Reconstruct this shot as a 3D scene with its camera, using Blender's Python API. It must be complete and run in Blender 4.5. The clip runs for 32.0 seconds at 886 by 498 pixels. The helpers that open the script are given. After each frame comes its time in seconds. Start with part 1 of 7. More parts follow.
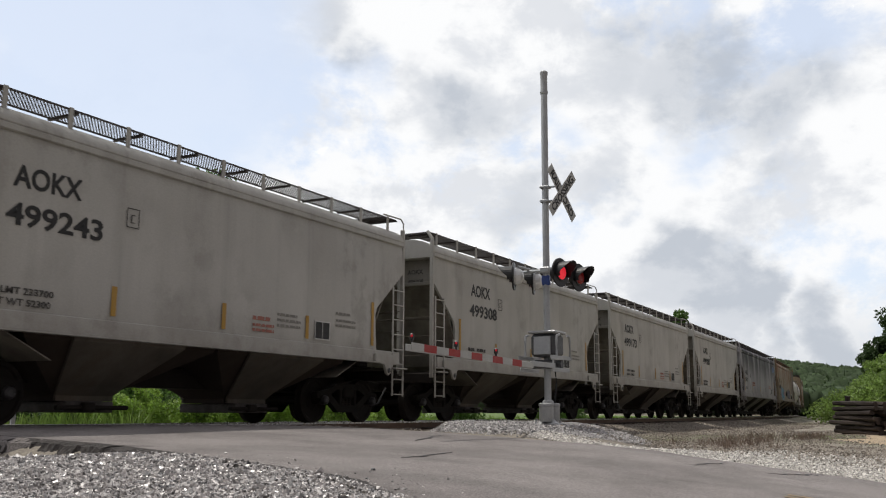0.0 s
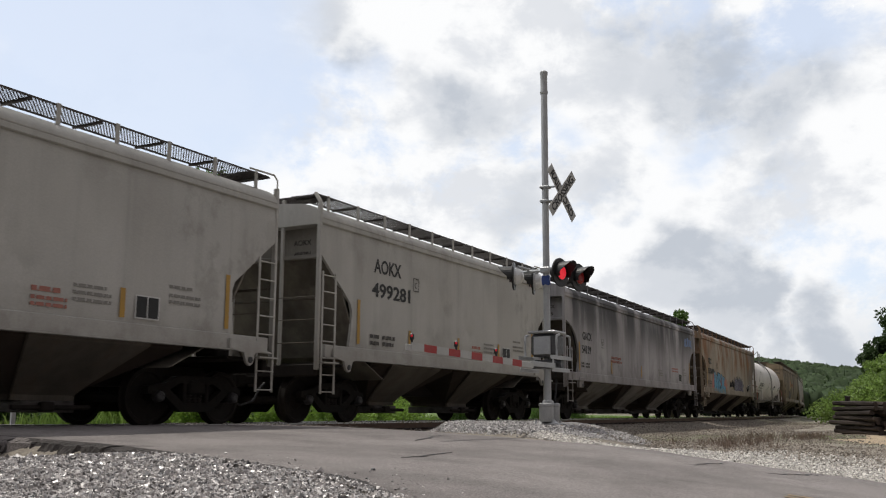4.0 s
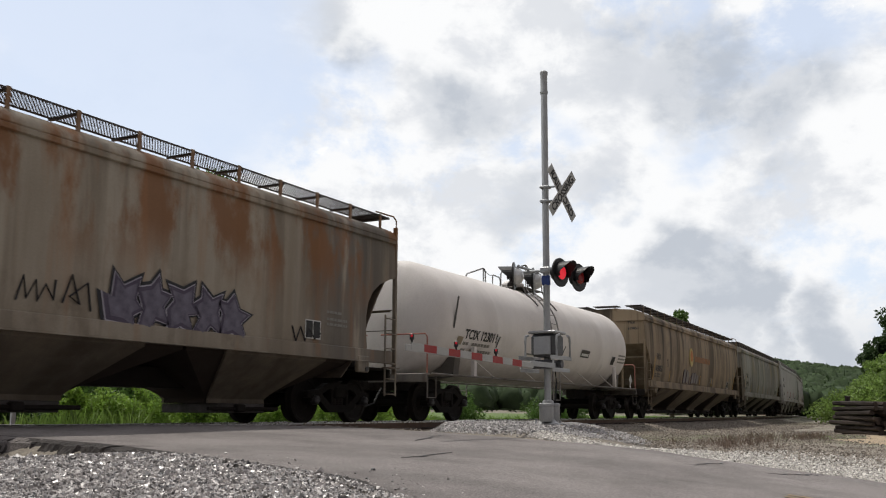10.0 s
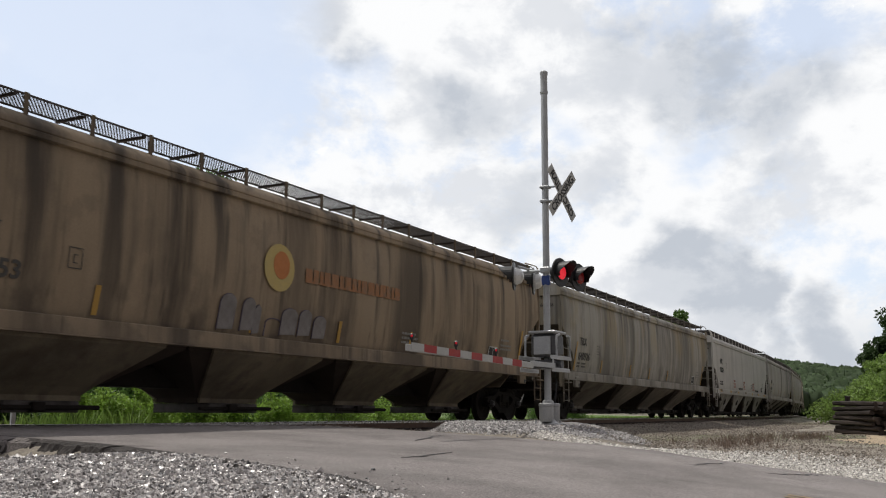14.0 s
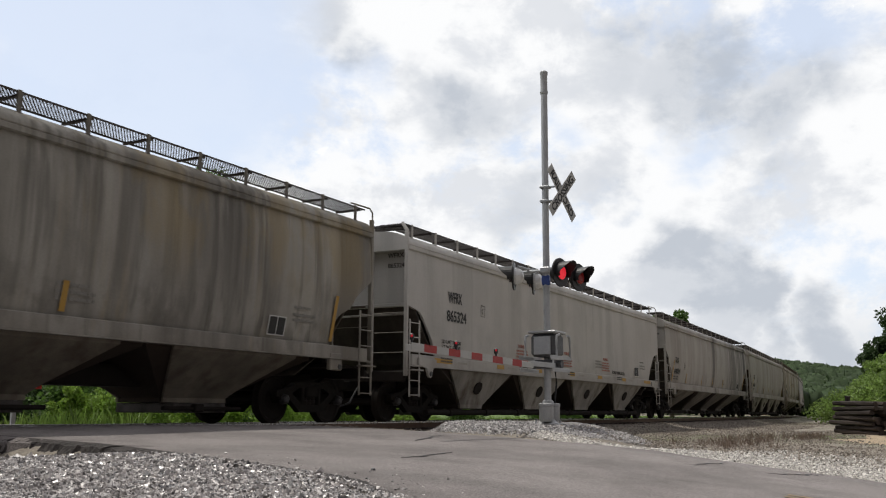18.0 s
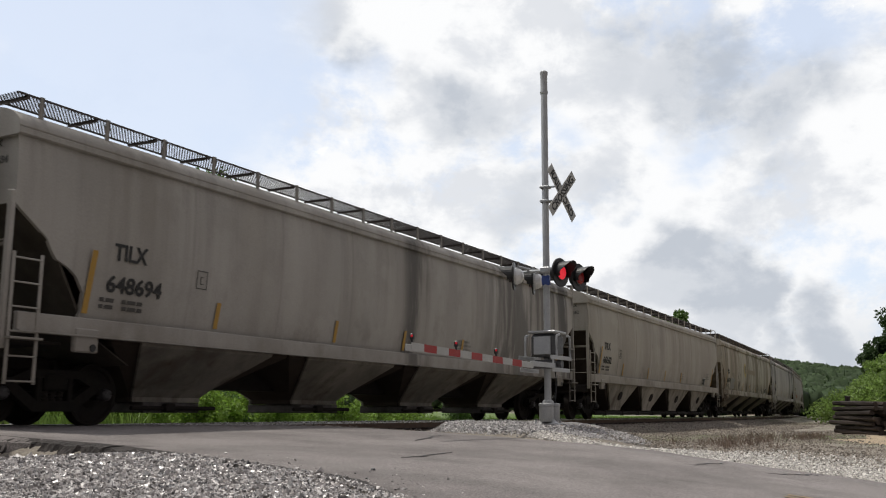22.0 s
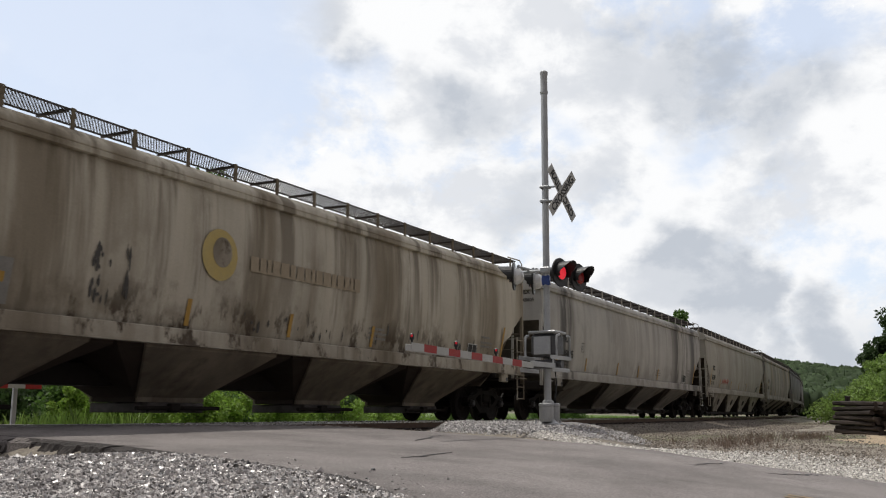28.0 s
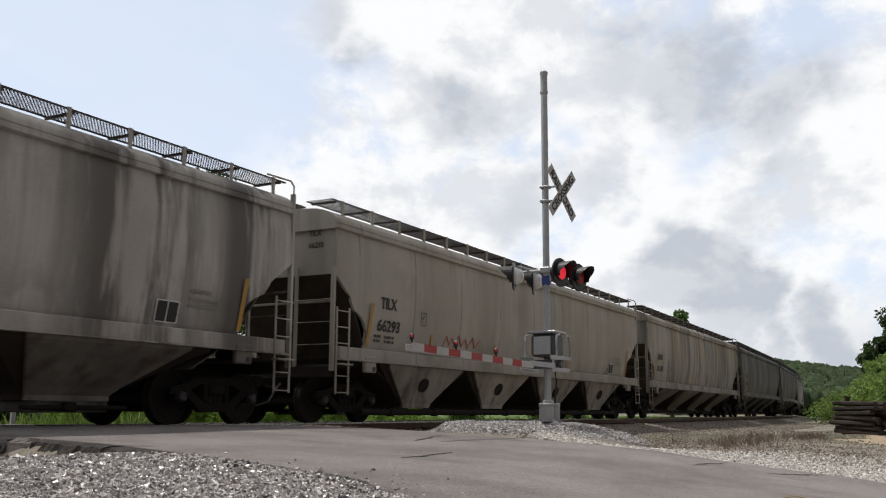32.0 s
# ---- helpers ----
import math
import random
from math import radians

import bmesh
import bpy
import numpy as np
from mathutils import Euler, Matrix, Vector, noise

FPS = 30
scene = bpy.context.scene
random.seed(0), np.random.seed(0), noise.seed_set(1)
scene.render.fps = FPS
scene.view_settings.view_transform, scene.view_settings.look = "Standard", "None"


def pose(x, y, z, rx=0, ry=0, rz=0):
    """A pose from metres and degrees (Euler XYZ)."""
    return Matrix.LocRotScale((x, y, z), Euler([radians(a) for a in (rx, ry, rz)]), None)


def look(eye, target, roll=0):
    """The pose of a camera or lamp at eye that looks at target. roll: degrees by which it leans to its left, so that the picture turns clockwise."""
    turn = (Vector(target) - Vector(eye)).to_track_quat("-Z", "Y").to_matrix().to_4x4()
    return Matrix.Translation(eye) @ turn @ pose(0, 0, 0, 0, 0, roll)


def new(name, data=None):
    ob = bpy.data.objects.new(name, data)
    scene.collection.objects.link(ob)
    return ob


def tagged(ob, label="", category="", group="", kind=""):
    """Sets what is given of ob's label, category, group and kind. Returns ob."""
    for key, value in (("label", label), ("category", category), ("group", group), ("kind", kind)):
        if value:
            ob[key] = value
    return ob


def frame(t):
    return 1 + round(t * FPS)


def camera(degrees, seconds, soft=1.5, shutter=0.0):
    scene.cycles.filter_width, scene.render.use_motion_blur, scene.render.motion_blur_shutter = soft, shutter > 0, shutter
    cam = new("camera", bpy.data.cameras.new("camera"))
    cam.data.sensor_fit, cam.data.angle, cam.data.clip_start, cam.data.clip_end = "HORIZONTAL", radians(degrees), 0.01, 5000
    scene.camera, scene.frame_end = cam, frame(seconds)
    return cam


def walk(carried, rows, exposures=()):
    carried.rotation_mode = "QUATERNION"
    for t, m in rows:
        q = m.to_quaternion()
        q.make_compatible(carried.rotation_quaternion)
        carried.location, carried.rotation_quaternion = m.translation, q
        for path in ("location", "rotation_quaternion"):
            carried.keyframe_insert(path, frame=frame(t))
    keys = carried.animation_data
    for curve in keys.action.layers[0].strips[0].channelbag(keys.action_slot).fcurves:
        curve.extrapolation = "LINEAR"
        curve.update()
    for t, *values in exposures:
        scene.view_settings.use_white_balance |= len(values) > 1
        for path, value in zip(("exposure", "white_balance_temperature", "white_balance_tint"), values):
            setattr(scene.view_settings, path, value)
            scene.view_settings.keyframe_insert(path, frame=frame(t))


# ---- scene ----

# ---------------------------------------------------------------- camera
cam = camera(50.04, 32.0, soft=1.1, shutter=0.12)
EYE = Vector((0.0, 0.0, 0.236))
YAW, PITCH = radians(28.31), radians(9.724)
AIM = EYE + Vector((math.cos(YAW) * math.cos(PITCH), math.sin(YAW) * math.cos(PITCH), math.sin(PITCH)))
VIEW = look(EYE, AIM, 0.275)
walk(cam, [(0.0, VIEW), (32.0, VIEW)], [(0.0, 0.0), (9.8, 0.0), (11.2, -0.18), (12.4, -0.18), (14.0, 0.0), (32.0, 0.0)])

# ---------------------------------------------------------------- world, sun
SUN_EL, SUN_AZ = radians(67), radians(93)      # azimuth from +X towards +Y


def nodes_of(tree):
    tree.nodes.clear()

    def add(kind, **kw):
        n = tree.nodes.new(kind)
        for key, value in kw.items():
            if key == "op":
                n.operation = value
            elif key == "blend":
                n.blend_type = value
            else:
                n.inputs[key.replace("_", " ")].default_value = value
        return n

    def link(a, b):
        tree.links.new(a, b)
    return add, link


def way(bearing, slope):
    b = radians(bearing)
    return Vector((math.cos(b), math.sin(b), slope)).normalized()


def make_world():
    w = bpy.data.worlds.new("sky")
    scene.world = w
    w.use_nodes = True
    add, link = nodes_of(w.node_tree)
    out = add("ShaderNodeOutputWorld")
    bg = add("ShaderNodeBackground")
    link(bg.outputs[0], out.inputs[0])
    sky = add("ShaderNodeTexSky")
    sky.sky_type = "NISHITA"
    sky.sun_disc = False
    sky.sun_elevation = SUN_EL
    sky.sun_rotation = math.pi / 2 - SUN_AZ
    co = add("ShaderNodeTexCoord")
    sep = add("ShaderNodeSeparateXYZ")
    link(co.outputs["Generated"], sep.inputs[0])

    def around(scale, detail, rough, offset, distort=0.0):
        mp = add("ShaderNodeMapping")
        mp.inputs["Location"].default_value = offset
        mp.inputs["Scale"].default_value = (1, 1, 1.5)
        link(co.outputs["Generated"], mp.inputs["Vector"])
        n = add("ShaderNodeTexNoise")
        for key, v in (("Scale", scale), ("Detail", detail), ("Roughness", rough), ("Distortion", distort)):
            n.inputs[key].default_value = v
        link(mp.outputs[0], n.inputs["Vector"])
        return n
    warp = around(5.2, 10.0, 0.56, (3.1, 7.7, 0.0))
    wv = add("ShaderNodeVectorMath", op="SUBTRACT")
    wv.inputs[1].default_value = (0.5, 0.5, 0.5)
    link(warp.outputs["Color"], wv.inputs[0])
    ws = add("ShaderNodeVectorMath", op="SCALE")
    ws.inputs["Scale"].default_value = 0.24
    link(wv.outputs[0], ws.inputs[0])
    moved = add("ShaderNodeVectorMath", op="ADD")
    link(co.outputs["Generated"], moved.inputs[0])
    link(ws.outputs[0], moved.inputs[1])

    def blob(bearing, slope, size, soft):
        """1 inside a soft ragged patch of the sky."""
        d = add("ShaderNodeVectorMath", op="DISTANCE")
        link(moved.outputs[0], d.inputs[0])
        d.inputs[1].default_value = way(bearing, slope)
        m = add("ShaderNodeMapRange")
        m.interpolation_type = "SMOOTHSTEP"
        m.inputs["From Min"].default_value = size + soft * 0.7
        m.inputs["From Max"].default_value = size - soft * 0.7
        link(d.outputs["Value"], m.inputs["Value"])
        return m.outputs[0]

    def summed(values):
        total = values[0]
        for v in values[1:]:
            a = add("ShaderNodeMath", op="MAXIMUM")
            link(total, a.inputs[0])
            link(v, a.inputs[1])
            total = a.outputs[0]
        return total

    def mix(fac, a, b):
        m = add("ShaderNodeMix")
        m.data_type = "RGBA"
        link(fac, m.inputs[0])
        for src, sock in ((a, m.inputs[6]), (b, m.inputs[7])):
            if isinstance(src, tuple):
                sock.default_value = (*src, 1)
            else:
                link(src, sock)
        return m.outputs[2]

    def ranged(value, lo, hi, to_lo=0.0, to_hi=1.0):
        m = add("ShaderNodeMapRange")
        m.interpolation_type = "SMOOTHSTEP"
        for key, v in (("From Min", lo), ("From Max", hi), ("To Min", to_lo), ("To Max", to_hi)):
            m.inputs[key].default_value = v
        link(value, m.inputs["Value"])
        return m.outputs[0]

    def times(a, b):
        m = add("ShaderNodeMath", op="MULTIPLY")
        for v, s in ((a, m.inputs[0]), (b, m.inputs[1])):
            if isinstance(v, float):
                s.default_value = v
            else:
                link(v, s)
        return m.outputs[0]

    sk = add("ShaderNodeVectorMath", op="SCALE")
    sk.inputs["Scale"].default_value = 0.12
    link(sky.outputs[0], sk.inputs[0])
    hazy = mix(ranged(sep.outputs[2], -0.1, 0.7, 0.72, 0.62), sk.outputs[0], (0.90, 0.975, 1.11))
    puffs = around(4.2, 12.0, 0.62, (0.4, 1.9, 0.0), 0.1)
    fine = around(8.5, 12.0, 0.62, (5.4, 0.3, 0.0), 0.15)
    open_sky = summed([blob(47, 0.37, 0.175, 0.07), blob(33.2, 0.345, 0.03, 0.03), blob(22.5, 0.30, 0.022, 0.03), blob(53, 0.25, 0.06, 0.05), blob(14, 0.277, 0.028, 0.03), blob(6.2, 0.392, 0.03, 0.04), blob(17.5, 0.215, 0.022, 0.025)])
    cover = ranged(puffs.outputs[0], 0.36, 0.47)
    inv = add("ShaderNodeMath", op="SUBTRACT")
    inv.inputs[0].default_value = 1.0
    link(times(open_sky, 0.92), inv.inputs[1])
    cover = times(cover, inv.outputs[0])
    # cloud thins away from the sun, and the unseen sky there is dimmed grey
    toward = add("ShaderNodeVectorMath", op="DOT_PRODUCT")
    link(co.outputs["Generated"], toward.inputs[0])
    toward.inputs[1].default_value = (0.35, 0.94, 0.0)
    away = ranged(toward.outputs["Value"], -0.28, 0.32)
    cover = times(cover, away)
    # dim grey behind the camera, put in to darken the car sides
    hazy = mix(away, mix(away, (0.345, 0.33, 0.345), (0.43, 0.42, 0.435)), hazy)
    lit = mix(ranged(fine.outputs[0], 0.38, 0.54), (0.73, 0.755, 0.795), (1.20, 1.19, 1.16))
    # heaped puffs: bright domes with greyer folds between
    vor = add("ShaderNodeTexVoronoi")
    vor.feature = "SMOOTH_F1"
    for key, v in (("Scale", 16.0), ("Detail", 3.0), ("Roughness", 0.6), ("Smoothness", 0.6)):
        vor.inputs[key].default_value = v
    link(moved.outputs[0], vor.inputs["Vector"])
    lit = mix(ranged(vor.outputs["Distance"], 0.26, 0.60, 0.0, 0.55), lit, (0.80, 0.82, 0.86))
    base = mix(cover, hazy, lit)
    grey = summed([blob(17.5, 0.391, 0.045, 0.040), blob(13.7, 0.372, 0.051, 0.035), blob(9.9, 0.322, 0.045, 0.040), blob(6.7, 0.336, 0.027, 0.040), blob(14.2, 0.188, 0.029, 0.030), blob(13.0, 0.149, 0.051, 0.022), blob(10.4, 0.143, 0.045, 0.022), blob(27.0, 0.328, 0.046, 0.035), blob(23.2, 0.214, 0.037, 0.035), blob(18.2, 0.227, 0.029, 0.030), blob(34.9, 0.433, 0.029, 0.035), blob(33.3, 0.375, 0.020, 0.035), blob(8.5, 0.241, 0.027, 0.030), blob(7.0, 0.076, 0.036, 0.030), blob(10.3, 0.094, 0.024, 0.030)])
    broken = ranged(fine.outputs[0], 0.34, 0.60, 0.30, 1.0)
    low = times(ranged(sep.outputs[2], 0.13, 0.04, 0.0, 0.55), away)
    full = add("ShaderNodeMath", op="MAXIMUM")
    link(times(grey, broken), full.inputs[0])
    link(low, full.inputs[1])
    sky_all = mix(times(full.outputs[0], 0.88), base, (0.49, 0.535, 0.605))
    link(sky_all, bg.inputs["Color"])
    bg.inputs["Strength"].default_value = 1.0


make_world()
sun = new("sun", bpy.data.lights.new("sun", "SUN"))
sun.data.energy, sun.data.angle, sun.data.color = 2.6, radians(0.6), (1.0, 0.95, 0.86)
TO_SUN = Vector((math.cos(SUN_EL) * math.cos(SUN_AZ), math.cos(SUN_EL) * math.sin(SUN_AZ), math.sin(SUN_EL)))
sun.matrix_world = look(TO_SUN * 60, (0, 0, 0))

# ---------------------------------------------------------------- materials


def material(name, base, rough=0.7, metal=0.0, second=None, scale=4.0, amount=0.5, grain=60.0, grain_amount=0.12, bump=0.15, stretch=(1, 1, 1),
             third=None, third_scale=1.0, third_range=(0.55, 0.7), random_tint=0.0, island=False, spec=0.4, emit=None, emit_strength=0.0, distance=0.01, leafy=0.0):
    """A surface with a base colour, blotches of a second, patches of a third, fine grain and relief."""
    m = bpy.data.materials.new(name)
    m.use_nodes = True
    add, link = nodes_of(m.node_tree)
    out = add("ShaderNodeOutputMaterial")
    b = add("ShaderNodeBsdfPrincipled")
    if leafy:
        tl = add("ShaderNodeBsdfTranslucent")
        both = add("ShaderNodeMixShader")
        both.inputs[0].default_value = leafy
        link(b.outputs[0], both.inputs[1])
        link(tl.outputs[0], both.inputs[2])
        link(both.outputs[0], out.inputs[0])
    else:
        link(b.outputs[0], out.inputs[0])
    b.inputs["Roughness"].default_value, b.inputs["Metallic"].default_value = rough, metal
    b.inputs["Specular IOR Level"].default_value = spec
    co = add("ShaderNodeTexCoord")
    mp = add("ShaderNodeMapping")
    mp.inputs["Scale"].default_value = stretch
    link(co.outputs["Object"], mp.inputs["Vector"])

    def noise_at(s, detail=6.0):
        n = add("ShaderNodeTexNoise")
        n.inputs["Scale"].default_value, n.inputs["Detail"].default_value = s, detail
        n.inputs["Roughness"].default_value = 0.6
        link(mp.outputs[0], n.inputs["Vector"])
        return n.outputs[0]

    def ranged(v, lo, hi, a=0.0, c=1.0):
        r = add("ShaderNodeMapRange")
        for key, x in (("From Min", lo), ("From Max", hi), ("To Min", a), ("To Max", c)):
            r.inputs[key].default_value = x
        link(v, r.inputs["Value"])
        return r.outputs[0]

    def mixed(fac, a, c, blend="MIX"):
        x = add("ShaderNodeMix")
        x.data_type, x.blend_type = "RGBA", blend
        link(fac, x.inputs[0])
        for src, sock in ((a, x.inputs[6]), (c, x.inputs[7])):
            if isinstance(src, tuple):
                sock.default_value = (*src, 1)
            else:
                link(src, sock)
        return x.outputs[2]
    dark = tuple(c * 0.72 for c in base)
    colour = mixed(ranged(noise_at(scale), 0.35, 0.68, 0.0, amount), base, second or dark)
    if third:
        colour = mixed(ranged(noise_at(third_scale, 8.0), *third_range), colour, third)
    g = noise_at(grain, 3.0)
    gr = ranged(g, 0.3, 0.7, 1.0 - grain_amount, 1.0 + grain_amount)
    sc = add("ShaderNodeVectorMath", op="SCALE")
    link(colour, sc.inputs[0])
    link(gr, sc.inputs["Scale"])
    colour = sc.outputs[0]
    if random_tint:
        src = add("ShaderNodeNewGeometry").outputs["Random Per Island"] if island else add("ShaderNodeObjectInfo").outputs["Random"]
        s2 = add("ShaderNodeVectorMath", op="SCALE")
        link(colour, s2.inputs[0])
        link(ranged(src, 0.0, 1.0, 1.0 - random_tint, 1.0 + random_tint), s2.inputs["Scale"])
        colour = s2.outputs[0]
    link(colour, b.inputs["Base Color"])
    if leafy:
        link(colour, tl.inputs["Color"])
    link(ranged(noise_at(scale * 2.2), 0.3, 0.7, max(0.05, rough - 0.1), min(1.0, rough + 0.1)), b.inputs["Roughness"])
    if bump:
        bm_ = add("ShaderNodeBump")
        bm_.inputs["Strength"].default_value, bm_.inputs["Distance"].default_value = bump, distance
        link(g, bm_.inputs["Height"])
        link(bm_.outputs[0], b.inputs["Normal"])
    if emit:
        b.inputs["Emission Color"].default_value = (*emit, 1)
        b.inputs["Emission Strength"].default_value = emit_strength
    return m


def car_paint(name, base, streak, streak_amount, rust=0.0, soot=0.0, rust_colour=(0.215, 0.102, 0.045), wear=None, wear_amount=0.0, seed=0.0, seams=0.3, smears=(), blot=0.25):
    """Weathered car paint: streaks running down, rust blooms high up, road dirt along the sill."""
    m = bpy.data.materials.new(name)
    m.use_nodes = True
    add, link = nodes_of(m.node_tree)
    out = add("ShaderNodeOutputMaterial")
    b = add("ShaderNodeBsdfPrincipled")
    link(b.outputs[0], out.inputs[0])
    b.inputs["Specular IOR Level"].default_value = 0.3
    co = add("ShaderNodeTexCoord")

    def noise_at(stretch, scale, detail=6.0, rough=0.6, shift=0.0):
        mp = add("ShaderNodeMapping")
        mp.inputs["Scale"].default_value = stretch
        mp.inputs["Location"].default_value = (seed * 7.3 + shift, seed * 1.7, seed * 3.1 + shift)
        link(co.outputs["Object"], mp.inputs["Vector"])
        n = add("ShaderNodeTexNoise")
        n.inputs["Scale"].default_value, n.inputs["Detail"].default_value, n.inputs["Roughness"].default_value = scale, detail, rough
        link(mp.outputs[0], n.inputs["Vector"])
        return n.outputs[0]

    def ranged(v, lo, hi, a=0.0, c=1.0):
        r = add("ShaderNodeMapRange")
        r.interpolation_type = "SMOOTHSTEP"
        for key, x in (("From Min", lo), ("From Max", hi), ("To Min", a), ("To Max", c)):
            r.inputs[key].default_value = x
        link(v, r.inputs["Value"])
        return r.outputs[0]

    def times(a, c):
        x = add("ShaderNodeMath", op="MULTIPLY")
        for v, s in ((a, x.inputs[0]), (c, x.inputs[1])):
            if isinstance(v, float):
                s.default_value = v
            else:
                link(v, s)
        return x.outputs[0]

    def mixed(fac, a, c):
        x = add("ShaderNodeMix")
        x.data_type = "RGBA"
        link(fac, x.inputs[0])
        for src, sock in ((a, x.inputs[6]), (c, x.inputs[7])):
            if isinstance(src, tuple):
                sock.default_value = (*src, 1)
            else:
                link(src, sock)
        return x.outputs[2]
    sep = add("ShaderNodeSeparateXYZ")
    link(co.outputs["Object"], sep.inputs[0])
    z = sep.outputs[2]
    colour = mixed(ranged(noise_at((1, 1, 1), 0.55, 5.0), 0.35, 0.68, 0.0, 0.55), base, tuple(c * 0.84 for c in base))
    # cloudy smudges where dust has settled and been rubbed
    cloud = times(ranged(noise_at((1, 1, 0.8), 1.15, 9.0, 0.62, 71.0), 0.50, 0.60), ranged(noise_at((1, 1, 1), 0.5, 3.0, 0.5, 83.0), 0.42, 0.58, 0.15, 1.0))
    colour = mixed(times(cloud, blot), colour, tuple(c * 0.9 for c in streak))
    # broad panels of grime, ragged runs, washed pale runs and thin lines
    broad = noise_at((1, 1, 0.12), 0.7, 7.0, 0.55)
    colour = mixed(times(ranged(broad, 0.44, 0.63), streak_amount * 0.85), colour, streak)
    pale = noise_at((1, 1, 0.08), 1.05, 7.0, 0.56, 23.0)
    colour = mixed(times(ranged(pale, 0.48, 0.64), min(1.0, streak_amount * 0.7)), colour, tuple(min(0.8, c * 1.12) for c in base))
    runs = noise_at((1, 1, 0.065), 1.6, 7.0, 0.57, 3.0)
    high = ranged(z, 1.2, 4.2, 0.45, 1.0)
    colour = mixed(times(times(ranged(runs, 0.50, 0.64), min(1.0, streak_amount * 0.95)), high), colour, tuple(c * 0.75 for c in streak))
    lines = noise_at((1, 1, 0.03), 3.6, 5.0, 0.55, 31.0)
    colour = mixed(times(ranged(lines, 0.56, 0.70), min(1.0, streak_amount ** 2 * 0.7)), colour, tuple(c * 0.6 for c in streak))
    # smudges along the lower side
    smudge = times(ranged(noise_at((1, 1, 0.8), 1.3, 7.0, 0.6, 41.0), 0.50, 0.66), ranged(z, 2.7, 1.7, 0.0, 0.5 * min(1.0, 0.5 + streak_amount)))
    colour = mixed(smudge, colour, tuple(c * 0.8 for c in streak))
    fr = add("ShaderNodeMath", op="PINGPONG")
    link(sep.outputs[0], fr.inputs[0])
    fr.inputs[1].default_value = 1.17
    seam_line = times(ranged(fr.outputs[0], 0.05, 0.008), ranged(noise_at((1, 1, 0.35), 1.6, 6.0, 0.6, 51.0), 0.40, 0.60, 0.05 * seams, 0.55 * seams))
    colour = mixed(seam_line, colour, tuple(c * 0.5 for c in streak))
    # sooty smears that run down at places along the car
    for at, wide, depth in smears:
        off = add("ShaderNodeMath", op="SUBTRACT")
        link(sep.outputs[0], off.inputs[0])
        off.inputs[1].default_value = at
        size = add("ShaderNodeMath", op="ABSOLUTE")
        link(off.outputs[0], size.inputs[0])
        ragged = times(ranged(noise_at((1, 1, 0.10), 2.2, 7.0, 0.6, 61.0 + at), 0.40, 0.58), ranged(size.outputs[0], wide, wide * 0.3))
        colour = mixed(times(ragged, depth), colour, (0.075, 0.070, 0.066))
    if soot:
        s1 = times(ranged(noise_at((1, 1, 0.22), 0.75, 8.0, 0.6, 9.0), 0.36, 0.58), ranged(z, 2.1, 3.8, 0.04, 1.0))
        colour = mixed(times(s1, soot), colour, (0.055, 0.055, 0.06))
    if rust:
        bloom = times(ranged(noise_at((1, 1, 0.42), 0.9, 7.0, 0.62, 5.0), 0.47, 0.60), ranged(z, 2.0, 3.3, 0.04, 1.0))
        colour = mixed(times(bloom, rust), colour, rust_colour)
        drip = times(ranged(noise_at((1, 1, 0.07), 2.6, 6.0, 0.6, 11.0), 0.52, 0.68), 0.4 * rust)
        colour = mixed(drip, colour, tuple(c * 1.5 for c in rust_colour))
    if wear:
        spot = times(ranged(noise_at((1, 1, 0.5), 2.1, 8.0, 0.7, 2.0), 0.51, 0.62), ranged(z, 2.6, 1.5, 0.0, 1.0))
        colour = mixed(times(spot, wear_amount), colour, wear)
    dust = times(ranged(z, 2.0, 0.9, 0.0, 0.55), ranged(noise_at((1, 1, 1), 2.4), 0.3, 0.7, 0.5, 1.0))
    colour = mixed(dust, colour, (0.13, 0.105, 0.08))
    fine = noise_at((1, 1, 1), 38.0, 3.0)
    sc = add("ShaderNodeVectorMath", op="SCALE")
    link(colour, sc.inputs[0])
    link(ranged(fine, 0.3, 0.7, 0.95, 1.05), sc.inputs["Scale"])
    link(sc.outputs[0], b.inputs["Base Color"])
    link(ranged(broad, 0.35, 0.7, 0.62, 0.85), b.inputs["Roughness"])
    bp = add("ShaderNodeBump")
    bp.inputs["Strength"].default_value, bp.inputs["Distance"].default_value = 0.25, 0.012
    link(noise_at((1, 1, 0.6), 1.3, 3.0), bp.inputs["Height"])
    link(bp.outputs[0], b.inputs["Normal"])
    return m


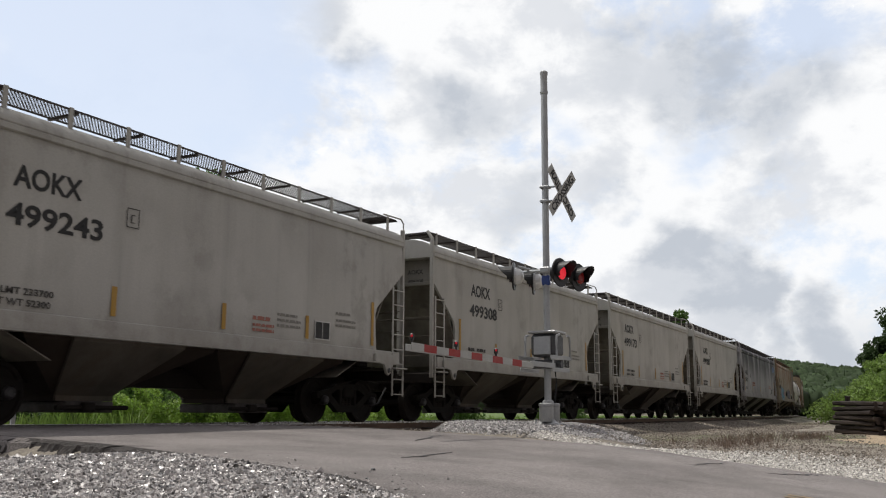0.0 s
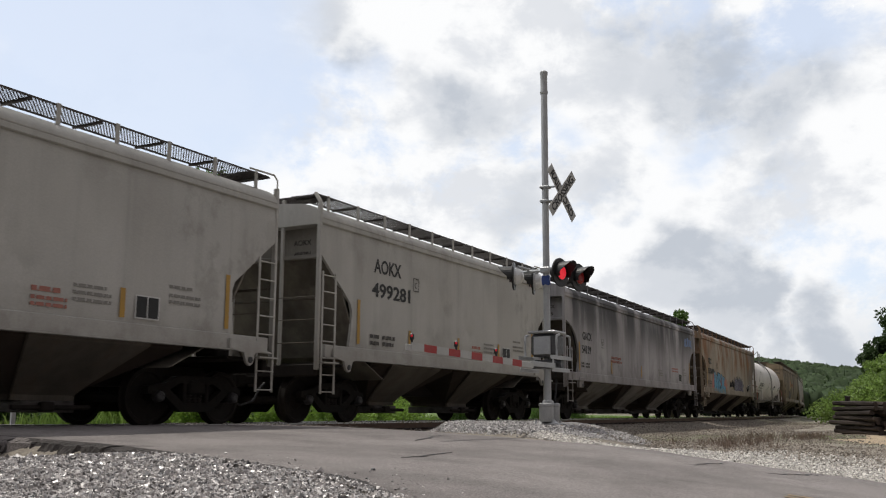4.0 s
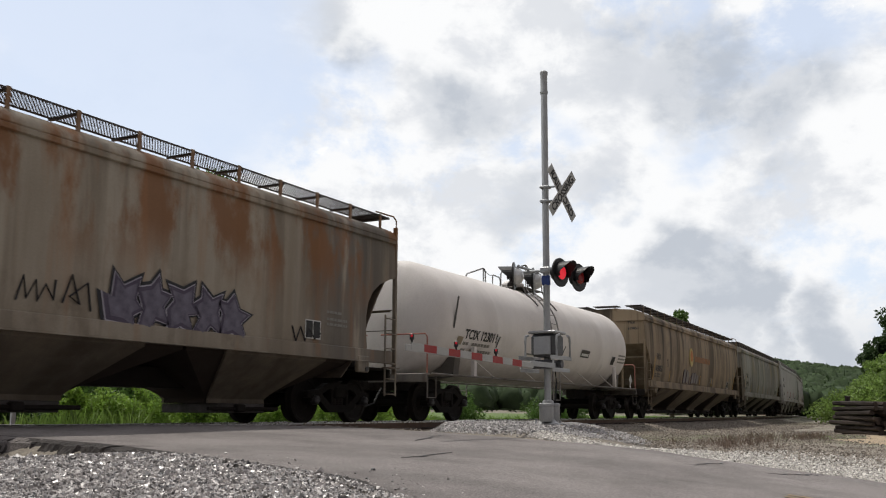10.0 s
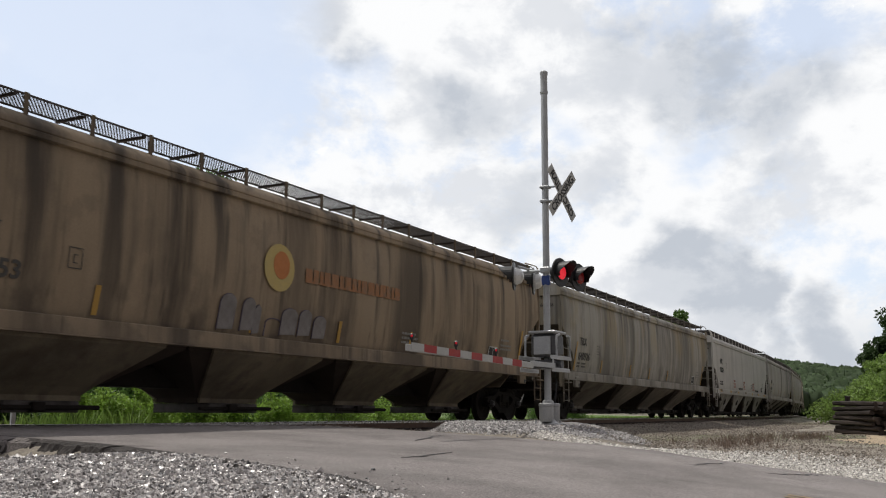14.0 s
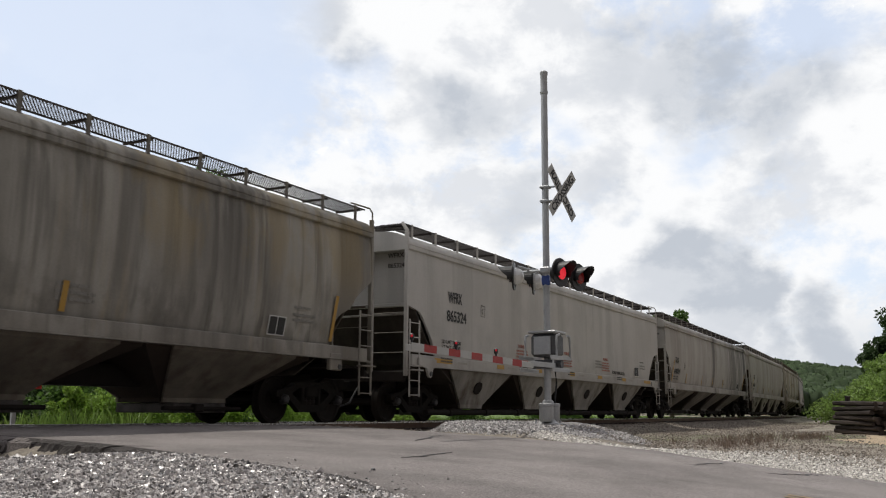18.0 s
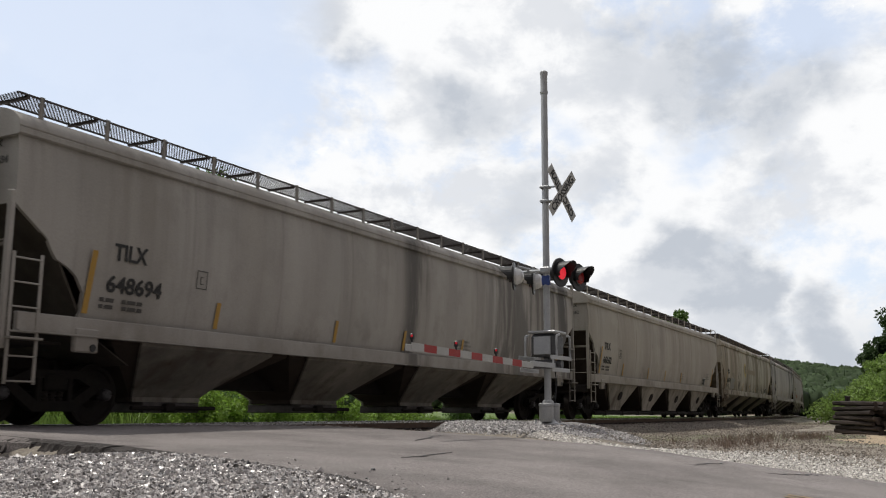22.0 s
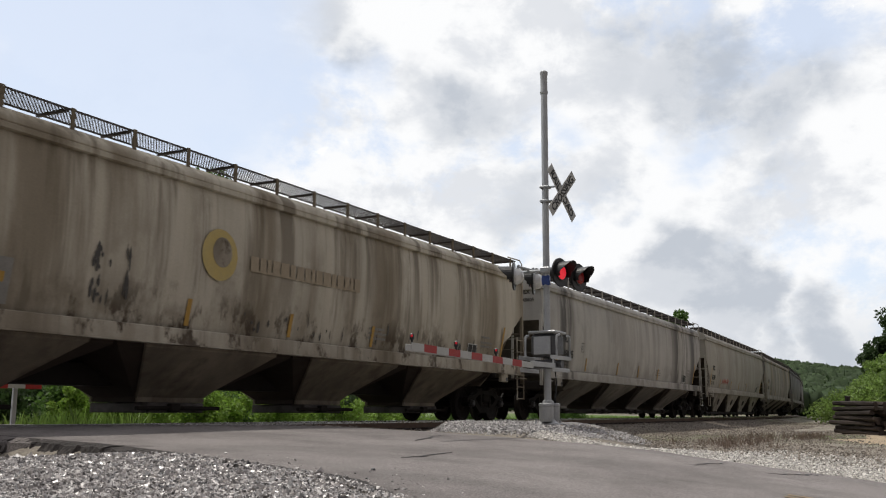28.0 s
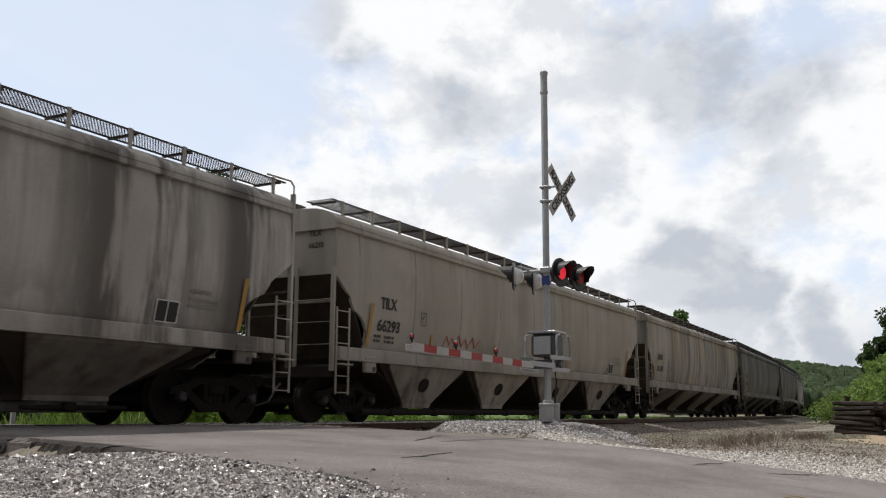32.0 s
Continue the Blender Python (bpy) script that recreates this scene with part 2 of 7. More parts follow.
MAT = dict(
    asphalt=material("worn asphalt", (0.192, 0.172, 0.167), 0.9, second=(0.126, 0.113, 0.109), scale=1.3, amount=1.0, grain=55, grain_amount=0.5, bump=0.9,
                     third=(0.230, 0.208, 0.201), third_scale=0.42, third_range=(0.45, 0.66), stretch=(1, 1.0, 1)),
    edge=material("crumbled asphalt in shade tone", (0.055, 0.048, 0.046), 0.95, second=(0.028, 0.025, 0.024), scale=5, amount=1.0, grain=45, grain_amount=0.5, bump=0.9),
    tar=material("tar crack filler", (0.025, 0.024, 0.024), 0.6, grain=40),
    ground=material("dirt and fine gravel", (0.27, 0.24, 0.20), 0.95, second=(0.16, 0.14, 0.115), scale=0.9, amount=0.8, grain=38, grain_amount=0.4, bump=0.8,
                    third=(0.10, 0.12, 0.045), third_scale=0.05, third_range=(0.5, 0.6), distance=0.03),
    stone=material("crushed limestone", (0.47, 0.44, 0.425), 0.28, second=(0.11, 0.10, 0.095), scale=14, amount=0.9, grain=50, random_tint=0.92, island=True, spec=0.9),
    stone_white=material("white crushed limestone", (0.58, 0.555, 0.52), 0.55, second=(0.42, 0.39, 0.36), scale=9, grain=50, random_tint=0.5, island=True),
    stone_grey=material("grey crushed stone", (0.44, 0.425, 0.42), 0.45, second=(0.17, 0.155, 0.15), scale=9, grain=50, random_tint=0.7, island=True),
    ballast=material("grey brown ballast", (0.275, 0.24, 0.205), 0.95, second=(0.165, 0.14, 0.12), scale=9, grain=50, random_tint=0.45, island=True),
    dirt=material("sandy dirt", (0.37, 0.285, 0.185), 0.95, second=(0.25, 0.205, 0.15), scale=0.8, grain=40, grain_amount=0.25, bump=0.4),
    rail=material("rusty rail steel", (0.12, 0.075, 0.05), 0.7, 0.3, second=(0.07, 0.05, 0.04), scale=6),
    railhead=material("polished rail head", (0.45, 0.44, 0.43), 0.28, 0.9, grain=80),
    tie=material("weathered creosote timber", (0.030, 0.022, 0.019), 0.9, second=(0.060, 0.046, 0.038), scale=2.5, stretch=(0.25, 1, 1), grain=30, grain_amount=0.3, bump=0.6, random_tint=0.35),
    steel=material("galvanised steel", (0.40, 0.41, 0.42), 0.5, 0.5, second=(0.28, 0.29, 0.30), scale=5, grain=60),
    silver=material("bright aluminium lamp back", (0.66, 0.66, 0.66), 0.35, 0.6, scale=5),
    box_grey=material("grey painted housing", (0.36, 0.365, 0.37), 0.45, 0.3, scale=4),
    mech=material("dark weathered housing", (0.085, 0.087, 0.092), 0.45, 0.3, second=(0.045, 0.046, 0.05), scale=4),
    turf=material("green meadow turf", (0.115, 0.175, 0.042), 0.95, second=(0.075, 0.12, 0.03), scale=1.2, amount=0.9, grain=24, grain_amount=0.4, bump=0.6),
    concrete=material("concrete", (0.36, 0.35, 0.33), 0.9, scale=4, grain=50),
    black=material("black signal enamel", (0.014, 0.014, 0.015), 0.42, scale=5),
    white_sheet=material("dusty white reflective sheeting", (0.42, 0.42, 0.405), 0.5, scale=5),
    red_sheet=material("red reflective sheeting", (0.33, 0.022, 0.02), 0.45, scale=5),
    letter=material("black lettering", (0.018, 0.018, 0.018), 0.6, scale=8),
    letter_dark=material("faded dark lettering", (0.07, 0.065, 0.06), 0.7, scale=8),
    letter_red=material("faded red stencil", (0.36, 0.15, 0.115), 0.7, scale=8),
    letter_white=material("white stencil", (0.62, 0.62, 0.60), 0.7, scale=8),
    faint=material("faint stencil", (0.24, 0.23, 0.21), 0.7, scale=8),
    orange=material("orange faded logo paint", (0.46, 0.17, 0.05), 0.7, scale=6),
    orange_faint=material("worn orange logo paint", (0.33, 0.145, 0.06), 0.8, second=(0.22, 0.14, 0.085), scale=4, amount=1.0),
    gold=material("gold faded logo paint", (0.46, 0.35, 0.12), 0.7, second=(0.36, 0.30, 0.15), scale=6),
    tan_ink=material("tan faded lettering", (0.33, 0.27, 0.19), 0.75, scale=6),
    yellow=material("yellow conspicuity stripe", (0.44, 0.255, 0.045), 0.6, second=(0.27, 0.17, 0.06), scale=3),
    road_yellow=material("worn yellow road paint", (0.33, 0.22, 0.10), 0.85, second=(0.20, 0.165, 0.13), scale=9, amount=1.0),
    lens_on=material("lit red signal lens", (0.45, 0.01, 0.01), 0.3, emit=(1.0, 0.035, 0.06), emit_strength=0.55),
    lens_dim=material("fading red signal lens", (0.16, 0.008, 0.008), 0.3, emit=(1.0, 0.04, 0.03), emit_strength=0.025),
    lens_small=material("lit red gate lamp", (0.22, 0.006, 0.008), 0.5, spec=0.1, emit=(1.0, 0.03, 0.06), emit_strength=0.22),
    lens_off=material("dark red lens", (0.10, 0.012, 0.012), 0.3),
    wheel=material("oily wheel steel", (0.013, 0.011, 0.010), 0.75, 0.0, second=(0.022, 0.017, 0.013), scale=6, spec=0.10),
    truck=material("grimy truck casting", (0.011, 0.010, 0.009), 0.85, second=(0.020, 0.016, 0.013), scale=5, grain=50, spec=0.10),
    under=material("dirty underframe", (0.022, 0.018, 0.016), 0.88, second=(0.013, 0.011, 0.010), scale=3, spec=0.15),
    gear=material("dark weathered pipe", (0.085, 0.078, 0.072), 0.6, 0.2, second=(0.15, 0.13, 0.11), scale=5),
    rail_grey=material("grey weathered pipe", (0.26, 0.25, 0.24), 0.6, 0.2, second=(0.16, 0.13, 0.11), scale=5),
    bearing=material("bearing end cap", (0.045, 0.043, 0.044), 0.5, 0.4, scale=12),
    grating=material("dark galvanised grating", (0.072, 0.064, 0.063), 0.6, 0.3, second=(0.05, 0.04, 0.036), scale=5),
    bark=material("tree bark", (0.095, 0.075, 0.055), 0.95, second=(0.05, 0.04, 0.03), scale=5, stretch=(1, 1, 0.2), grain=30, bump=0.8),
    leaf=material("summer leaves", (0.075, 0.145, 0.030), 0.55, second=(0.11, 0.18, 0.04), scale=0.9, random_tint=0.45, island=True, bump=0, leafy=0.45),
    leaf_bright=material("bright weed leaves", (0.19, 0.305, 0.048), 0.6, second=(0.25, 0.36, 0.07), scale=0.7, random_tint=0.4, island=True, bump=0, leafy=0.45),
    leaf_bank=material("lush scrub leaves", (0.155, 0.245, 0.050), 0.6, second=(0.19, 0.26, 0.08), scale=0.5, random_tint=0.5, island=True, bump=0, leafy=0.45),
    leaf_dark=material("dark tree leaves", (0.040, 0.072, 0.022), 0.65, second=(0.055, 0.085, 0.03), scale=0.6, random_tint=0.4, island=True, bump=0, leafy=0.45),
    far_leaf=material("distant woods", (0.056, 0.090, 0.036), 0.85, second=(0.034, 0.058, 0.026), scale=0.35, amount=0.9, random_tint=0.22, island=True, bump=0, leafy=0.3),
    dry=material("dry weed stalks", (0.23, 0.175, 0.14), 0.9, second=(0.13, 0.095, 0.075), scale=2, random_tint=0.35, island=True, bump=0),
    grass=material("roadside grass", (0.14, 0.23, 0.045), 0.7, second=(0.19, 0.26, 0.07), scale=0.5, random_tint=0.4, island=True, bump=0, leafy=0.45),
    fence=material("grey fence timber", (0.07, 0.06, 0.05), 0.9, scale=4),
    graffiti_blue=material("blue spray paint", (0.085, 0.27, 0.42), 0.5, second=(0.06, 0.20, 0.33), scale=3),
    graffiti_black=material("black spray paint", (0.02, 0.02, 0.025), 0.6, scale=3),
    graffiti_red=material("faded pink spray paint", (0.42, 0.14, 0.12), 0.7, second=(0.34, 0.20, 0.15), scale=3, amount=0.8),
    graffiti_violet=material("grey violet spray paint", (0.085, 0.07, 0.105), 0.7, scale=3),
    graffiti_lilac=material("lilac grey spray paint", (0.17, 0.155, 0.205), 0.7, second=(0.09, 0.08, 0.11), scale=6, amount=1.0),
    graffiti_edge=material("pale lilac spray paint", (0.42, 0.40, 0.46), 0.7, scale=5),
    graffiti_sky=material("pale blue spray paint", (0.15, 0.22, 0.38), 0.7, scale=3),
)

# ---------------------------------------------------------------- mesh tools


class Shape:
    """Collects vertices and faces of one mesh."""

    def __init__(self):
        self.v, self.f = [], []

    def add(self, verts, faces):
        n = len(self.v)
        self.v.extend(tuple(p) for p in verts)
        self.f.extend(tuple(i + n for i in f) for f in faces)
        return self

    def box(self, c, size, bevel=0.0, m=None):
        x, y, z = (s / 2 for s in size)
        b = min(bevel, x * 0.6, y * 0.6, z * 0.6)
        if b <= 0:
            pts = [(i * x, j * y, k * z) for i in (-1, 1) for j in (-1, 1) for k in (-1, 1)]
            faces = [(0, 1, 3, 2), (4, 6, 7, 5), (0, 4, 5, 1), (2, 3, 7, 6), (0, 2, 6, 4), (1, 5, 7, 3)]
        else:
            pts, faces = [], []
            index = {}
            for i in (-1, 1):
                for j in (-1, 1):
                    for k in (-1, 1):
                        for a, p in enumerate(((i * x, j * (y - b), k * (z - b)), (i * (x - b), j * y, k * (z - b)), (i * (x - b), j * (y - b), k * z))):
                            index[i, j, k, a] = len(pts)
                            pts.append(p)
                        t = (index[i, j, k, 0], index[i, j, k, 1], index[i, j, k, 2])
                        faces.append(t if i * j * k > 0 else t[::-1])
            for s in (-1, 1):
                q = [index[s, -1, -1, 0], index[s, 1, -1, 0], index[s, 1, 1, 0], index[s, -1, 1, 0]]
                faces.append(q if s > 0 else q[::-1])
                q = [index[-1, s, -1, 1], index[-1, s, 1, 1], index[1, s, 1, 1], index[1, s, -1, 1]]
                faces.append(q if s > 0 else q[::-1])
                q = [index[-1, -1, s, 2], index[1, -1, s, 2], index[1, 1, s, 2], index[-1, 1, s, 2]]
                faces.append(q if s > 0 else q[::-1])
            for i in (-1, 1):
                for j in (-1, 1):
                    q = [index[i, j, -1, 0], index[i, j, -1, 1], index[i, j, 1, 1], index[i, j, 1, 0]]
                    faces.append(q if i * j > 0 else q[::-1])
                    q = [index[i, -1, j, 0], index[i, 1, j, 0], index[i, 1, j, 2], index[i, -1, j, 2]]
                    faces.append(q if i * j > 0 else q[::-1])
                    q = [index[-1, i, j, 1], index[-1, i, j, 2], index[1, i, j, 2], index[1, i, j, 1]]
                    faces.append(q if i * j > 0 else q[::-1])
        m = m or Matrix()
        m = Matrix.Translation(c) @ m
        return self.add([m @ Vector(p) for p in pts], faces)

    def rod(self, a, b, r, n=8, r2=None, cap=True):
        a, b = Vector(a), Vector(b)
        q = (b - a).to_track_quat("Z", "Y").to_matrix()
        ring = [Vector((math.cos(2 * math.pi * i / n), math.sin(2 * math.pi * i / n), 0)) for i in range(n)]
        r2 = r if r2 is None else r2
        pts = [a + q @ (p * r) for p in ring] + [b + q @ (p * r2) for p in ring]
        faces = [(i, (i + 1) % n, n + (i + 1) % n, n + i) for i in range(n)]
        if cap:
            faces += [tuple(range(n))[::-1], tuple(range(n, 2 * n))]
        return self.add(pts, faces)

    def pipe(self, pts, r, n=7):
        """A bent pipe through points."""
        pts = [Vector(p) for p in pts]
        rings = []
        for i, p in enumerate(pts):
            d = (pts[min(i + 1, len(pts) - 1)] - pts[max(i - 1, 0)]).normalized()
            q = d.to_track_quat("Z", "Y").to_matrix()
            rings.append([p + q @ Vector((r * math.cos(2 * math.pi * k / n), r * math.sin(2 * math.pi * k / n), 0)) for k in range(n)])
        return self.loft(rings, True)

    def loft(self, rings, closed=True, caps=True):
        n = len(rings[0])
        faces = []
        for i in range(len(rings) - 1):
            for k in range(n if closed else n - 1):
                a, b = i * n + k, i * n + (k + 1) % n
                faces.append((a, b, b + n, a + n))
        if caps and closed:
            faces += [tuple(range(n))[::-1], tuple(range((len(rings) - 1) * n, len(rings) * n))]
        return self.add([p for r in rings for p in r], faces)

    def lathe(self, profile, m=None, n=24, caps=True):
        """Profile of (radius, height) turned round the z axis of m."""
        m = m or Matrix()
        rings = [[m @ Vector((r * math.cos(2 * math.pi * k / n), r * math.sin(2 * math.pi * k / n), h)) for k in range(n)] for r, h in profile]
        return self.loft(rings, True, caps)

    def prism(self, outline, depth, m=None):
        """A flat outline in x, y made solid along z by depth."""
        m = m or Matrix()
        n = len(outline)
        pts = [m @ Vector((x, y, 0)) for x, y in outline] + [m @ Vector((x, y, depth)) for x, y in outline]
        return self.add(pts, [tuple(range(n))[::-1], tuple(range(n, 2 * n))] + [(i, (i + 1) % n, n + (i + 1) % n, n + i) for i in range(n)])

    def mesh(self, name, mat, smooth=False):
        me = bpy.data.meshes.new(name)
        me.from_pydata(self.v, [], self.f)
        me.materials.append(mat)
        if smooth:
            me.shade_smooth()
            me.set_sharp_from_angle(angle=radians(38))
        me.update()
        return me


def part(name, shape, mat, parent=None, label="", smooth=False):
    ob = new(name, shape if isinstance(shape, bpy.types.Mesh) else shape.mesh(name, mat, smooth))
    if parent:
        ob.parent = parent
    return tagged(ob, label)


def thing(name, label, category, group="", kind="", at=None):
    ob = new(name)
    ob.empty_display_size = 0.2
    if at is not None:
        ob.matrix_world = at
    return tagged(ob, label, category, group, kind)


TEXTS = {}


def text_mesh(body, size, mat, width=1.0):
    """Lettering as a flat mesh in x, y, its lower left corner at the origin."""
    key = (body, size, mat.name, width)
    if key not in TEXTS:
        cu = bpy.data.curves.new("lettering", "FONT")
        cu.body, cu.size, cu.extrude, cu.offset, cu.resolution_u = body, size, 0.002, size * 0.022, 3
        ob = bpy.data.objects.new("lettering", cu)
        scene.collection.objects.link(ob)
        dg = bpy.context.evaluated_depsgraph_get()
        me = bpy.data.meshes.new_from_object(ob.evaluated_get(dg))
        bpy.data.objects.remove(ob)
        me.transform(Matrix.Diagonal((width, 1, 1, 1)))
        me.materials.clear()
        me.materials.append(mat)
        me.name = "lettering"
        TEXTS[key] = me
    return TEXTS[key]


# ---------------------------------------------------------------- track line and terrain
TRACK_Y, BEND, RADIUS = 12.44, 27.77, 775.0


def on_track(s, lat=0.0):
    """Place and heading at s metres along the track, lat metres to its far side."""
    u = max(s - BEND, 0.0) / RADIUS
    x = (s if s < BEND else BEND + RADIUS * math.sin(u)) - lat * math.sin(u)
    return Vector((x, TRACK_Y + RADIUS * (1 - math.cos(u)) + lat * math.cos(u), 0.0)), u


def lateral(x, y):
    return np.where(x < BEND, y - TRACK_Y, RADIUS - np.hypot(x - BEND, TRACK_Y + RADIUS - y))


ROAD_Y = (-400, -60, -5, 0, 1, 2.1, 4.14, 7.68, 9.6, 11.0, 14.0, 17, 24, 60, 400)
ROAD_Z = (-6, -3, -1.25, -0.76, -0.65, -0.53, -0.31, -0.10, -0.035, -0.01, -0.01, -0.10, -0.5, -1.2, -3)
ROAD_L, ROAD_R = 6.25, 14.2


def road_left(y):
    """The road's edge on the camera's side."""
    return np.interp(y, (-60, 0, 3.5, 4.43, 5.47, 6.8, 9.46, 17, 60), (5.0, 5.2, 5.85, 6.42, 6.64, 6.80, 7.05, 7.1, 7.1))


def road_z(y):
    return np.interp(y, ROAD_Y, ROAD_Z)


def smooth01(t):
    t = np.clip(t, 0, 1)
    return t * t * (3 - 2 * t)


def wave(x, y, scale, seed=0.0):
    """Cheap rolling noise from crossed waves."""
    a = np.sin(x / scale * 1.7 + seed) * np.cos(y / scale * 1.3 - seed * 1.7)
    b = np.sin((x + y) / scale * 2.9 + seed * 2.3) * np.cos((x - y * 0.6) / scale * 3.7 + seed)
    c = np.sin(x / scale * 7.1 - seed) * np.sin(y / scale * 6.3 + seed * 0.4)
    return 0.5 * a + 0.3 * b + 0.2 * c


def terrain(x, y):
    lat = lateral(x, y)
    near_road = road_z(y) - 0.03 - 0.012 * wave(x, y, 1.5)
    # shoulder: flush with the road up the slope, then falling away towards the ditch by the track
    left = np.interp(y, (-400, -60, -5, 0, 3, 4.14, 6.0, 6.8, 7.7, 9.2, 10.4, 11.2, 13.8, 15, 18, 30, 60, 400), (-6, -3, -1.3, -0.80, -0.46, -0.33, -0.20, -0.165, -0.23, -0.36, -0.36, -0.20, -0.20, -0.32, -0.4, -0.6, -1.2, -3)) - 0.015 * wave(x, y, 1.1, 4.0)
    kl = smooth01((road_left(y) + 0.04 - x) / 0.14)
    near_road = near_road * (1 - kl) + left * kl
    beside = np.interp(lat, (-400, -60, -14, -9.5, -7.0, -4.5, -2.7, -1.75, 1.75, 2.8, 5, 12, 30, 80, 400),
                       (-5, -2.0, -0.70, -0.50, -0.52, -0.50, -0.40, -0.20, -0.20, -0.45, -0.65, -0.60, -0.3, 0.3, 3))
    beside = beside + 0.05 * wave(x, y, 2.3, 1.0) * smooth01((np.abs(lat) - 2) / 2)
    k = smooth01((x - 14.6) / 5.0)
    z = near_road * (1 - k) + beside * k
    far_side = smooth01((lat - 0.5) / 1.0) * smooth01((x - 14.6) / 2.0)
    z = z * (1 - far_side) + beside * far_side
    # gravel heaped round the signal's footing
    heap = np.exp(-((x - 17.3) / 2.85) ** 6 - ((y - 7.9) / 2.3) ** 4) * smooth01((0.545 * x - y) / 0.5 + 0.5)
    z = np.maximum(z, z * (1 - heap) + heap * (0.02 + 0.05 * wave(x, y, 0.8, 2.0)))
    r = np.hypot(x, y)
    bearing = np.degrees(np.arctan2(y, x))
    hill = 27 * smooth01((r - 330) / 420) * (0.55 + 0.045 * np.clip(bearing, 0, 14)) + 5 * wave(x, y, 170, 0.7) * smooth01((r - 330) / 200)
    bank = 4.2 * smooth01((x - 52) / 50) * smooth01((9.5 + (x - 62) * 0.05 - y) / 10)
    return z + hill + bank


def grid_lines(stops):
    out = [stops[0][0]]
    for (a, step), (b, _) in zip(stops, stops[1:]):
        n = max(1, round((b - a) / step))
        out += [a + (b - a) * (i + 1) / n for i in range(n)]
    return np.array(out)


def build_ground():
    xs = grid_lines([(-2500, 400), (-500, 60), (-60, 6), (-8, 0.5), (3, 0.25), (26, 0.6), (60, 2.5), (160, 12), (500, 30), (1100, 200), (2600, 1)])
    ys = grid_lines([(-2500, 400), (-500, 50), (-50, 5), (-6, 0.5), (0, 0.22), (17, 0.6), (32, 3), (90, 12), (400, 40), (1000, 300), (2600, 1)])
    X, Y = np.meshgrid(xs, ys, indexing="ij")
    Z = terrain(X, Y)
    # the road's bed lies under the asphalt
    bed = (X > road_left(Y) + 0.25) & (X < ROAD_R - 0.1) & (np.abs(Y) < 60)
    Z = np.where(bed, np.minimum(Z, road_z(Y) - 0.12), Z)
    n, m = X.shape
    me = bpy.data.meshes.new("ground")
    verts = np.stack([X, Y, Z], -1).reshape(-1, 3)
    idx = np.arange(n * m).reshape(n, m)
    faces = np.stack([idx[:-1, :-1], idx[1:, :-1], idx[1:, 1:], idx[:-1, 1:]], -1).reshape(-1, 4)
    me.from_pydata(verts.tolist(), [], faces.tolist())
    me.materials.append(MAT["ground"])
    me.shade_smooth()
    tagged(new("ground", me), "dirt and gravel ground beside the railway", "ground", kind="structure")


build_ground()


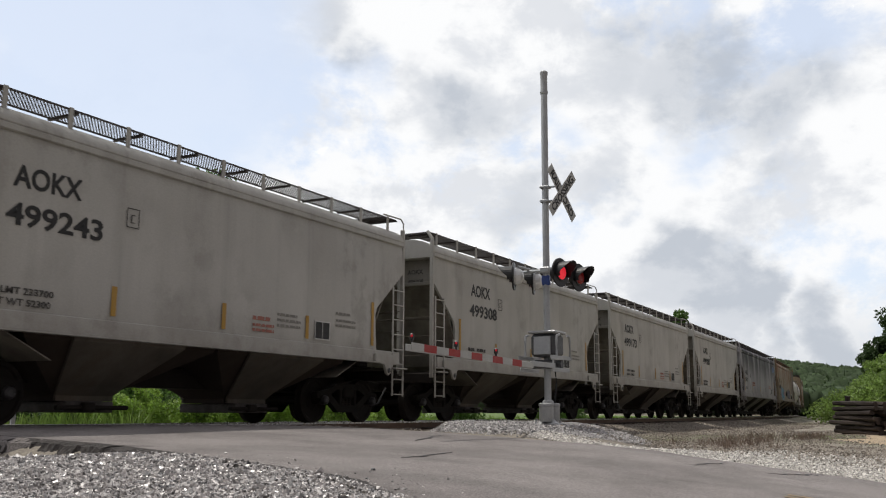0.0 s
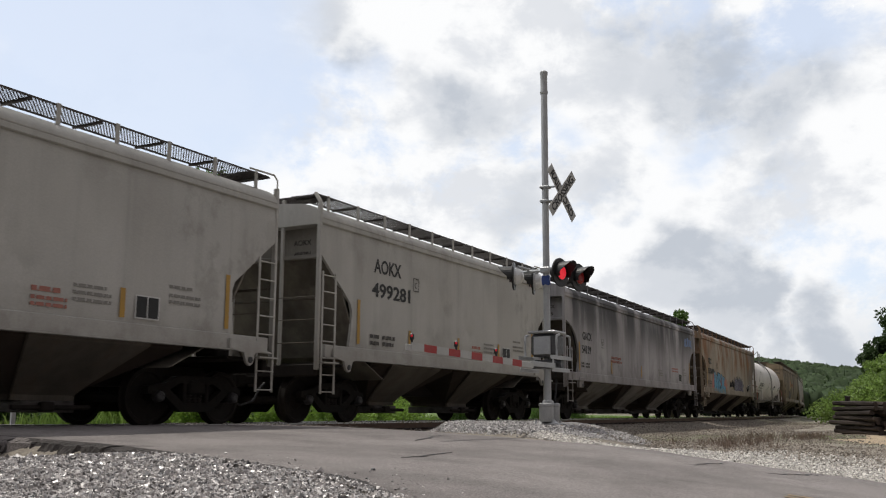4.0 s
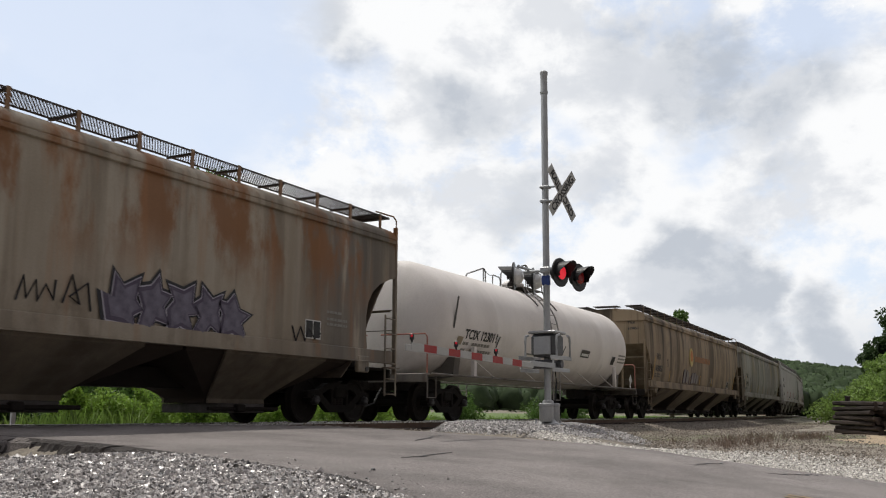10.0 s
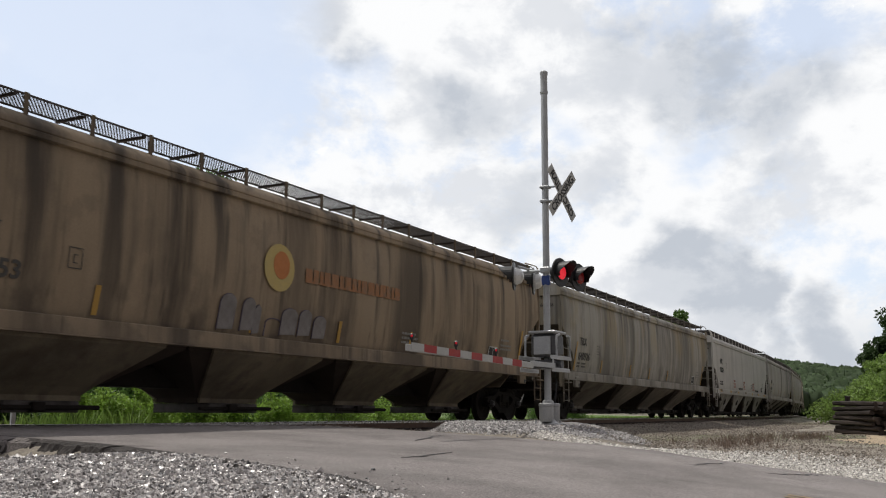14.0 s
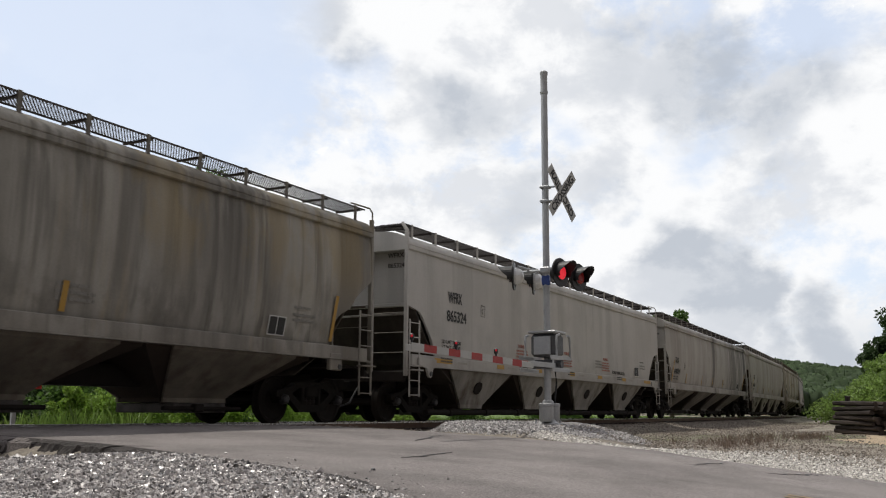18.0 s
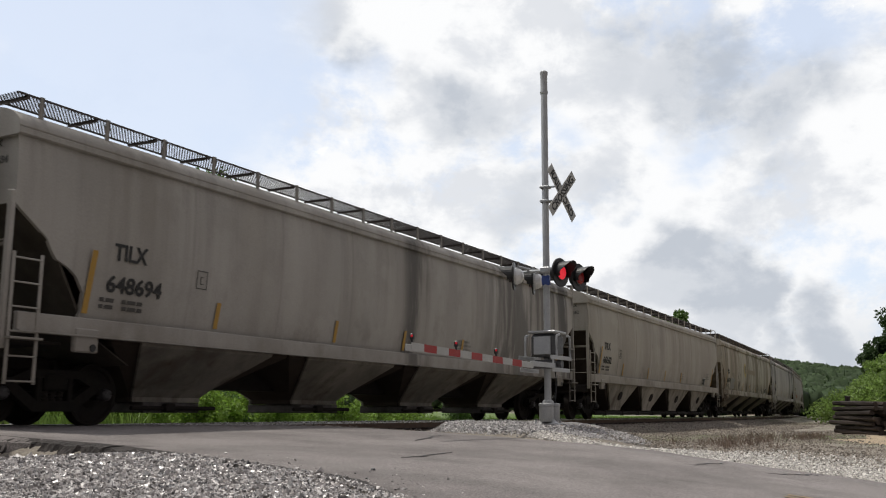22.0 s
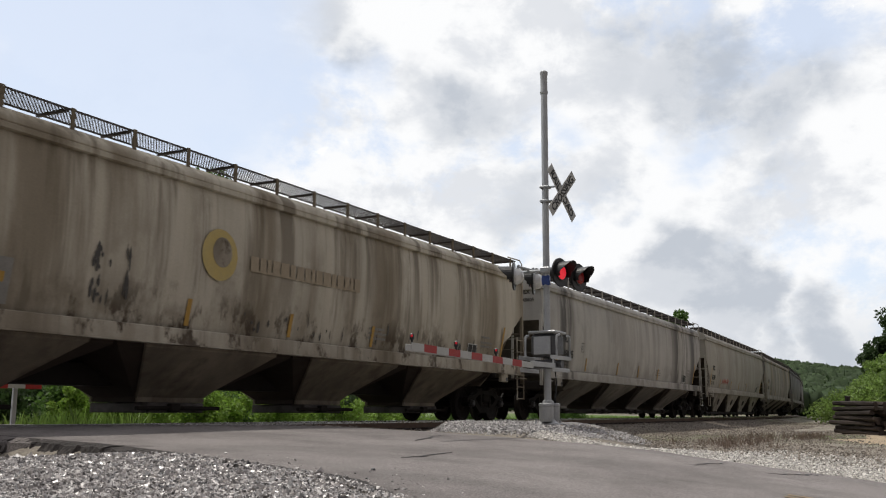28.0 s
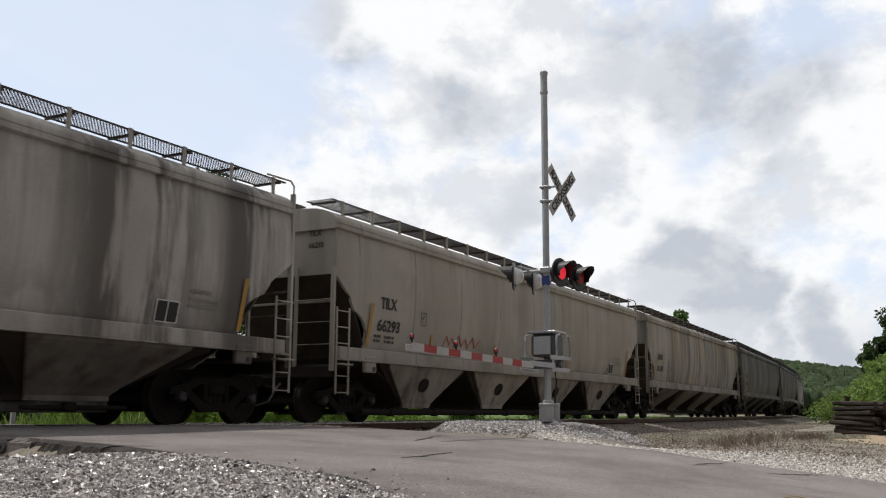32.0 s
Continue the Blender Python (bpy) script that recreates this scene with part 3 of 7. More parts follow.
def build_road():
    """Asphalt road over the crossing, with a broken edge darkened to stand for shade."""
    ys = np.concatenate([np.arange(-60, -4, 4.0), np.arange(-4, 6.5, 0.5), np.arange(6.5, 7.2, 0.05), np.arange(7.25, 17.6, 0.25), np.arange(18, 60, 4.0)])
    sh = Shape()
    rings = []
    for y in ys:
        z = float(road_z(y))
        left = float(road_left(y)) + 0.03 * math.sin(y * 1.9) + 0.03 * math.sin(y * 4.7)
        right = ROAD_R + 0.10 * math.sin(y * 1.3 + 1) + 0.05 * math.sin(y * 5.1)
        cuts = [left, left + 0.12] + [left + 0.12 + (right - left - 0.24) * k / 12 for k in range(1, 12)] + [right - 0.12, right]
        top = [(x, y, z + (0.0 if 0 < i < len(cuts) - 1 else -0.05) + 0.012 * math.sin(x * 0.8 + y * 0.5)) for i, x in enumerate(cuts)]
        rings.append(top + [(right + 0.05, y, z - 0.16), (left - 0.03, y, z - 0.16)])
    sh.loft(rings)
    road = part("road", sh, MAT["asphalt"], None, smooth=True)
    tagged(road, "worn grey asphalt road over the level crossing", "road", kind="structure")
    rng = random.Random(9)
    rings = []
    for i in range(150):
        y = 3.2 + i * 0.05
        x, z = float(road_left(y)), float(road_z(y)) + 0.012 * math.sin(float(road_left(y)) * 0.8 + y * 0.5)
        j = [rng.uniform(-1, 1) for _ in range(8)]
        rings.append([(x + 0.20 + 0.03 * j[0], y, z - 0.004), (x + 0.10 + 0.03 * j[1], y, z + 0.002), (x - 0.01 + 0.03 * j[2], y, z - 0.03 + 0.01 * j[3]), (x - 0.07 + 0.035 * j[4], y, z - 0.12 + 0.025 * j[5]),
                      (x - 0.12 + 0.04 * j[6], y, z - 0.22 + 0.03 * j[7]), (x - 0.26, y, z - 0.50)])
    # the edge face's shade is put into this darker asphalt
    part("broken_edge", Shape().loft(rings, False), MAT["edge"], road, "crumbled asphalt edge with shade in its dark colour")
    # centre line, worn
    for off in (-0.12, 0.12):
        s = Shape()
        rr = []
        for y in np.arange(-30, 2.0, 0.4):
            z = float(road_z(y)) + 0.012 * math.sin((10.2 + off) * 0.8 + y * 0.5) + 0.006
            x = 10.22 + off
            rr.append([(x - 0.05, y, z), (x + 0.05, y, z), (x + 0.05, y, z + 0.002), (x - 0.05, y, z + 0.002)])
        s.loft(rr)
        part("center_line", s, MAT["road_yellow"], road, "worn yellow paint line")
    # sealed cracks
    rng = random.Random(5)
    for x0, y0, dx, dy in ((11.5, 6.6, 1.6, 0.5), (12.6, 3.1, 1.1, -0.2), (7.2, 7.2, -1.0, 0.7), (12.9, 2.2, 1.0, -0.5), (8.8, 5.2, 1.5, 0.2)):
        s = Shape()
        rr = []
        for i in range(13):
            k = i / 12
            x, y = x0 + dx * k + rng.uniform(-0.04, 0.04), y0 + dy * k + rng.uniform(-0.04, 0.04)
            z = float(road_z(y)) + 0.012 * math.sin(x * 0.8 + y * 0.5) + 0.005
            w = 0.022 * math.sin(math.pi * min(max(k, 0.05), 0.95)) + 0.005
            rr.append([(x, y - w, z), (x, y + w, z), (x, y + w, z + 0.002), (x, y - w, z + 0.002)])
        s.loft(rr)
        part("crack", s, MAT["tar"], road, "dark crack in the asphalt")


build_road()


def build_track():
    track = thing("railway_track", "railway track with rusty rails on wooden ties", "track", kind="structure")
    for side in (-1, 1):
        for name, lo, hi, w, mat in (("rail", -0.17, -0.03, 0.06, MAT["rail"]), ("rail_head", -0.03, 0.0, 0.075, MAT["railhead"])):
            rings = []
            for s in [*np.arange(-120, 24, 12.0), *np.arange(24, 330, 6.0)]:
                ring = []
                for dl, z in ((-w / 2, lo), (w / 2, lo), (w / 2, hi), (-w / 2, hi)):
                    p, _ = on_track(float(s), side * 0.755 + dl)
                    ring.append((p.x, p.y, z))
                rings.append(ring)
            part(name, Shape().loft(rings), mat, track)
    tie = Shape().box((0, 0, -0.235), (0.22, 2.6, 0.18), 0.012).mesh("tie", MAT["tie"])
    for i in range(200):
        s = 14.6 + i * 0.55 if i < 150 else 5.9 - (i - 150) * 0.55
        p, u = on_track(s)
        ob = new("tie", tie)
        ob.parent = track
        ob.matrix_local = Matrix.Translation((p.x, p.y, 0.0)) @ pose(0, 0, 0, 0, 0, math.degrees(u))


build_track()

# ---------------------------------------------------------------- freight cars
PAINT = dict(
    white=car_paint("pale grey car paint", (0.475, 0.465, 0.435), (0.33, 0.315, 0.285), 0.28, soot=0.10, seed=1.0, blot=0.6),
    soot=car_paint("sooty grey car paint", (0.41, 0.395, 0.405), (0.20, 0.19, 0.195), 0.5, soot=0.95, seed=2.0),
    rusty=car_paint("rust bloomed grey car paint", (0.365, 0.32, 0.255), (0.17, 0.13, 0.09), 0.65, rust=0.95, seed=3.0, smears=((7.4, 2.6, 0.65),)),
    tank=car_paint("off-white tank paint", (0.74, 0.70, 0.675), (0.50, 0.46, 0.43), 0.10, seed=4.0, seams=0.0, blot=0.12),
    tan=car_paint("dirt streaked tan car paint", (0.290, 0.220, 0.145), (0.075, 0.060, 0.047), 0.95, seed=5.0),
    mottled=car_paint("mottled grey car paint", (0.33, 0.315, 0.28), (0.14, 0.13, 0.115), 0.95, rust=0.38, rust_colour=(0.30, 0.225, 0.10), seed=6.0),
    clean=car_paint("light grey car paint", (0.47, 0.455, 0.43), (0.36, 0.345, 0.32), 0.35, seed=7.0),
    plain=car_paint("grey car paint", (0.385, 0.365, 0.335), (0.24, 0.22, 0.19), 0.35, soot=0.15, seed=8.0, smears=((0.3, 0.8, 0.8), (6.4, 3.4, 0.7), (9.3, 1.6, 0.9))),
    plain_b=car_paint("smeared grey car paint", (0.47, 0.45, 0.415), (0.24, 0.22, 0.19), 0.4, soot=0.2, seed=12.0, smears=((-8.3, 0.9, 0.9), (6.6, 2.0, 0.85), (9.2, 1.2, 0.9))),
    olive=car_paint("warm grey car paint", (0.375, 0.35, 0.305), (0.24, 0.22, 0.185), 0.45, seed=9.0, seams=1.0),
    worn=car_paint("stained cream car paint", (0.47, 0.43, 0.35), (0.17, 0.135, 0.09), 0.9, wear=(0.06, 0.042, 0.026), wear_amount=1.0, seed=10.0),
    dark=car_paint("dark grimy car paint", (0.20, 0.19, 0.18), (0.09, 0.087, 0.083), 0.8, soot=0.5, seed=11.0),
)
# bay paints: real dust, with the shade under the car mixed in darker
DUST_SHADE = {}
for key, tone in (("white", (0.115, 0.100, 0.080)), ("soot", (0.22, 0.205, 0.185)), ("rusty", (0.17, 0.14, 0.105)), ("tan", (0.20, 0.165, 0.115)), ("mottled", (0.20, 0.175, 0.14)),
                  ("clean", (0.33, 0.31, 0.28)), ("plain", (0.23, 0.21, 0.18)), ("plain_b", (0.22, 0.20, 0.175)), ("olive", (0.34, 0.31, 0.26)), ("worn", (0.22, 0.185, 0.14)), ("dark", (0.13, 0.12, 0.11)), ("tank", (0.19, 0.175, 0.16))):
    DUST_SHADE[PAINT[key].name] = material("dusty bay paint with shade", tone, 0.85, second=tuple(c * 0.45 for c in tone), scale=1.3, amount=0.9, stretch=(1, 1, 0.4), third=(0.085, 0.066, 0.048), third_scale=1.9, third_range=(0.50, 0.70))
GATE = material("dusty grey gate steel", (0.11, 0.10, 0.095), 0.8, second=(0.035, 0.03, 0.027), scale=2.2, amount=1.0)
# white cars' ends: the shade between cars put into a duller paint
END_SHADED = material("pale end paint toned with shade", (0.27, 0.255, 0.23), 0.8, second=(0.16, 0.145, 0.125), scale=1.0, amount=0.9, stretch=(1, 1, 0.3))
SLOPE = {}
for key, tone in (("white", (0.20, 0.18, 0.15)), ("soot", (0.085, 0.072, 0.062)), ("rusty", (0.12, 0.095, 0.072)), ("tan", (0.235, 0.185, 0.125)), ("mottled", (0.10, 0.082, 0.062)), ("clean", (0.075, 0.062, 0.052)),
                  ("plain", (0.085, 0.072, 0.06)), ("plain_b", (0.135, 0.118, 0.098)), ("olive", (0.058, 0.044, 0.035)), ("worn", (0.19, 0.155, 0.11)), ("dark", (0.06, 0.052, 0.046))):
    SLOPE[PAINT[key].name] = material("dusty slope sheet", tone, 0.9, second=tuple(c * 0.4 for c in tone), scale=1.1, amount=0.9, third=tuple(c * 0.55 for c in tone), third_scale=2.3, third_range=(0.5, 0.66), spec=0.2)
# bay slope sheets: dust brown taken near black, under-car shade in the colour
SHADED_BAY = material("darker brown dusty slope sheet", (0.045, 0.034, 0.028), 0.9, second=(0.022, 0.018, 0.016), scale=1.2, spec=0.15)

SIDE = ((1.36, 1.575), (1.60, 1.59), (1.9, 1.6), (3.45, 1.6), (3.8, 1.585), (4.0, 1.55), (4.08, 1.52))
CUTS = dict(
    wavy=((1.36, 1.25), (1.50, 1.27), (1.65, 1.29), (1.90, 1.28), (2.10, 1.13), (2.20, 0.98), (2.30, 0.74), (2.42, 0.64), (2.55, 0.56), (2.92, 0.04), (2.97, 0.0), (4.08, 0.0)),
    straight=((1.36, 1.02), (1.6, 1.06), (1.9, 1.10), (2.25, 1.12), (2.42, 1.06), (3.24, 0.05), (3.28, 0.0), (4.08, 0.0)),
    scoop=((1.36, 1.28), (1.6, 1.30), (1.9, 1.12), (2.2, 0.86), (2.45, 0.62), (2.52, 0.48), (2.60, 0.06), (2.64, 0.0), (4.08, 0.0)),
    round=((1.36, 1.05), (1.6, 1.12), (1.9, 1.17), (2.2, 1.17), (2.5, 1.10), (2.75, 0.92), (2.95, 0.62), (3.08, 0.28), (3.14, 0.05), (3.18, 0.0), (4.08, 0.0)),
)


BULGED = ((1.36, 1.42), (1.6, 1.465), (1.9, 1.52), (2.2, 1.56), (2.6, 1.592), (3.0, 1.60), (3.45, 1.595), (3.8, 1.565), (4.0, 1.52), (4.08, 1.50))
PROFILE = [SIDE]


def side_y(z):
    return float(np.interp(z, [a for a, _ in PROFILE[0]], [b for _, b in PROFILE[0]]))


def flat_on_side(x, z, lift=0.006):
    """Pose of lettering on the near side: x along the car, up along z."""
    if PROFILE[0] is SIDE:
        return Matrix.Translation((x, -1.604 - lift, z)) @ pose(0, 0, 0, 90)
    y0, y1 = side_y(z), side_y(z + 0.3)
    return Matrix.Translation((x, -y0 - 0.010 - lift * 1.5, z)) @ pose(0, 0, 0, 90 + math.degrees(math.atan2(y1 - y0, 0.3)))


def lettering(parent, body, x, z, h, w, mat=None, on=None, label=""):
    """Letters of cap height h, stretched to width w."""
    mat = mat or MAT["letter"]
    me = text_mesh(body, h / 0.72, mat)
    xs = [v.co.x for v in me.vertices]
    me2 = text_mesh(body, h / 0.72, mat, round(w / max(0.01, max(xs) - min(xs)), 3))
    ob = new("lettering", me2)
    ob.parent = parent
    ob.matrix_local = on or flat_on_side(x, z)
    return tagged(ob, label or "stencilled lettering")


def patch(name, parent, outline, mat, x=0.0, z=0.0, lift=0.006, label="", thick=0.002):
    ob = part(name, Shape().prism(outline, thick), mat, parent, label)
    ob.matrix_local = flat_on_side(x, z, lift)
    return ob


def rect(w, h, x=0.0, y=0.0):
    return [(x, y), (x + w, y), (x + w, y + h), (x, y + h)]


def comb(w, h, x=0.0, y=0.0, widths=(1.3, 2.6, 1.8, 3.4), gap=0.55):
    """Outline of a row of words standing on one thin line."""
    base, spans, at, k = h * 0.14, [], 0.0, 0
    while at < w - 0.02:
        word = min(w - at, h * widths[k % len(widths)])
        spans.append((at, at + word))
        at += word + h * gap
        k += 1
    out = [(x, y), (x + spans[-1][1], y)]
    for i, (a, b) in enumerate(reversed(spans)):
        out += [(x + b, y + h), (x + a, y + h)]
        if i < len(spans) - 1:
            out += [(x + a, y + base), (x + spans[-2 - i][1], y + base)]
    return out


def bars(parent, x, z, rows, mat, lift=0.006, name="lettering", label="small unreadable stencil"):
    """Lines of writing too small to read, each broken into words: rows of (x, z, width, height)."""
    for rx, rz, w, h in rows:
        ob = part(name, Shape().prism(comb(w, h, rx, rz), 0.002), mat, parent, label)
        ob.matrix_local = flat_on_side(x, z, lift)


def stencil_box(parent, x, z, size, mat):
    s = Shape()
    t = size * 0.06
    s.prism(rect(size, t), 0.002).prism(rect(size, t, 0, size * 1.15), 0.002).prism(rect(t, size * 1.15 - t, 0, t), 0.002).prism(rect(t, size * 1.15 - t, size - t, t), 0.002)
    s.prism(rect(size * 0.3, t, size * 0.35, size * 0.3), 0.002).prism(rect(t * 1.2, size * 0.4, size * 0.35, size * 0.3 + t), 0.002).prism(rect(size * 0.3, t, size * 0.35, size * 0.3 + size * 0.4 + t), 0.002)
    ob = part("stencil_box", s, mat, parent, "small square stencil")
    ob.matrix_local = flat_on_side(x, z)


WHEEL = None


def wheelset_mesh():
    global WHEEL
    if WHEEL is None:
        s = Shape()
        for side in (-1, 1):
            m = Matrix.Translation((0, side * 0.70, 0)) @ pose(0, 0, 0, -90 * side)
            s.lathe([(0.10, -0.02), (0.12, 0.0), (0.16, 0.02), (0.36, 0.05), (0.39, 0.03), (0.40, -0.02), (0.478, -0.02), (0.480, 0.01), (0.462, 0.03), (0.456, 0.125), (0.40, 0.128),
                     (0.375, 0.10), (0.20, 0.075), (0.13, 0.115), (0.09, 0.12)], m, 32)
        s.rod((0, -0.98, 0), (0, 0.98, 0), 0.085, 12)
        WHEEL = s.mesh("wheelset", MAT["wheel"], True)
    return WHEEL


TRUCK_PARTS = {}
WHEELSETS = []


def truck_meshes():
    if TRUCK_PARTS:
        return TRUCK_PARTS
    s = Shape()
    # cast side frame with its two windows: a top chord, sloping ends, bottom chord and columns
    top = [(-1.12, 0.50), (-1.10, 0.62), (-0.70, 0.68), (-0.45, 0.80), (0.45, 0.80), (0.70, 0.68), (1.10, 0.62), (1.12, 0.50), (0.82, 0.50), (0.62, 0.58), (0.40, 0.68), (-0.40, 0.68), (-0.62, 0.58), (-0.82, 0.50)]
    m = Matrix.Translation((0, 0.07, 0)) @ pose(0, 0, 0, 90)
    s.prism(top, 0.14, m)
    s.prism([(-0.80, 0.52), (-0.66, 0.60), (-0.30, 0.36), (0.30, 0.36), (0.66, 0.60), (0.80, 0.52), (0.36, 0.21), (-0.36, 0.21)], 0.13, Matrix.Translation((0, 0.065, 0)) @ pose(0, 0, 0, 90))
    for x in (-0.27, 0.27):
        s.box((x, 0, 0.52), (0.09, 0.15, 0.36), 0.015)
    for x in (-0.89, 0.89):
        s.box((x, 0, 0.50), (0.26, 0.17, 0.12), 0.02)
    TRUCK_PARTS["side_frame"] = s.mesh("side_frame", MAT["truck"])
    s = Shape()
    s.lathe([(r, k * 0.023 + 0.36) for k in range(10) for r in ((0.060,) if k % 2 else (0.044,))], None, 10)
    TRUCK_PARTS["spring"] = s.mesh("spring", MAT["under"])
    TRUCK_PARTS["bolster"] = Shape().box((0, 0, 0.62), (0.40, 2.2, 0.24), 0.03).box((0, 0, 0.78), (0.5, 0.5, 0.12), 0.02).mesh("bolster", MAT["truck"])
    cap = Shape().lathe([(0.02, 0.07), (0.06, 0.07), (0.085, 0.05), (0.095, 0.0), (0.10, -0.06)], pose(0, 0, 0, 90), 16)
    for k in range(3):
        a = math.tau * k / 3 + 0.3
        cap.box((0.05 * math.cos(a), -0.075, 0.05 * math.sin(a)), (0.025, 0.02, 0.025), 0.004)
    TRUCK_PARTS["bearing"] = cap.mesh("bearing_cap", MAT["bearing"])
    TRUCK_PARTS["shoe"] = Shape().box((0, 0, 0.45), (0.07, 0.10, 0.34), 0.015).mesh("brake_shoe", MAT["under"])
    return TRUCK_PARTS


def truck(car, x):
    p = truck_meshes()
    tr = new("truck", p["bolster"])
    tr.parent = car
    tr.location = (x, 0, 0)
    tagged(tr, "grimy cast steel freight truck")
    for side in (-1, 1):
        f = part("side_frame", p["side_frame"], None, tr)
        f.location = (0, side * 1.0, 0)
        for i in (-0.13, 0.0, 0.13):
            g = part("spring", p["spring"], None, tr)
            g.location = (i, side * 1.0, 0)
        for ax in (-0.89, 0.89):
            b = part("bearing_cap", p["bearing"], None, tr)
            b.matrix_local = Matrix.Translation((ax, side * 1.09, 0.457)) @ pose(0, 0, 0, 0, 0, 0 if side < 0 else 180)
    for ax in (-0.89, 0.89):
        w = part("wheelset", wheelset_mesh(), None, tr, "steel wheelset")
        w.location = (ax, 0, 0.457)
        WHEELSETS.append((car, w, x + ax))


def ladder(car, x, y, z0, z1, w, mat, rungs, name="ladder", axis="x"):
    s = Shape()
    a = (w, 0, 0) if axis == "x" else (0, w, 0)
    for k in (0, 1):
        s.box((x + a[0] * k, y + a[1] * k, (z0 + z1) / 2), (0.05, 0.025, z1 - z0) if axis == "x" else (0.025, 0.05, z1 - z0), 0.005)
    for i in range(rungs):
        z = z0 + 0.04 + (z1 - z0 - 0.12) * i / max(1, rungs - 1)
        s.rod((x, y - 0.02, z), (x + a[0], y + a[1] - 0.02, z), 0.014, 6)
    return part(name, s, mat, car)


def pipe_run(car, name, pts, r, mat):
    return part(name, Shape().pipe(pts, r), mat, car)


def grating(length, width, bearers=True):
    """Open grating: thin cross bars, edge bars, and bearers under it."""
    s = Shape()
    pitch, w, h = 0.060, 0.0155, 0.016
    n = int((length + width) / pitch)
    for i in range(1, n):
        # each bar runs slantwise across the board, clipped to its ends
        xa = -width + i * pitch
        ya, yb, xb = 0.0, width, xa + width
        if xa < 0:
            ya, xa = -xa, 0.0
        if xb > length:
            yb, xb = width - (xb - length), length
        s.add([(xa - w, ya, 0), (xa + w, ya, 0), (xb + w, yb, 0), (xb - w, yb, 0), (xa - w, ya, h), (xa + w, ya, h), (xb + w, yb, h), (xb - w, yb, h)],
              [(3, 2, 1, 0), (4, 5, 6, 7), (0, 1, 5, 4), (2, 3, 7, 6), (1, 2, 6, 5), (3, 0, 4, 7)])
    for y, w in ((0, 0.022), (width, 0.022)):
        s.box((length / 2, y, 0.004), (length, w, 0.026))
    if bearers:
        k = int(length / 1.17)
        for i in range(k + 1):
            s.box((0.17 + (length - 0.34) * i / k, width / 2, -0.025), (0.05, width, 0.04))
    return s


def coupler(car, end, L):
    """Knuckle coupler, draft sill and air hose at one end (end is -1 or 1)."""
    x0 = end * L / 2
    s = Shape().box((x0 + end * 0.16, 0, 0.84), (0.46, 0.13, 0.16), 0.02)
    s.box((x0 + end * 0.50, 0.05 * end, 0.84), (0.30, 0.24, 0.28), 0.05).box((x0 + end * 0.62, -0.10 * end, 0.84), (0.14, 0.12, 0.26), 0.04)
    part("coupler", s, MAT["truck"], car)
    hose = Shape().pipe([(x0, 0.30 * end, 0.78), (x0 + end * 0.15, 0.33 * end, 0.70), (x0 + end * 0.35, 0.30 * end, 0.42), (x0 + end * 0.58, 0.2 * end, 0.34), (x0 + end * 0.7, 0.12 * end, 0.40)], 0.022, 6)
    part("air_hose", hose, MAT["black"], car)


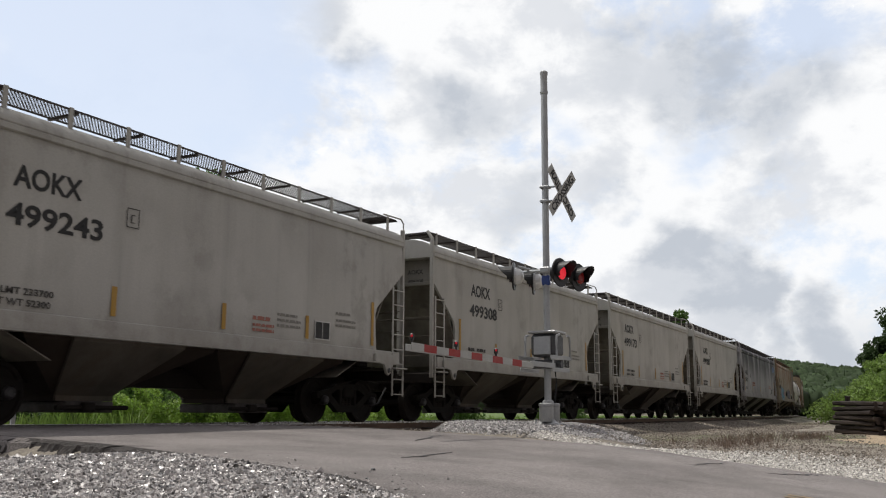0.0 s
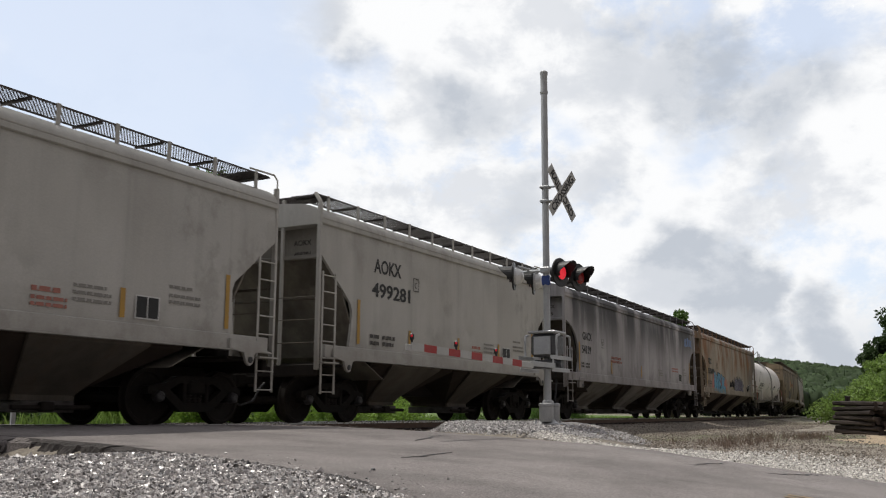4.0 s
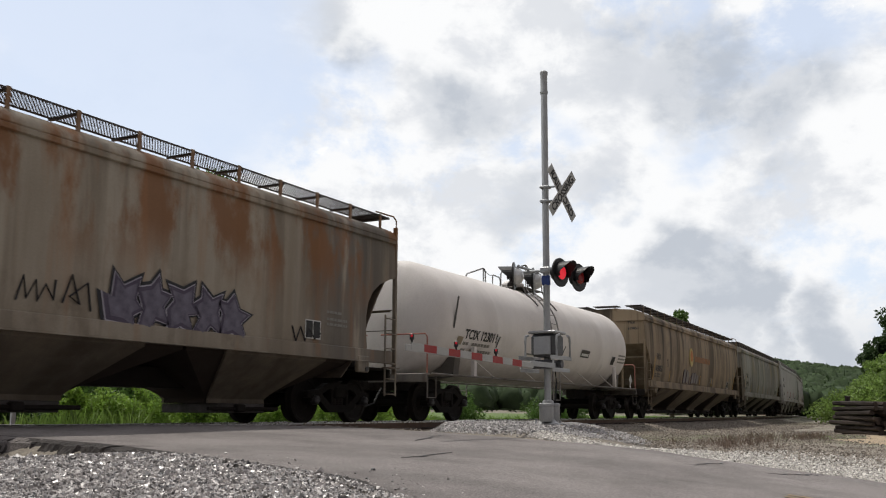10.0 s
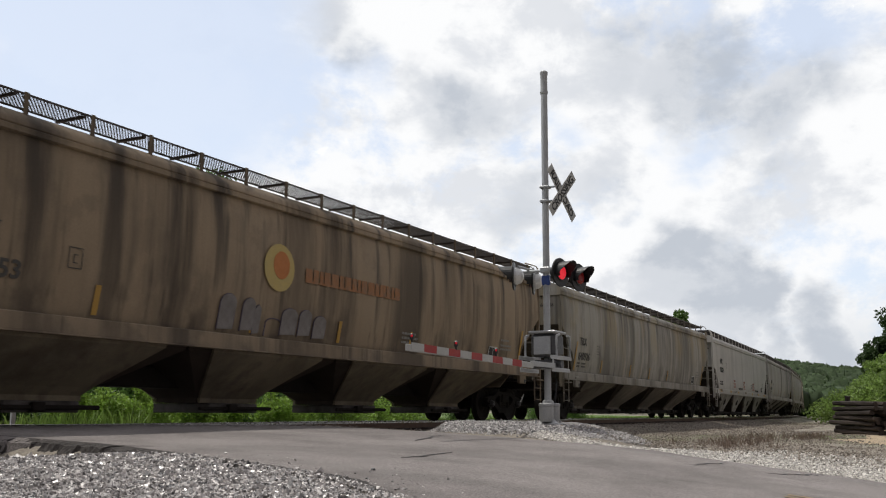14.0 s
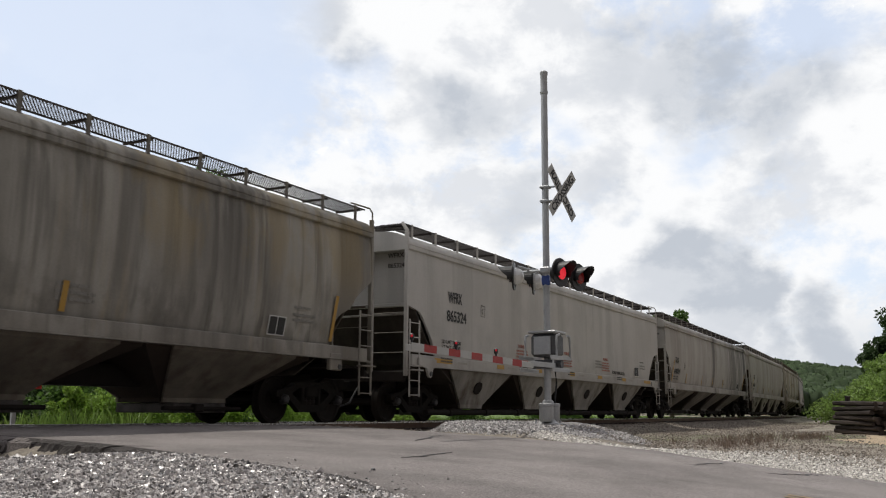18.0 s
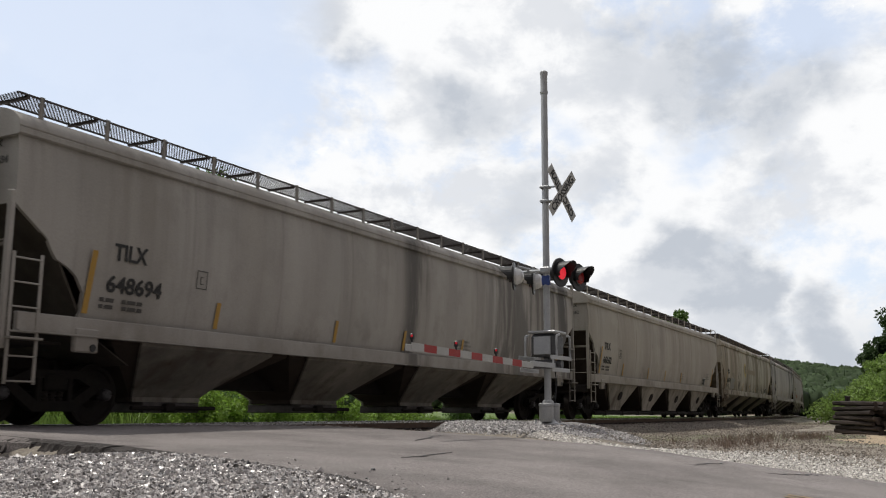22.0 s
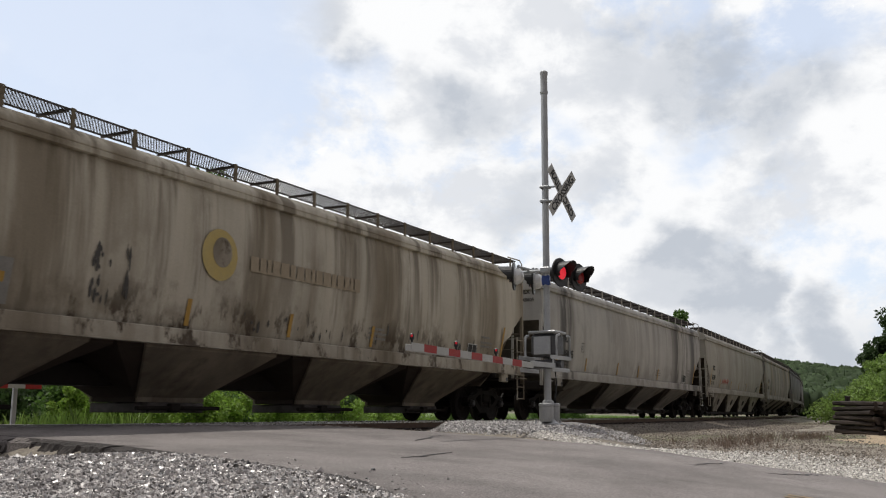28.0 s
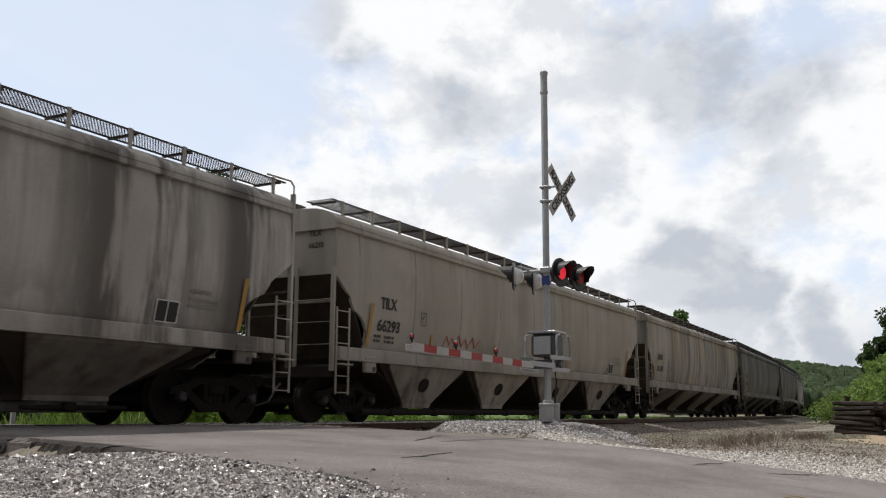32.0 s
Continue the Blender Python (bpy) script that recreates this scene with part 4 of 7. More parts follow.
def hopper(label, L, bays, inset, cut, paint, bay_oval=False, group="covered hoppers of the freight train"):
    """A covered hopper of length L over its end posts; x runs back along the train, y to the far side."""
    car = thing("hopper_car", label, "freight car", group)
    PROFILE[0] = BULGED if cut == "wavy" else SIDE
    low = sill_mat = paint
    bay_mat = DUST_SHADE[paint.name]
    table = CUTS[cut]
    zs = sorted({z for z, _ in table} | {z for z, _ in PROFILE[0]} | {2.9, 3.2, 2.4, 1.75})
    ins = [float(np.interp(z, [a for a, _ in table], [b for _, b in table])) for z in zs]
    half = L / 2
    nx = max(24, int(L / 0.17))
    for side, pname in ((-1, "side_sheet"), (1, "side_sheet")):
        s = Shape()
        rows = []
        for z, i in zip(zs, ins):
            row = []
            for k in range(nx + 1):
                x = -half + i + (L - 2 * i) * k / nx
                # plates pulled in a little at the welded seams
                ph = x / 2.34 % 1.0
                dip = 0.006 * math.exp(-(min(ph, 1 - ph) / 0.10) ** 2) * (1 if 1.5 < z < 4.0 else 0)
                bulge = 0.006 * math.sin(x * 1.9 + side) * math.sin(z * 1.3)
                row.append((x, side * (side_y(z) - dip + bulge), z))
            rows.append(row)
        n = nx + 1
        faces = []
        for r in range(len(rows) - 1):
            for k in range(nx):
                q = (r * n + k, r * n + k + 1, (r + 1) * n + k + 1, (r + 1) * n + k)
                faces.append(q if side < 0 else q[::-1])
        s.add([p for r in rows for p in r], faces)
        sheet = part(pname, s, paint, car, smooth=True)
        sheet.data.update()
    flush = cut == "wavy"
    back = 0.045 if flush else 0.28
    end_mat = END_SHADED if paint is PAINT["white"] else paint
    # ends: vertical sheet above, slope sheet falling inwards below
    for end in (-1, 1):
        zc = [z for z, i in zip(zs, ins) if i == 0.0][0]
        s = Shape()
        rings = []
        for z in (zc, (zc + 3.45) / 2, 3.45, 3.8, 4.0, 4.08):
            w = side_y(z) - 0.004
            w -= 0.012
            rings.append([(end * (half - back), -w, z), (end * (half - back), w, z), (end * (half - back - 0.02), w, z), (end * (half - back - 0.02), -w, z)])
        s.loft(rings)
        part("end_sheet", s, end_mat, car)
        if not flush:
            part("end_beam", Shape().box((end * (half - back + 0.02), 0, zc + 0.02), (0.10, 2 * side_y(zc) - 0.06, 0.09), 0.015), end_mat, car)
        part("end_beam", Shape().box((end * (half - 0.05), 0, 2.42), (0.035, 3.0, 0.05), 0.008), bay_mat, car)
        s = Shape()
        pts = [(half - i - 0.03, z) for z, i in zip(zs, ins) if z <= zc] [::-1]
        deep = [(half - back, zc), (half - 0.70, zc - 0.55), (half - 1.45, 1.36), (half - inset - 0.4, 0.9)]
        rings = []
        for x, z in deep:
            w = side_y(max(z, 1.36)) - 0.03
            rings.append([(end * x, -w, z), (end * x, w, z), (end * (x - 0.04), w, z), (end * (x - 0.04), -w, z)])
        s.loft(rings)
        part("slope_sheet", s, SLOPE[paint.name], car, "darker brown dusty slope sheet")
        # the gusset edge of the side sheet
        for side in (-1, 1):
            rings = []
            for x, z in pts:
                y = side * (side_y(z) - 0.003)
                rings.append([(end * x, y, z), (end * (x + 0.03), y, z), (end * (x + 0.03), y - side * 0.06, z), (end * x, y - side * 0.06, z)])
            part("gusset", Shape().loft(rings), low, car)
    # roof with rounded eaves
    prof = [(-1.50, 3.895), (-1.60, 3.90), (-1.622, 3.915), (-1.622, 3.985), (-1.598, 4.00), (-1.612, 4.02), (-1.605, 4.065), (-1.575, 4.12), (-1.52, 4.175), (-1.43, 4.235), (-1.30, 4.29), (-1.1, 4.34), (-0.5, 4.39), (0, 4.41)]
    prof += [(-y, z) for y, z in prof[-2::-1]]
    rings = [[(x, y, z) for y, z in prof] for x in (-half - 0.03, *np.linspace(-half * 0.8, half * 0.8, 5), half + 0.03)]
    part("roof", Shape().loft(rings), paint, car, smooth=True)
    rings = [[(x, y, z) for y, z in ((-0.33, 4.36), (-0.33, 4.48), (-0.2, 4.52), (0.2, 4.52), (0.33, 4.48), (0.33, 4.36))] for x in (-half + 0.9, half - 0.9)]
    part("hatch_cover", Shape().loft(rings), low, car)
    # side sills, jacking pads, end sills and centre sill
    for side in (-1, 1):
        s = Shape().box((0, side * 1.585, 1.395), (L - 0.3, 0.09, 0.25), 0.012)
        s.box((0, side * 1.615, 1.262), (L - 0.3, 0.13, 0.025), 0.004)
        part("side_sill", s, sill_mat, car)
        for end in (-1, 1):
            xx = end * (half - (0.80 if L < 12 or cut == "scoop" else 1.3))
            if L < 12 or cut == "scoop":
                lug = [(-0.42, 0.30), (-0.42, 0.14), (-0.06, 0.08), (0.02, -0.10), (0.10, -0.14), (0.18, -0.10), (0.24, 0.08), (0.40, 0.12), (0.40, 0.30)]
                s = Shape().prism(lug, 0.05, Matrix.Translation((xx, side * 1.64 + (0.0 if side < 0 else -0.05), 1.14)) @ pose(0, 0, 0, 90))
            else:
                s = Shape().box((xx, side * 1.60, 1.20), (0.42, 0.10, 0.34), 0.02)
            part("jacking_pad", s, sill_mat, car)
            s = Shape().lathe([(0.055, 0.0), (0.055, 0.012)], Matrix.Translation((xx + 0.1, side * 1.70 if (L < 12 or cut == "scoop") else side * 1.652, 1.10)) @ pose(0, 0, 0, 90 if side < 0 else -90), 12)
            part("pad_hole", s, MAT["black"], car)
    for end in (-1, 1):
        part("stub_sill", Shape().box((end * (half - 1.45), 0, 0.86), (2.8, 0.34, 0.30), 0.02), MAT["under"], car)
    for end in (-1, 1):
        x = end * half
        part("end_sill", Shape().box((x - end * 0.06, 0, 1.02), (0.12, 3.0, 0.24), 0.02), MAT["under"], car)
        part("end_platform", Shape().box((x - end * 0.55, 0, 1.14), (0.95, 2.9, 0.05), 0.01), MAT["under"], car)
        tall = 3.14 if flush else 4.46
        for y in (-0.62, 0.62):
            part("end_post", Shape().box((x - end * 0.02, y, (1.12 + tall) / 2), (0.06, 0.07, tall - 1.12), 0.008), low, car)
        for side in (-1, 1):
            top = 3.12 if flush and end < 0 else 4.30
            post = Shape().box((x + end * 0.03, side * 1.565, (1.02 + top) / 2), (0.075, 0.09, top - 1.02), 0.01)
            if end < 0 and not flush:
                post.pipe([(x + end * 0.03, side * 1.565, 4.26), (x + end * 0.03, side * 1.565, 4.34), (x + end * 0.02, side * 1.43, 4.53)], 0.04, 6)
            part("corner_post", post, paint, car)
            ladder(car, x - end * (0.02 if end < 0 else 0.46), side * 1.635, 0.56, 2.95 if cut == "straight" else 2.30, 0.44, low, 8 if cut == "straight" else 6)
            if end > 0:
                part("grab_rail", Shape().pipe([(x, side * 1.60, 4.08), (x, side * 1.60, 4.44), (x - end * 0.05, side * 1.56, 4.54), (x - end * 0.30, side * 1.46, 4.57), (x - end * 0.6, side * 1.44, 4.57)], 0.018, 6), low, car)
        for side in (-1, 1):
            for z in (1.55, 2.0, 2.45):
                part("end_rung", Shape().rod((x + end * 0.05, side * 1.52, z), (x + end * 0.05, side * 0.62, z), 0.010, 6), bay_mat, car)
        part("tread", Shape().box((x - end * 0.24, -1.66, 1.16), (0.5, 0.16, 0.03), 0.004), low, car)
        coupler(car, end, L)
    # brake gear at the trailing end
    s = Shape()
    ring = [(half + 0.10, 0.42 + 0.27 * math.cos(a), 2.15 + 0.27 * math.sin(a)) for a in np.linspace(0, math.tau, 21)]
    s.pipe(ring, 0.017, 6)
    for a in range(4):
        s.rod((half + 0.10, 0.42, 2.15), (half + 0.10, 0.42 + 0.27 * math.cos(a * math.pi / 2), 2.15 + 0.27 * math.sin(a * math.pi / 2)), 0.012, 5)
    s.box((half + 0.03, 0.42, 2.15), (0.12, 0.24, 0.3), 0.03)
    part("brake_wheel", s, MAT["under"], car)
    part("brake_reservoir", Shape().rod((half - 1.0, 0.35, 1.34), (half - 1.0, 1.0, 1.34), 0.17, 12), MAT["under"], car)
    part("brake_valve", Shape().box((half - 0.55, -0.7, 1.32), (0.4, 0.5, 0.32), 0.05), MAT["under"], car)
    # hopper bays: brown slope sheets, painted side sheets, outlet gates below
    pitch = (L - 2 * inset) / bays
    low_z, tilt = (0.32, 0.34) if bay_oval else (0.37, 0.98)
    part("center_sill", Shape().box((0, 0, 0.80), (L - 2 * inset, 0.62, 0.36), 0.02), MAT["under"], car)
    for b in range(bays):
        x0, x1 = -half + inset + pitch * b + 0.02, -half + inset + pitch * (b + 1) - 0.02
        xm, wb = (x0 + x1) / 2, 0.62 if bay_oval else 0.55 if bays == 2 else 0.78
        span = ((1.27, 0.0), (1.20, 0.02), (0.58, 0.86), (0.45, 1.0), (low_z, 1.0)) if not bay_oval else ((1.27, 0.0), (1.22, 0.02), (0.42, 0.96), (low_z, 1.0))
        rings = []
        for z, k in span:
            xa, xb = x0 + (xm - wb - x0) * k, x1 + (xm + wb - x1) * k
            y = 1.46 - tilt * k
            rings.append([(xa, -y, z), (xb, -y, z), (xb, y, z), (xa, y, z)])
        bay = part("hopper_bay", Shape().loft(rings), SHADED_BAY, car, "brown dusty hopper bay with shade in its colour")
        edge = 0.30 if bay_oval else {2: 0.78, 3: 0.90, 4: 0.52}[bays]
        for side in (-1, 1):
            rings = []
            for z, k in span:
                xa, xb = x0 + edge + (xm - wb - x0 - edge) * k, x1 - edge + (xm + wb - x1 + edge) * k
                y = side * (1.54 - tilt * k)
                rings.append([(xa, y, z), (xb, y, z), (xb, y - side * 0.05, z), (xa, y - side * 0.05, z)])
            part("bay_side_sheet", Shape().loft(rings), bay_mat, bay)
        gate = Shape().box((xm, 0, low_z - 0.09), (wb * 1.7, 1.36, 0.17), 0.015)
        part("outlet_gate", gate, GATE, bay, "dusty outlet gate")
        part("gate_shaft", Shape().rod((xm - wb * 1.25, -0.74, low_z - 0.10), (xm + wb * 1.25, -0.74, low_z - 0.10), 0.035, 8).box((xm - wb * 0.2, -0.76, low_z - 0.09), (0.22, 0.12, 0.14), 0.02), MAT["under"], bay)
        if bay_oval:
            lean = math.degrees(math.atan2(tilt * 0.94, 0.80))
            o = [(0.21 * math.cos(a), 0.17 * math.sin(a)) for a in np.linspace(0, math.tau, 21)[:-1]]
            ob = part("vibrator_port", Shape().prism(o, 0.02), MAT["under"], bay, "dark oval port")
            k = 0.02 + 0.94 * (1.22 - 0.86) / 0.80
            ob.matrix_local = Matrix.Translation((xm, -(1.54 - tilt * k) - 0.006, 0.84)) @ pose(0, 0, 0, 90 + lean)
    if bay_oval:
        for side in (-1, 1):
            s = Shape().rod((-half + inset - 0.2, side * 1.12, 0.22), (half - inset + 0.2, side * 1.12, 0.22), 0.075, 10)
            for b in range(bays * 2):
                s.rod((-half + inset + pitch * (b + 0.5) / 2 - 0.1, side * 1.12, 0.22), (-half + inset + pitch * (b + 0.5) / 2 + 0.1, side * 1.12, 0.22), 0.10, 10)
            part("unloading_pipe", s, MAT["under"], car, "dark unloading pipe under the bays")
    # running boards over both eaves and across the ends
    g = grating(L - 0.08, 0.62).mesh("running_board", MAT["grating"])
    for side in (-1, 1):
        ob = part("running_board", g, None, car, "dark steel grating")
        ob.location = (-half + 0.04, 0.80 if side > 0 else -1.42, 4.52)
    span = 1.0 if flush else 2.9
    cross = grating(span, 0.55, False).mesh("end_walkway", MAT["grating"])
    for end in (-1, 1):
        ob = part("end_walkway", cross, None, car, "dark steel grating")
        ob.matrix_local = Matrix.Translation((end * (half - (0.14 if flush else 0.32)) + 0.27, -span / 2, 4.50)) @ pose(0, 0, 0, 0, 0, 90)
        if flush:
            for y in (-0.4, 0.4):
                part("walkway_bracket", Shape().rod((end * (half - 0.04), y, 4.16), (end * (half + 0.12), y, 4.50), 0.018, 6), low, car)
    n = int(L / 1.17)
    br = Shape().box((0, 0, 4.34), (0.075, 0.03, 0.42), 0.005).mesh("board_bracket", paint)
    for side in (-1, 1):
        for i in range(n + 1):
            ob = part("board_bracket", br, None, car)
            ob.location = (-half + 0.42 + (L - 0.84) * i / n, side * 1.435, 0)
    for end in (-1, 1):
        truck(car, end * (half - 1.3))
    return car


def tank_car(label, L):
    car = thing("tank_car", label, "freight car", "")
    half = L / 2
    paint = PAINT["tank"]
    under_tone = DUST_SHADE[paint.name]
    r, zc, h = 1.50, 2.56, 7.15
    prof = [(0.02, -h - 0.46), (0.55, -h - 0.42), (1.0, -h - 0.34), (1.30, -h - 0.245), (1.42, -h - 0.17), (1.48, -h - 0.06), (r, -h + 0.04), (r, -h * 0.62), (r + 0.006, -h * 0.615), (r + 0.006, -h * 0.605), (r, -h * 0.60), (r, -h * 0.2), (r + 0.006, -h * 0.195), (r + 0.006, -h * 0.185), (r, -h * 0.18)]
    prof = prof + [(a, -b) for a, b in prof[::-1]]
    m = Matrix.Translation((0, 0, zc)) @ pose(0, 0, 0, 0, 90)
    part("tank_shell", Shape().lathe(prof, m, 64), paint, car, smooth=True)
    for end in (-1, 1):
        part("stub_sill", Shape().box((end * (half - 1.6), 0, 0.90), (3.2, 0.36, 0.32), 0.02), MAT["under"], car)
    for end in (-1, 1):
        x = end * (half - 1.9)
        s = Shape()
        s.prism([(-1.30, 1.10), (1.30, 1.10), (1.36, 1.60), (1.22, 1.66), (0.95, 1.36), (0.5, 1.14), (0, 1.08), (-0.5, 1.14), (-0.95, 1.36), (-1.22, 1.66), (-1.36, 1.60)], 0.3, Matrix.Translation((x - 0.15, 0, 0)) @ Matrix(((0, 0, 1, 0), (1, 0, 0, 0), (0, 1, 0, 0), (0, 0, 0, 1))))
        part("saddle", s, under_tone, car)
        part("end_platform", Shape().box((end * (half - 0.5), 0, 1.10), (1.0, 3.0, 0.05), 0.01).box((end * (half - 0.03), 0, 1.02), (0.1, 3.0, 0.2), 0.015), under_tone, car)
        for side in (-1, 1):
            pipe_run(car, "end_rail", [(end * (half - 0.1), side * 1.48, 1.1), (end * (half - 0.1), side * 1.48, 1.98), (end * (half - 0.1), side * 1.42, 2.06), (end * (half - 0.1), side * 0.2, 2.06)], 0.019, MAT["letter_red"])
            s = Shape().pipe([(end * (half - 0.08), side * 1.5, 1.06), (end * (half - 0.08), side * 1.5, 0.56), (end * (half - 0.5), side * 1.5, 0.56), (end * (half - 0.5), side * 1.5, 1.06)], 0.018, 6)
            part("sill_step", s, under_tone, car)
            part("shell_bracket", Shape().box((end * (half - 2.6), side * 1.47, 1.50), (0.16, 0.10, 0.76), 0.012), paint, car, "pale bolster bracket")
        coupler(car, end, L)
        truck(car, x)
    for side in (-1, 1):
        pipe_run(car, "side_rail", [(-half + 0.2, side * 1.52, 1.12), (half - 0.2, side * 1.52, 1.12)], 0.024, under_tone)
        for x in (-4.6, -1.8, 1.4, 3.2, 5.4):
            part("rail_strut", Shape().rod((x, side * 1.52, 1.13), (x - 0.35, side * 1.12, 1.56), 0.016, 6), paint, car)
    # top platform with its rails, dome and ladders
    gear = MAT["gear"]
    part("platform", Shape().box((-0.05, 0, 4.09), (1.7, 1.5, 0.03), 0.008), gear, car, "thin steel platform")
    for x in (-0.85, 0.72):
        for side in (-1, 1):
            arc = [(x, side * 0.75, 4.09)] + [(x, side * (r + 0.03) * math.sin(a), zc + (r + 0.03) * math.cos(a)) for a in np.linspace(0.60, 0.95, 5)]
            part("platform_support", Shape().pipe(arc, 0.022, 6), gear, car)
    part("manway", Shape().lathe([(0.33, 4.0), (0.33, 4.24), (0.37, 4.25), (0.37, 4.30), (0.27, 4.38), (0.05, 4.41)], Matrix.Translation((0.05, 0, 0)), 24), paint, car, smooth=True)
    part("valve", Shape().lathe([(0.13, 4.05), (0.13, 4.24), (0.08, 4.30), (0.02, 4.32)], Matrix.Translation((-0.62, -0.25, 0)), 14), MAT["under"], car)
    for y in (-0.74, 0.74):
        pipe_run(car, "platform_rail", [(-2.15, y * 0.8, 4.0), (-2.15, y * 0.8, 4.32), (-2.06, y * 0.8, 4.42), (-0.62, y, 4.79), (-0.50, y, 4.76), (-0.46, y, 4.68), (-0.44, y, 4.09)], 0.022, gear)
        part("rail_post", Shape().rod((-0.60, y, 4.09), (-0.60, y, 4.79), 0.018, 6), gear, car)
        pipe_run(car, "platform_rail", [(0.10, y, 4.09), (0.10, y, 4.60), (0.16, y, 4.67), (0.62, y, 4.65), (0.69, y, 4.58), (0.72, y, 4.05)], 0.022, gear)
        part("safety_chain", Shape().pipe([(-0.48, y, 4.74), (-0.30, y, 4.66), (-0.1, y, 4.63), (0.12, y, 4.66)], 0.010, 5), MAT["under"], car)
    for side in (-1, 1):
        s = Shape()
        for x in (-0.62, -0.06):
            arc = [(x, side * 0.74, 4.08)] + [(x, side * (r + 0.10) * math.sin(a), zc + (r + 0.10) * math.cos(a)) for a in np.linspace(0.55, 1.55, 9)] + [(x, side * 1.62, 0.62)]
            s.pipe(arc, 0.024, 6)
        for k in range(13):
            if k < 6:
                a = 0.62 + 0.18 * k
                y, z = side * (r + 0.10) * math.sin(a), zc + (r + 0.10) * math.cos(a)
            else:
                y, z = side * 1.61, 2.40 - (k - 6) * 0.30
            s.rod((-0.62, y, z), (-0.06, y, z), 0.014, 6)
        part("ladder", s, MAT["rail_grey"], car)

    def on_shell(x, z, lift=0.006):
        a = math.acos((z - zc) / r)
        return Matrix.Translation((x, -(r + lift) * math.sin(a), zc + (r + lift) * math.cos(a))) @ pose(0, 0, 0, math.degrees(a))
    return car, on_shell


CARS = []


def place(car, left, L):
    CARS.append((car, left + L / 2, L))


def yellow_bars(car, L, xs, tall=(1.3,)):
    for x in xs:
        patch("reflector_stripe", car, rect(0.10, 0.44), MAT["yellow"], -L / 2 + x, 1.59, label="faded yellow reflective stripe")
    for x in tall:
        patch("reflector_stripe", car, rect(0.10, 0.92), MAT["yellow"], -L / 2 + x, 1.60, label="faded yellow reflective stripe")


def documents(car, x, z):
    panel = patch("document_panel", car, rect(0.50, 0.36), MAT["letter_white"], x, z, label="small black data panel edged in white")
    for k in (0, 1):
        ob = part("panel_cell", Shape().prism(rect(0.215, 0.32, 0.022 + 0.238 * k, 0.02), 0.002), MAT["letter"], panel)
        ob.location = (0, 0, 0.003)


def common_marks(car, L, mark, number, x, z1, z2, h, w1, w2, ink=None, capacity=True, box=3.5, box_z=2.2):
    a = -L / 2
    if mark:
        lettering(car, mark, a + x + 0.08, z1, h, w1, ink)
        lettering(car, number, a + x, z2, h, w2, ink)
    if capacity:
        bars(car, a + x - 0.08, 1.70, [(0, 0.10, 0.32, 0.06), (0.42, 0.10, 0.45, 0.06), (0, 0, 0.30, 0.06), (0.44, 0, 0.40, 0.06)], MAT["letter_dark"])
    stencil_box(car, a + box, box_z, 0.25, MAT["letter_dark"])
    bars(car, a + 0.62 * L, 1.75, [(0, 0.0, 0.7, 0.05), (0, 0.1, 0.7, 0.05), (0, 0.2, 0.6, 0.05)], MAT["faint"])
    bars(car, L / 2 - 2.6, 1.9, [(0, 0.0, 0.7, 0.05), (0, 0.1, 0.7, 0.05), (0, 0.24, 0.5, 0.05)], MAT["faint"])
    documents(car, L / 2 - 3.3, 1.60)


def end_marks(car, L, mark, number, y=-1.25, z=3.55, depth=0.274):
    """Lettering on the leading end."""
    for body, zz in ((mark, z), (number, z - 0.24)):
        me = text_mesh(body, 0.15, MAT["letter_dark"])
        ob = new("lettering", me)
        ob.parent = car
        ob.matrix_local = Matrix.Translation((-L / 2 + depth, y + 0.54, zz)) @ pose(0, 0, 0, 0, 0, -90) @ pose(0, 0, 0, 90)
        tagged(ob, "stencilled lettering")


SPRAY_GREY = material("pale grey spray paint", (0.235, 0.22, 0.215), 0.75, second=(0.13, 0.115, 0.105), scale=2.5, amount=1.0, stretch=(1, 1, 0.3))


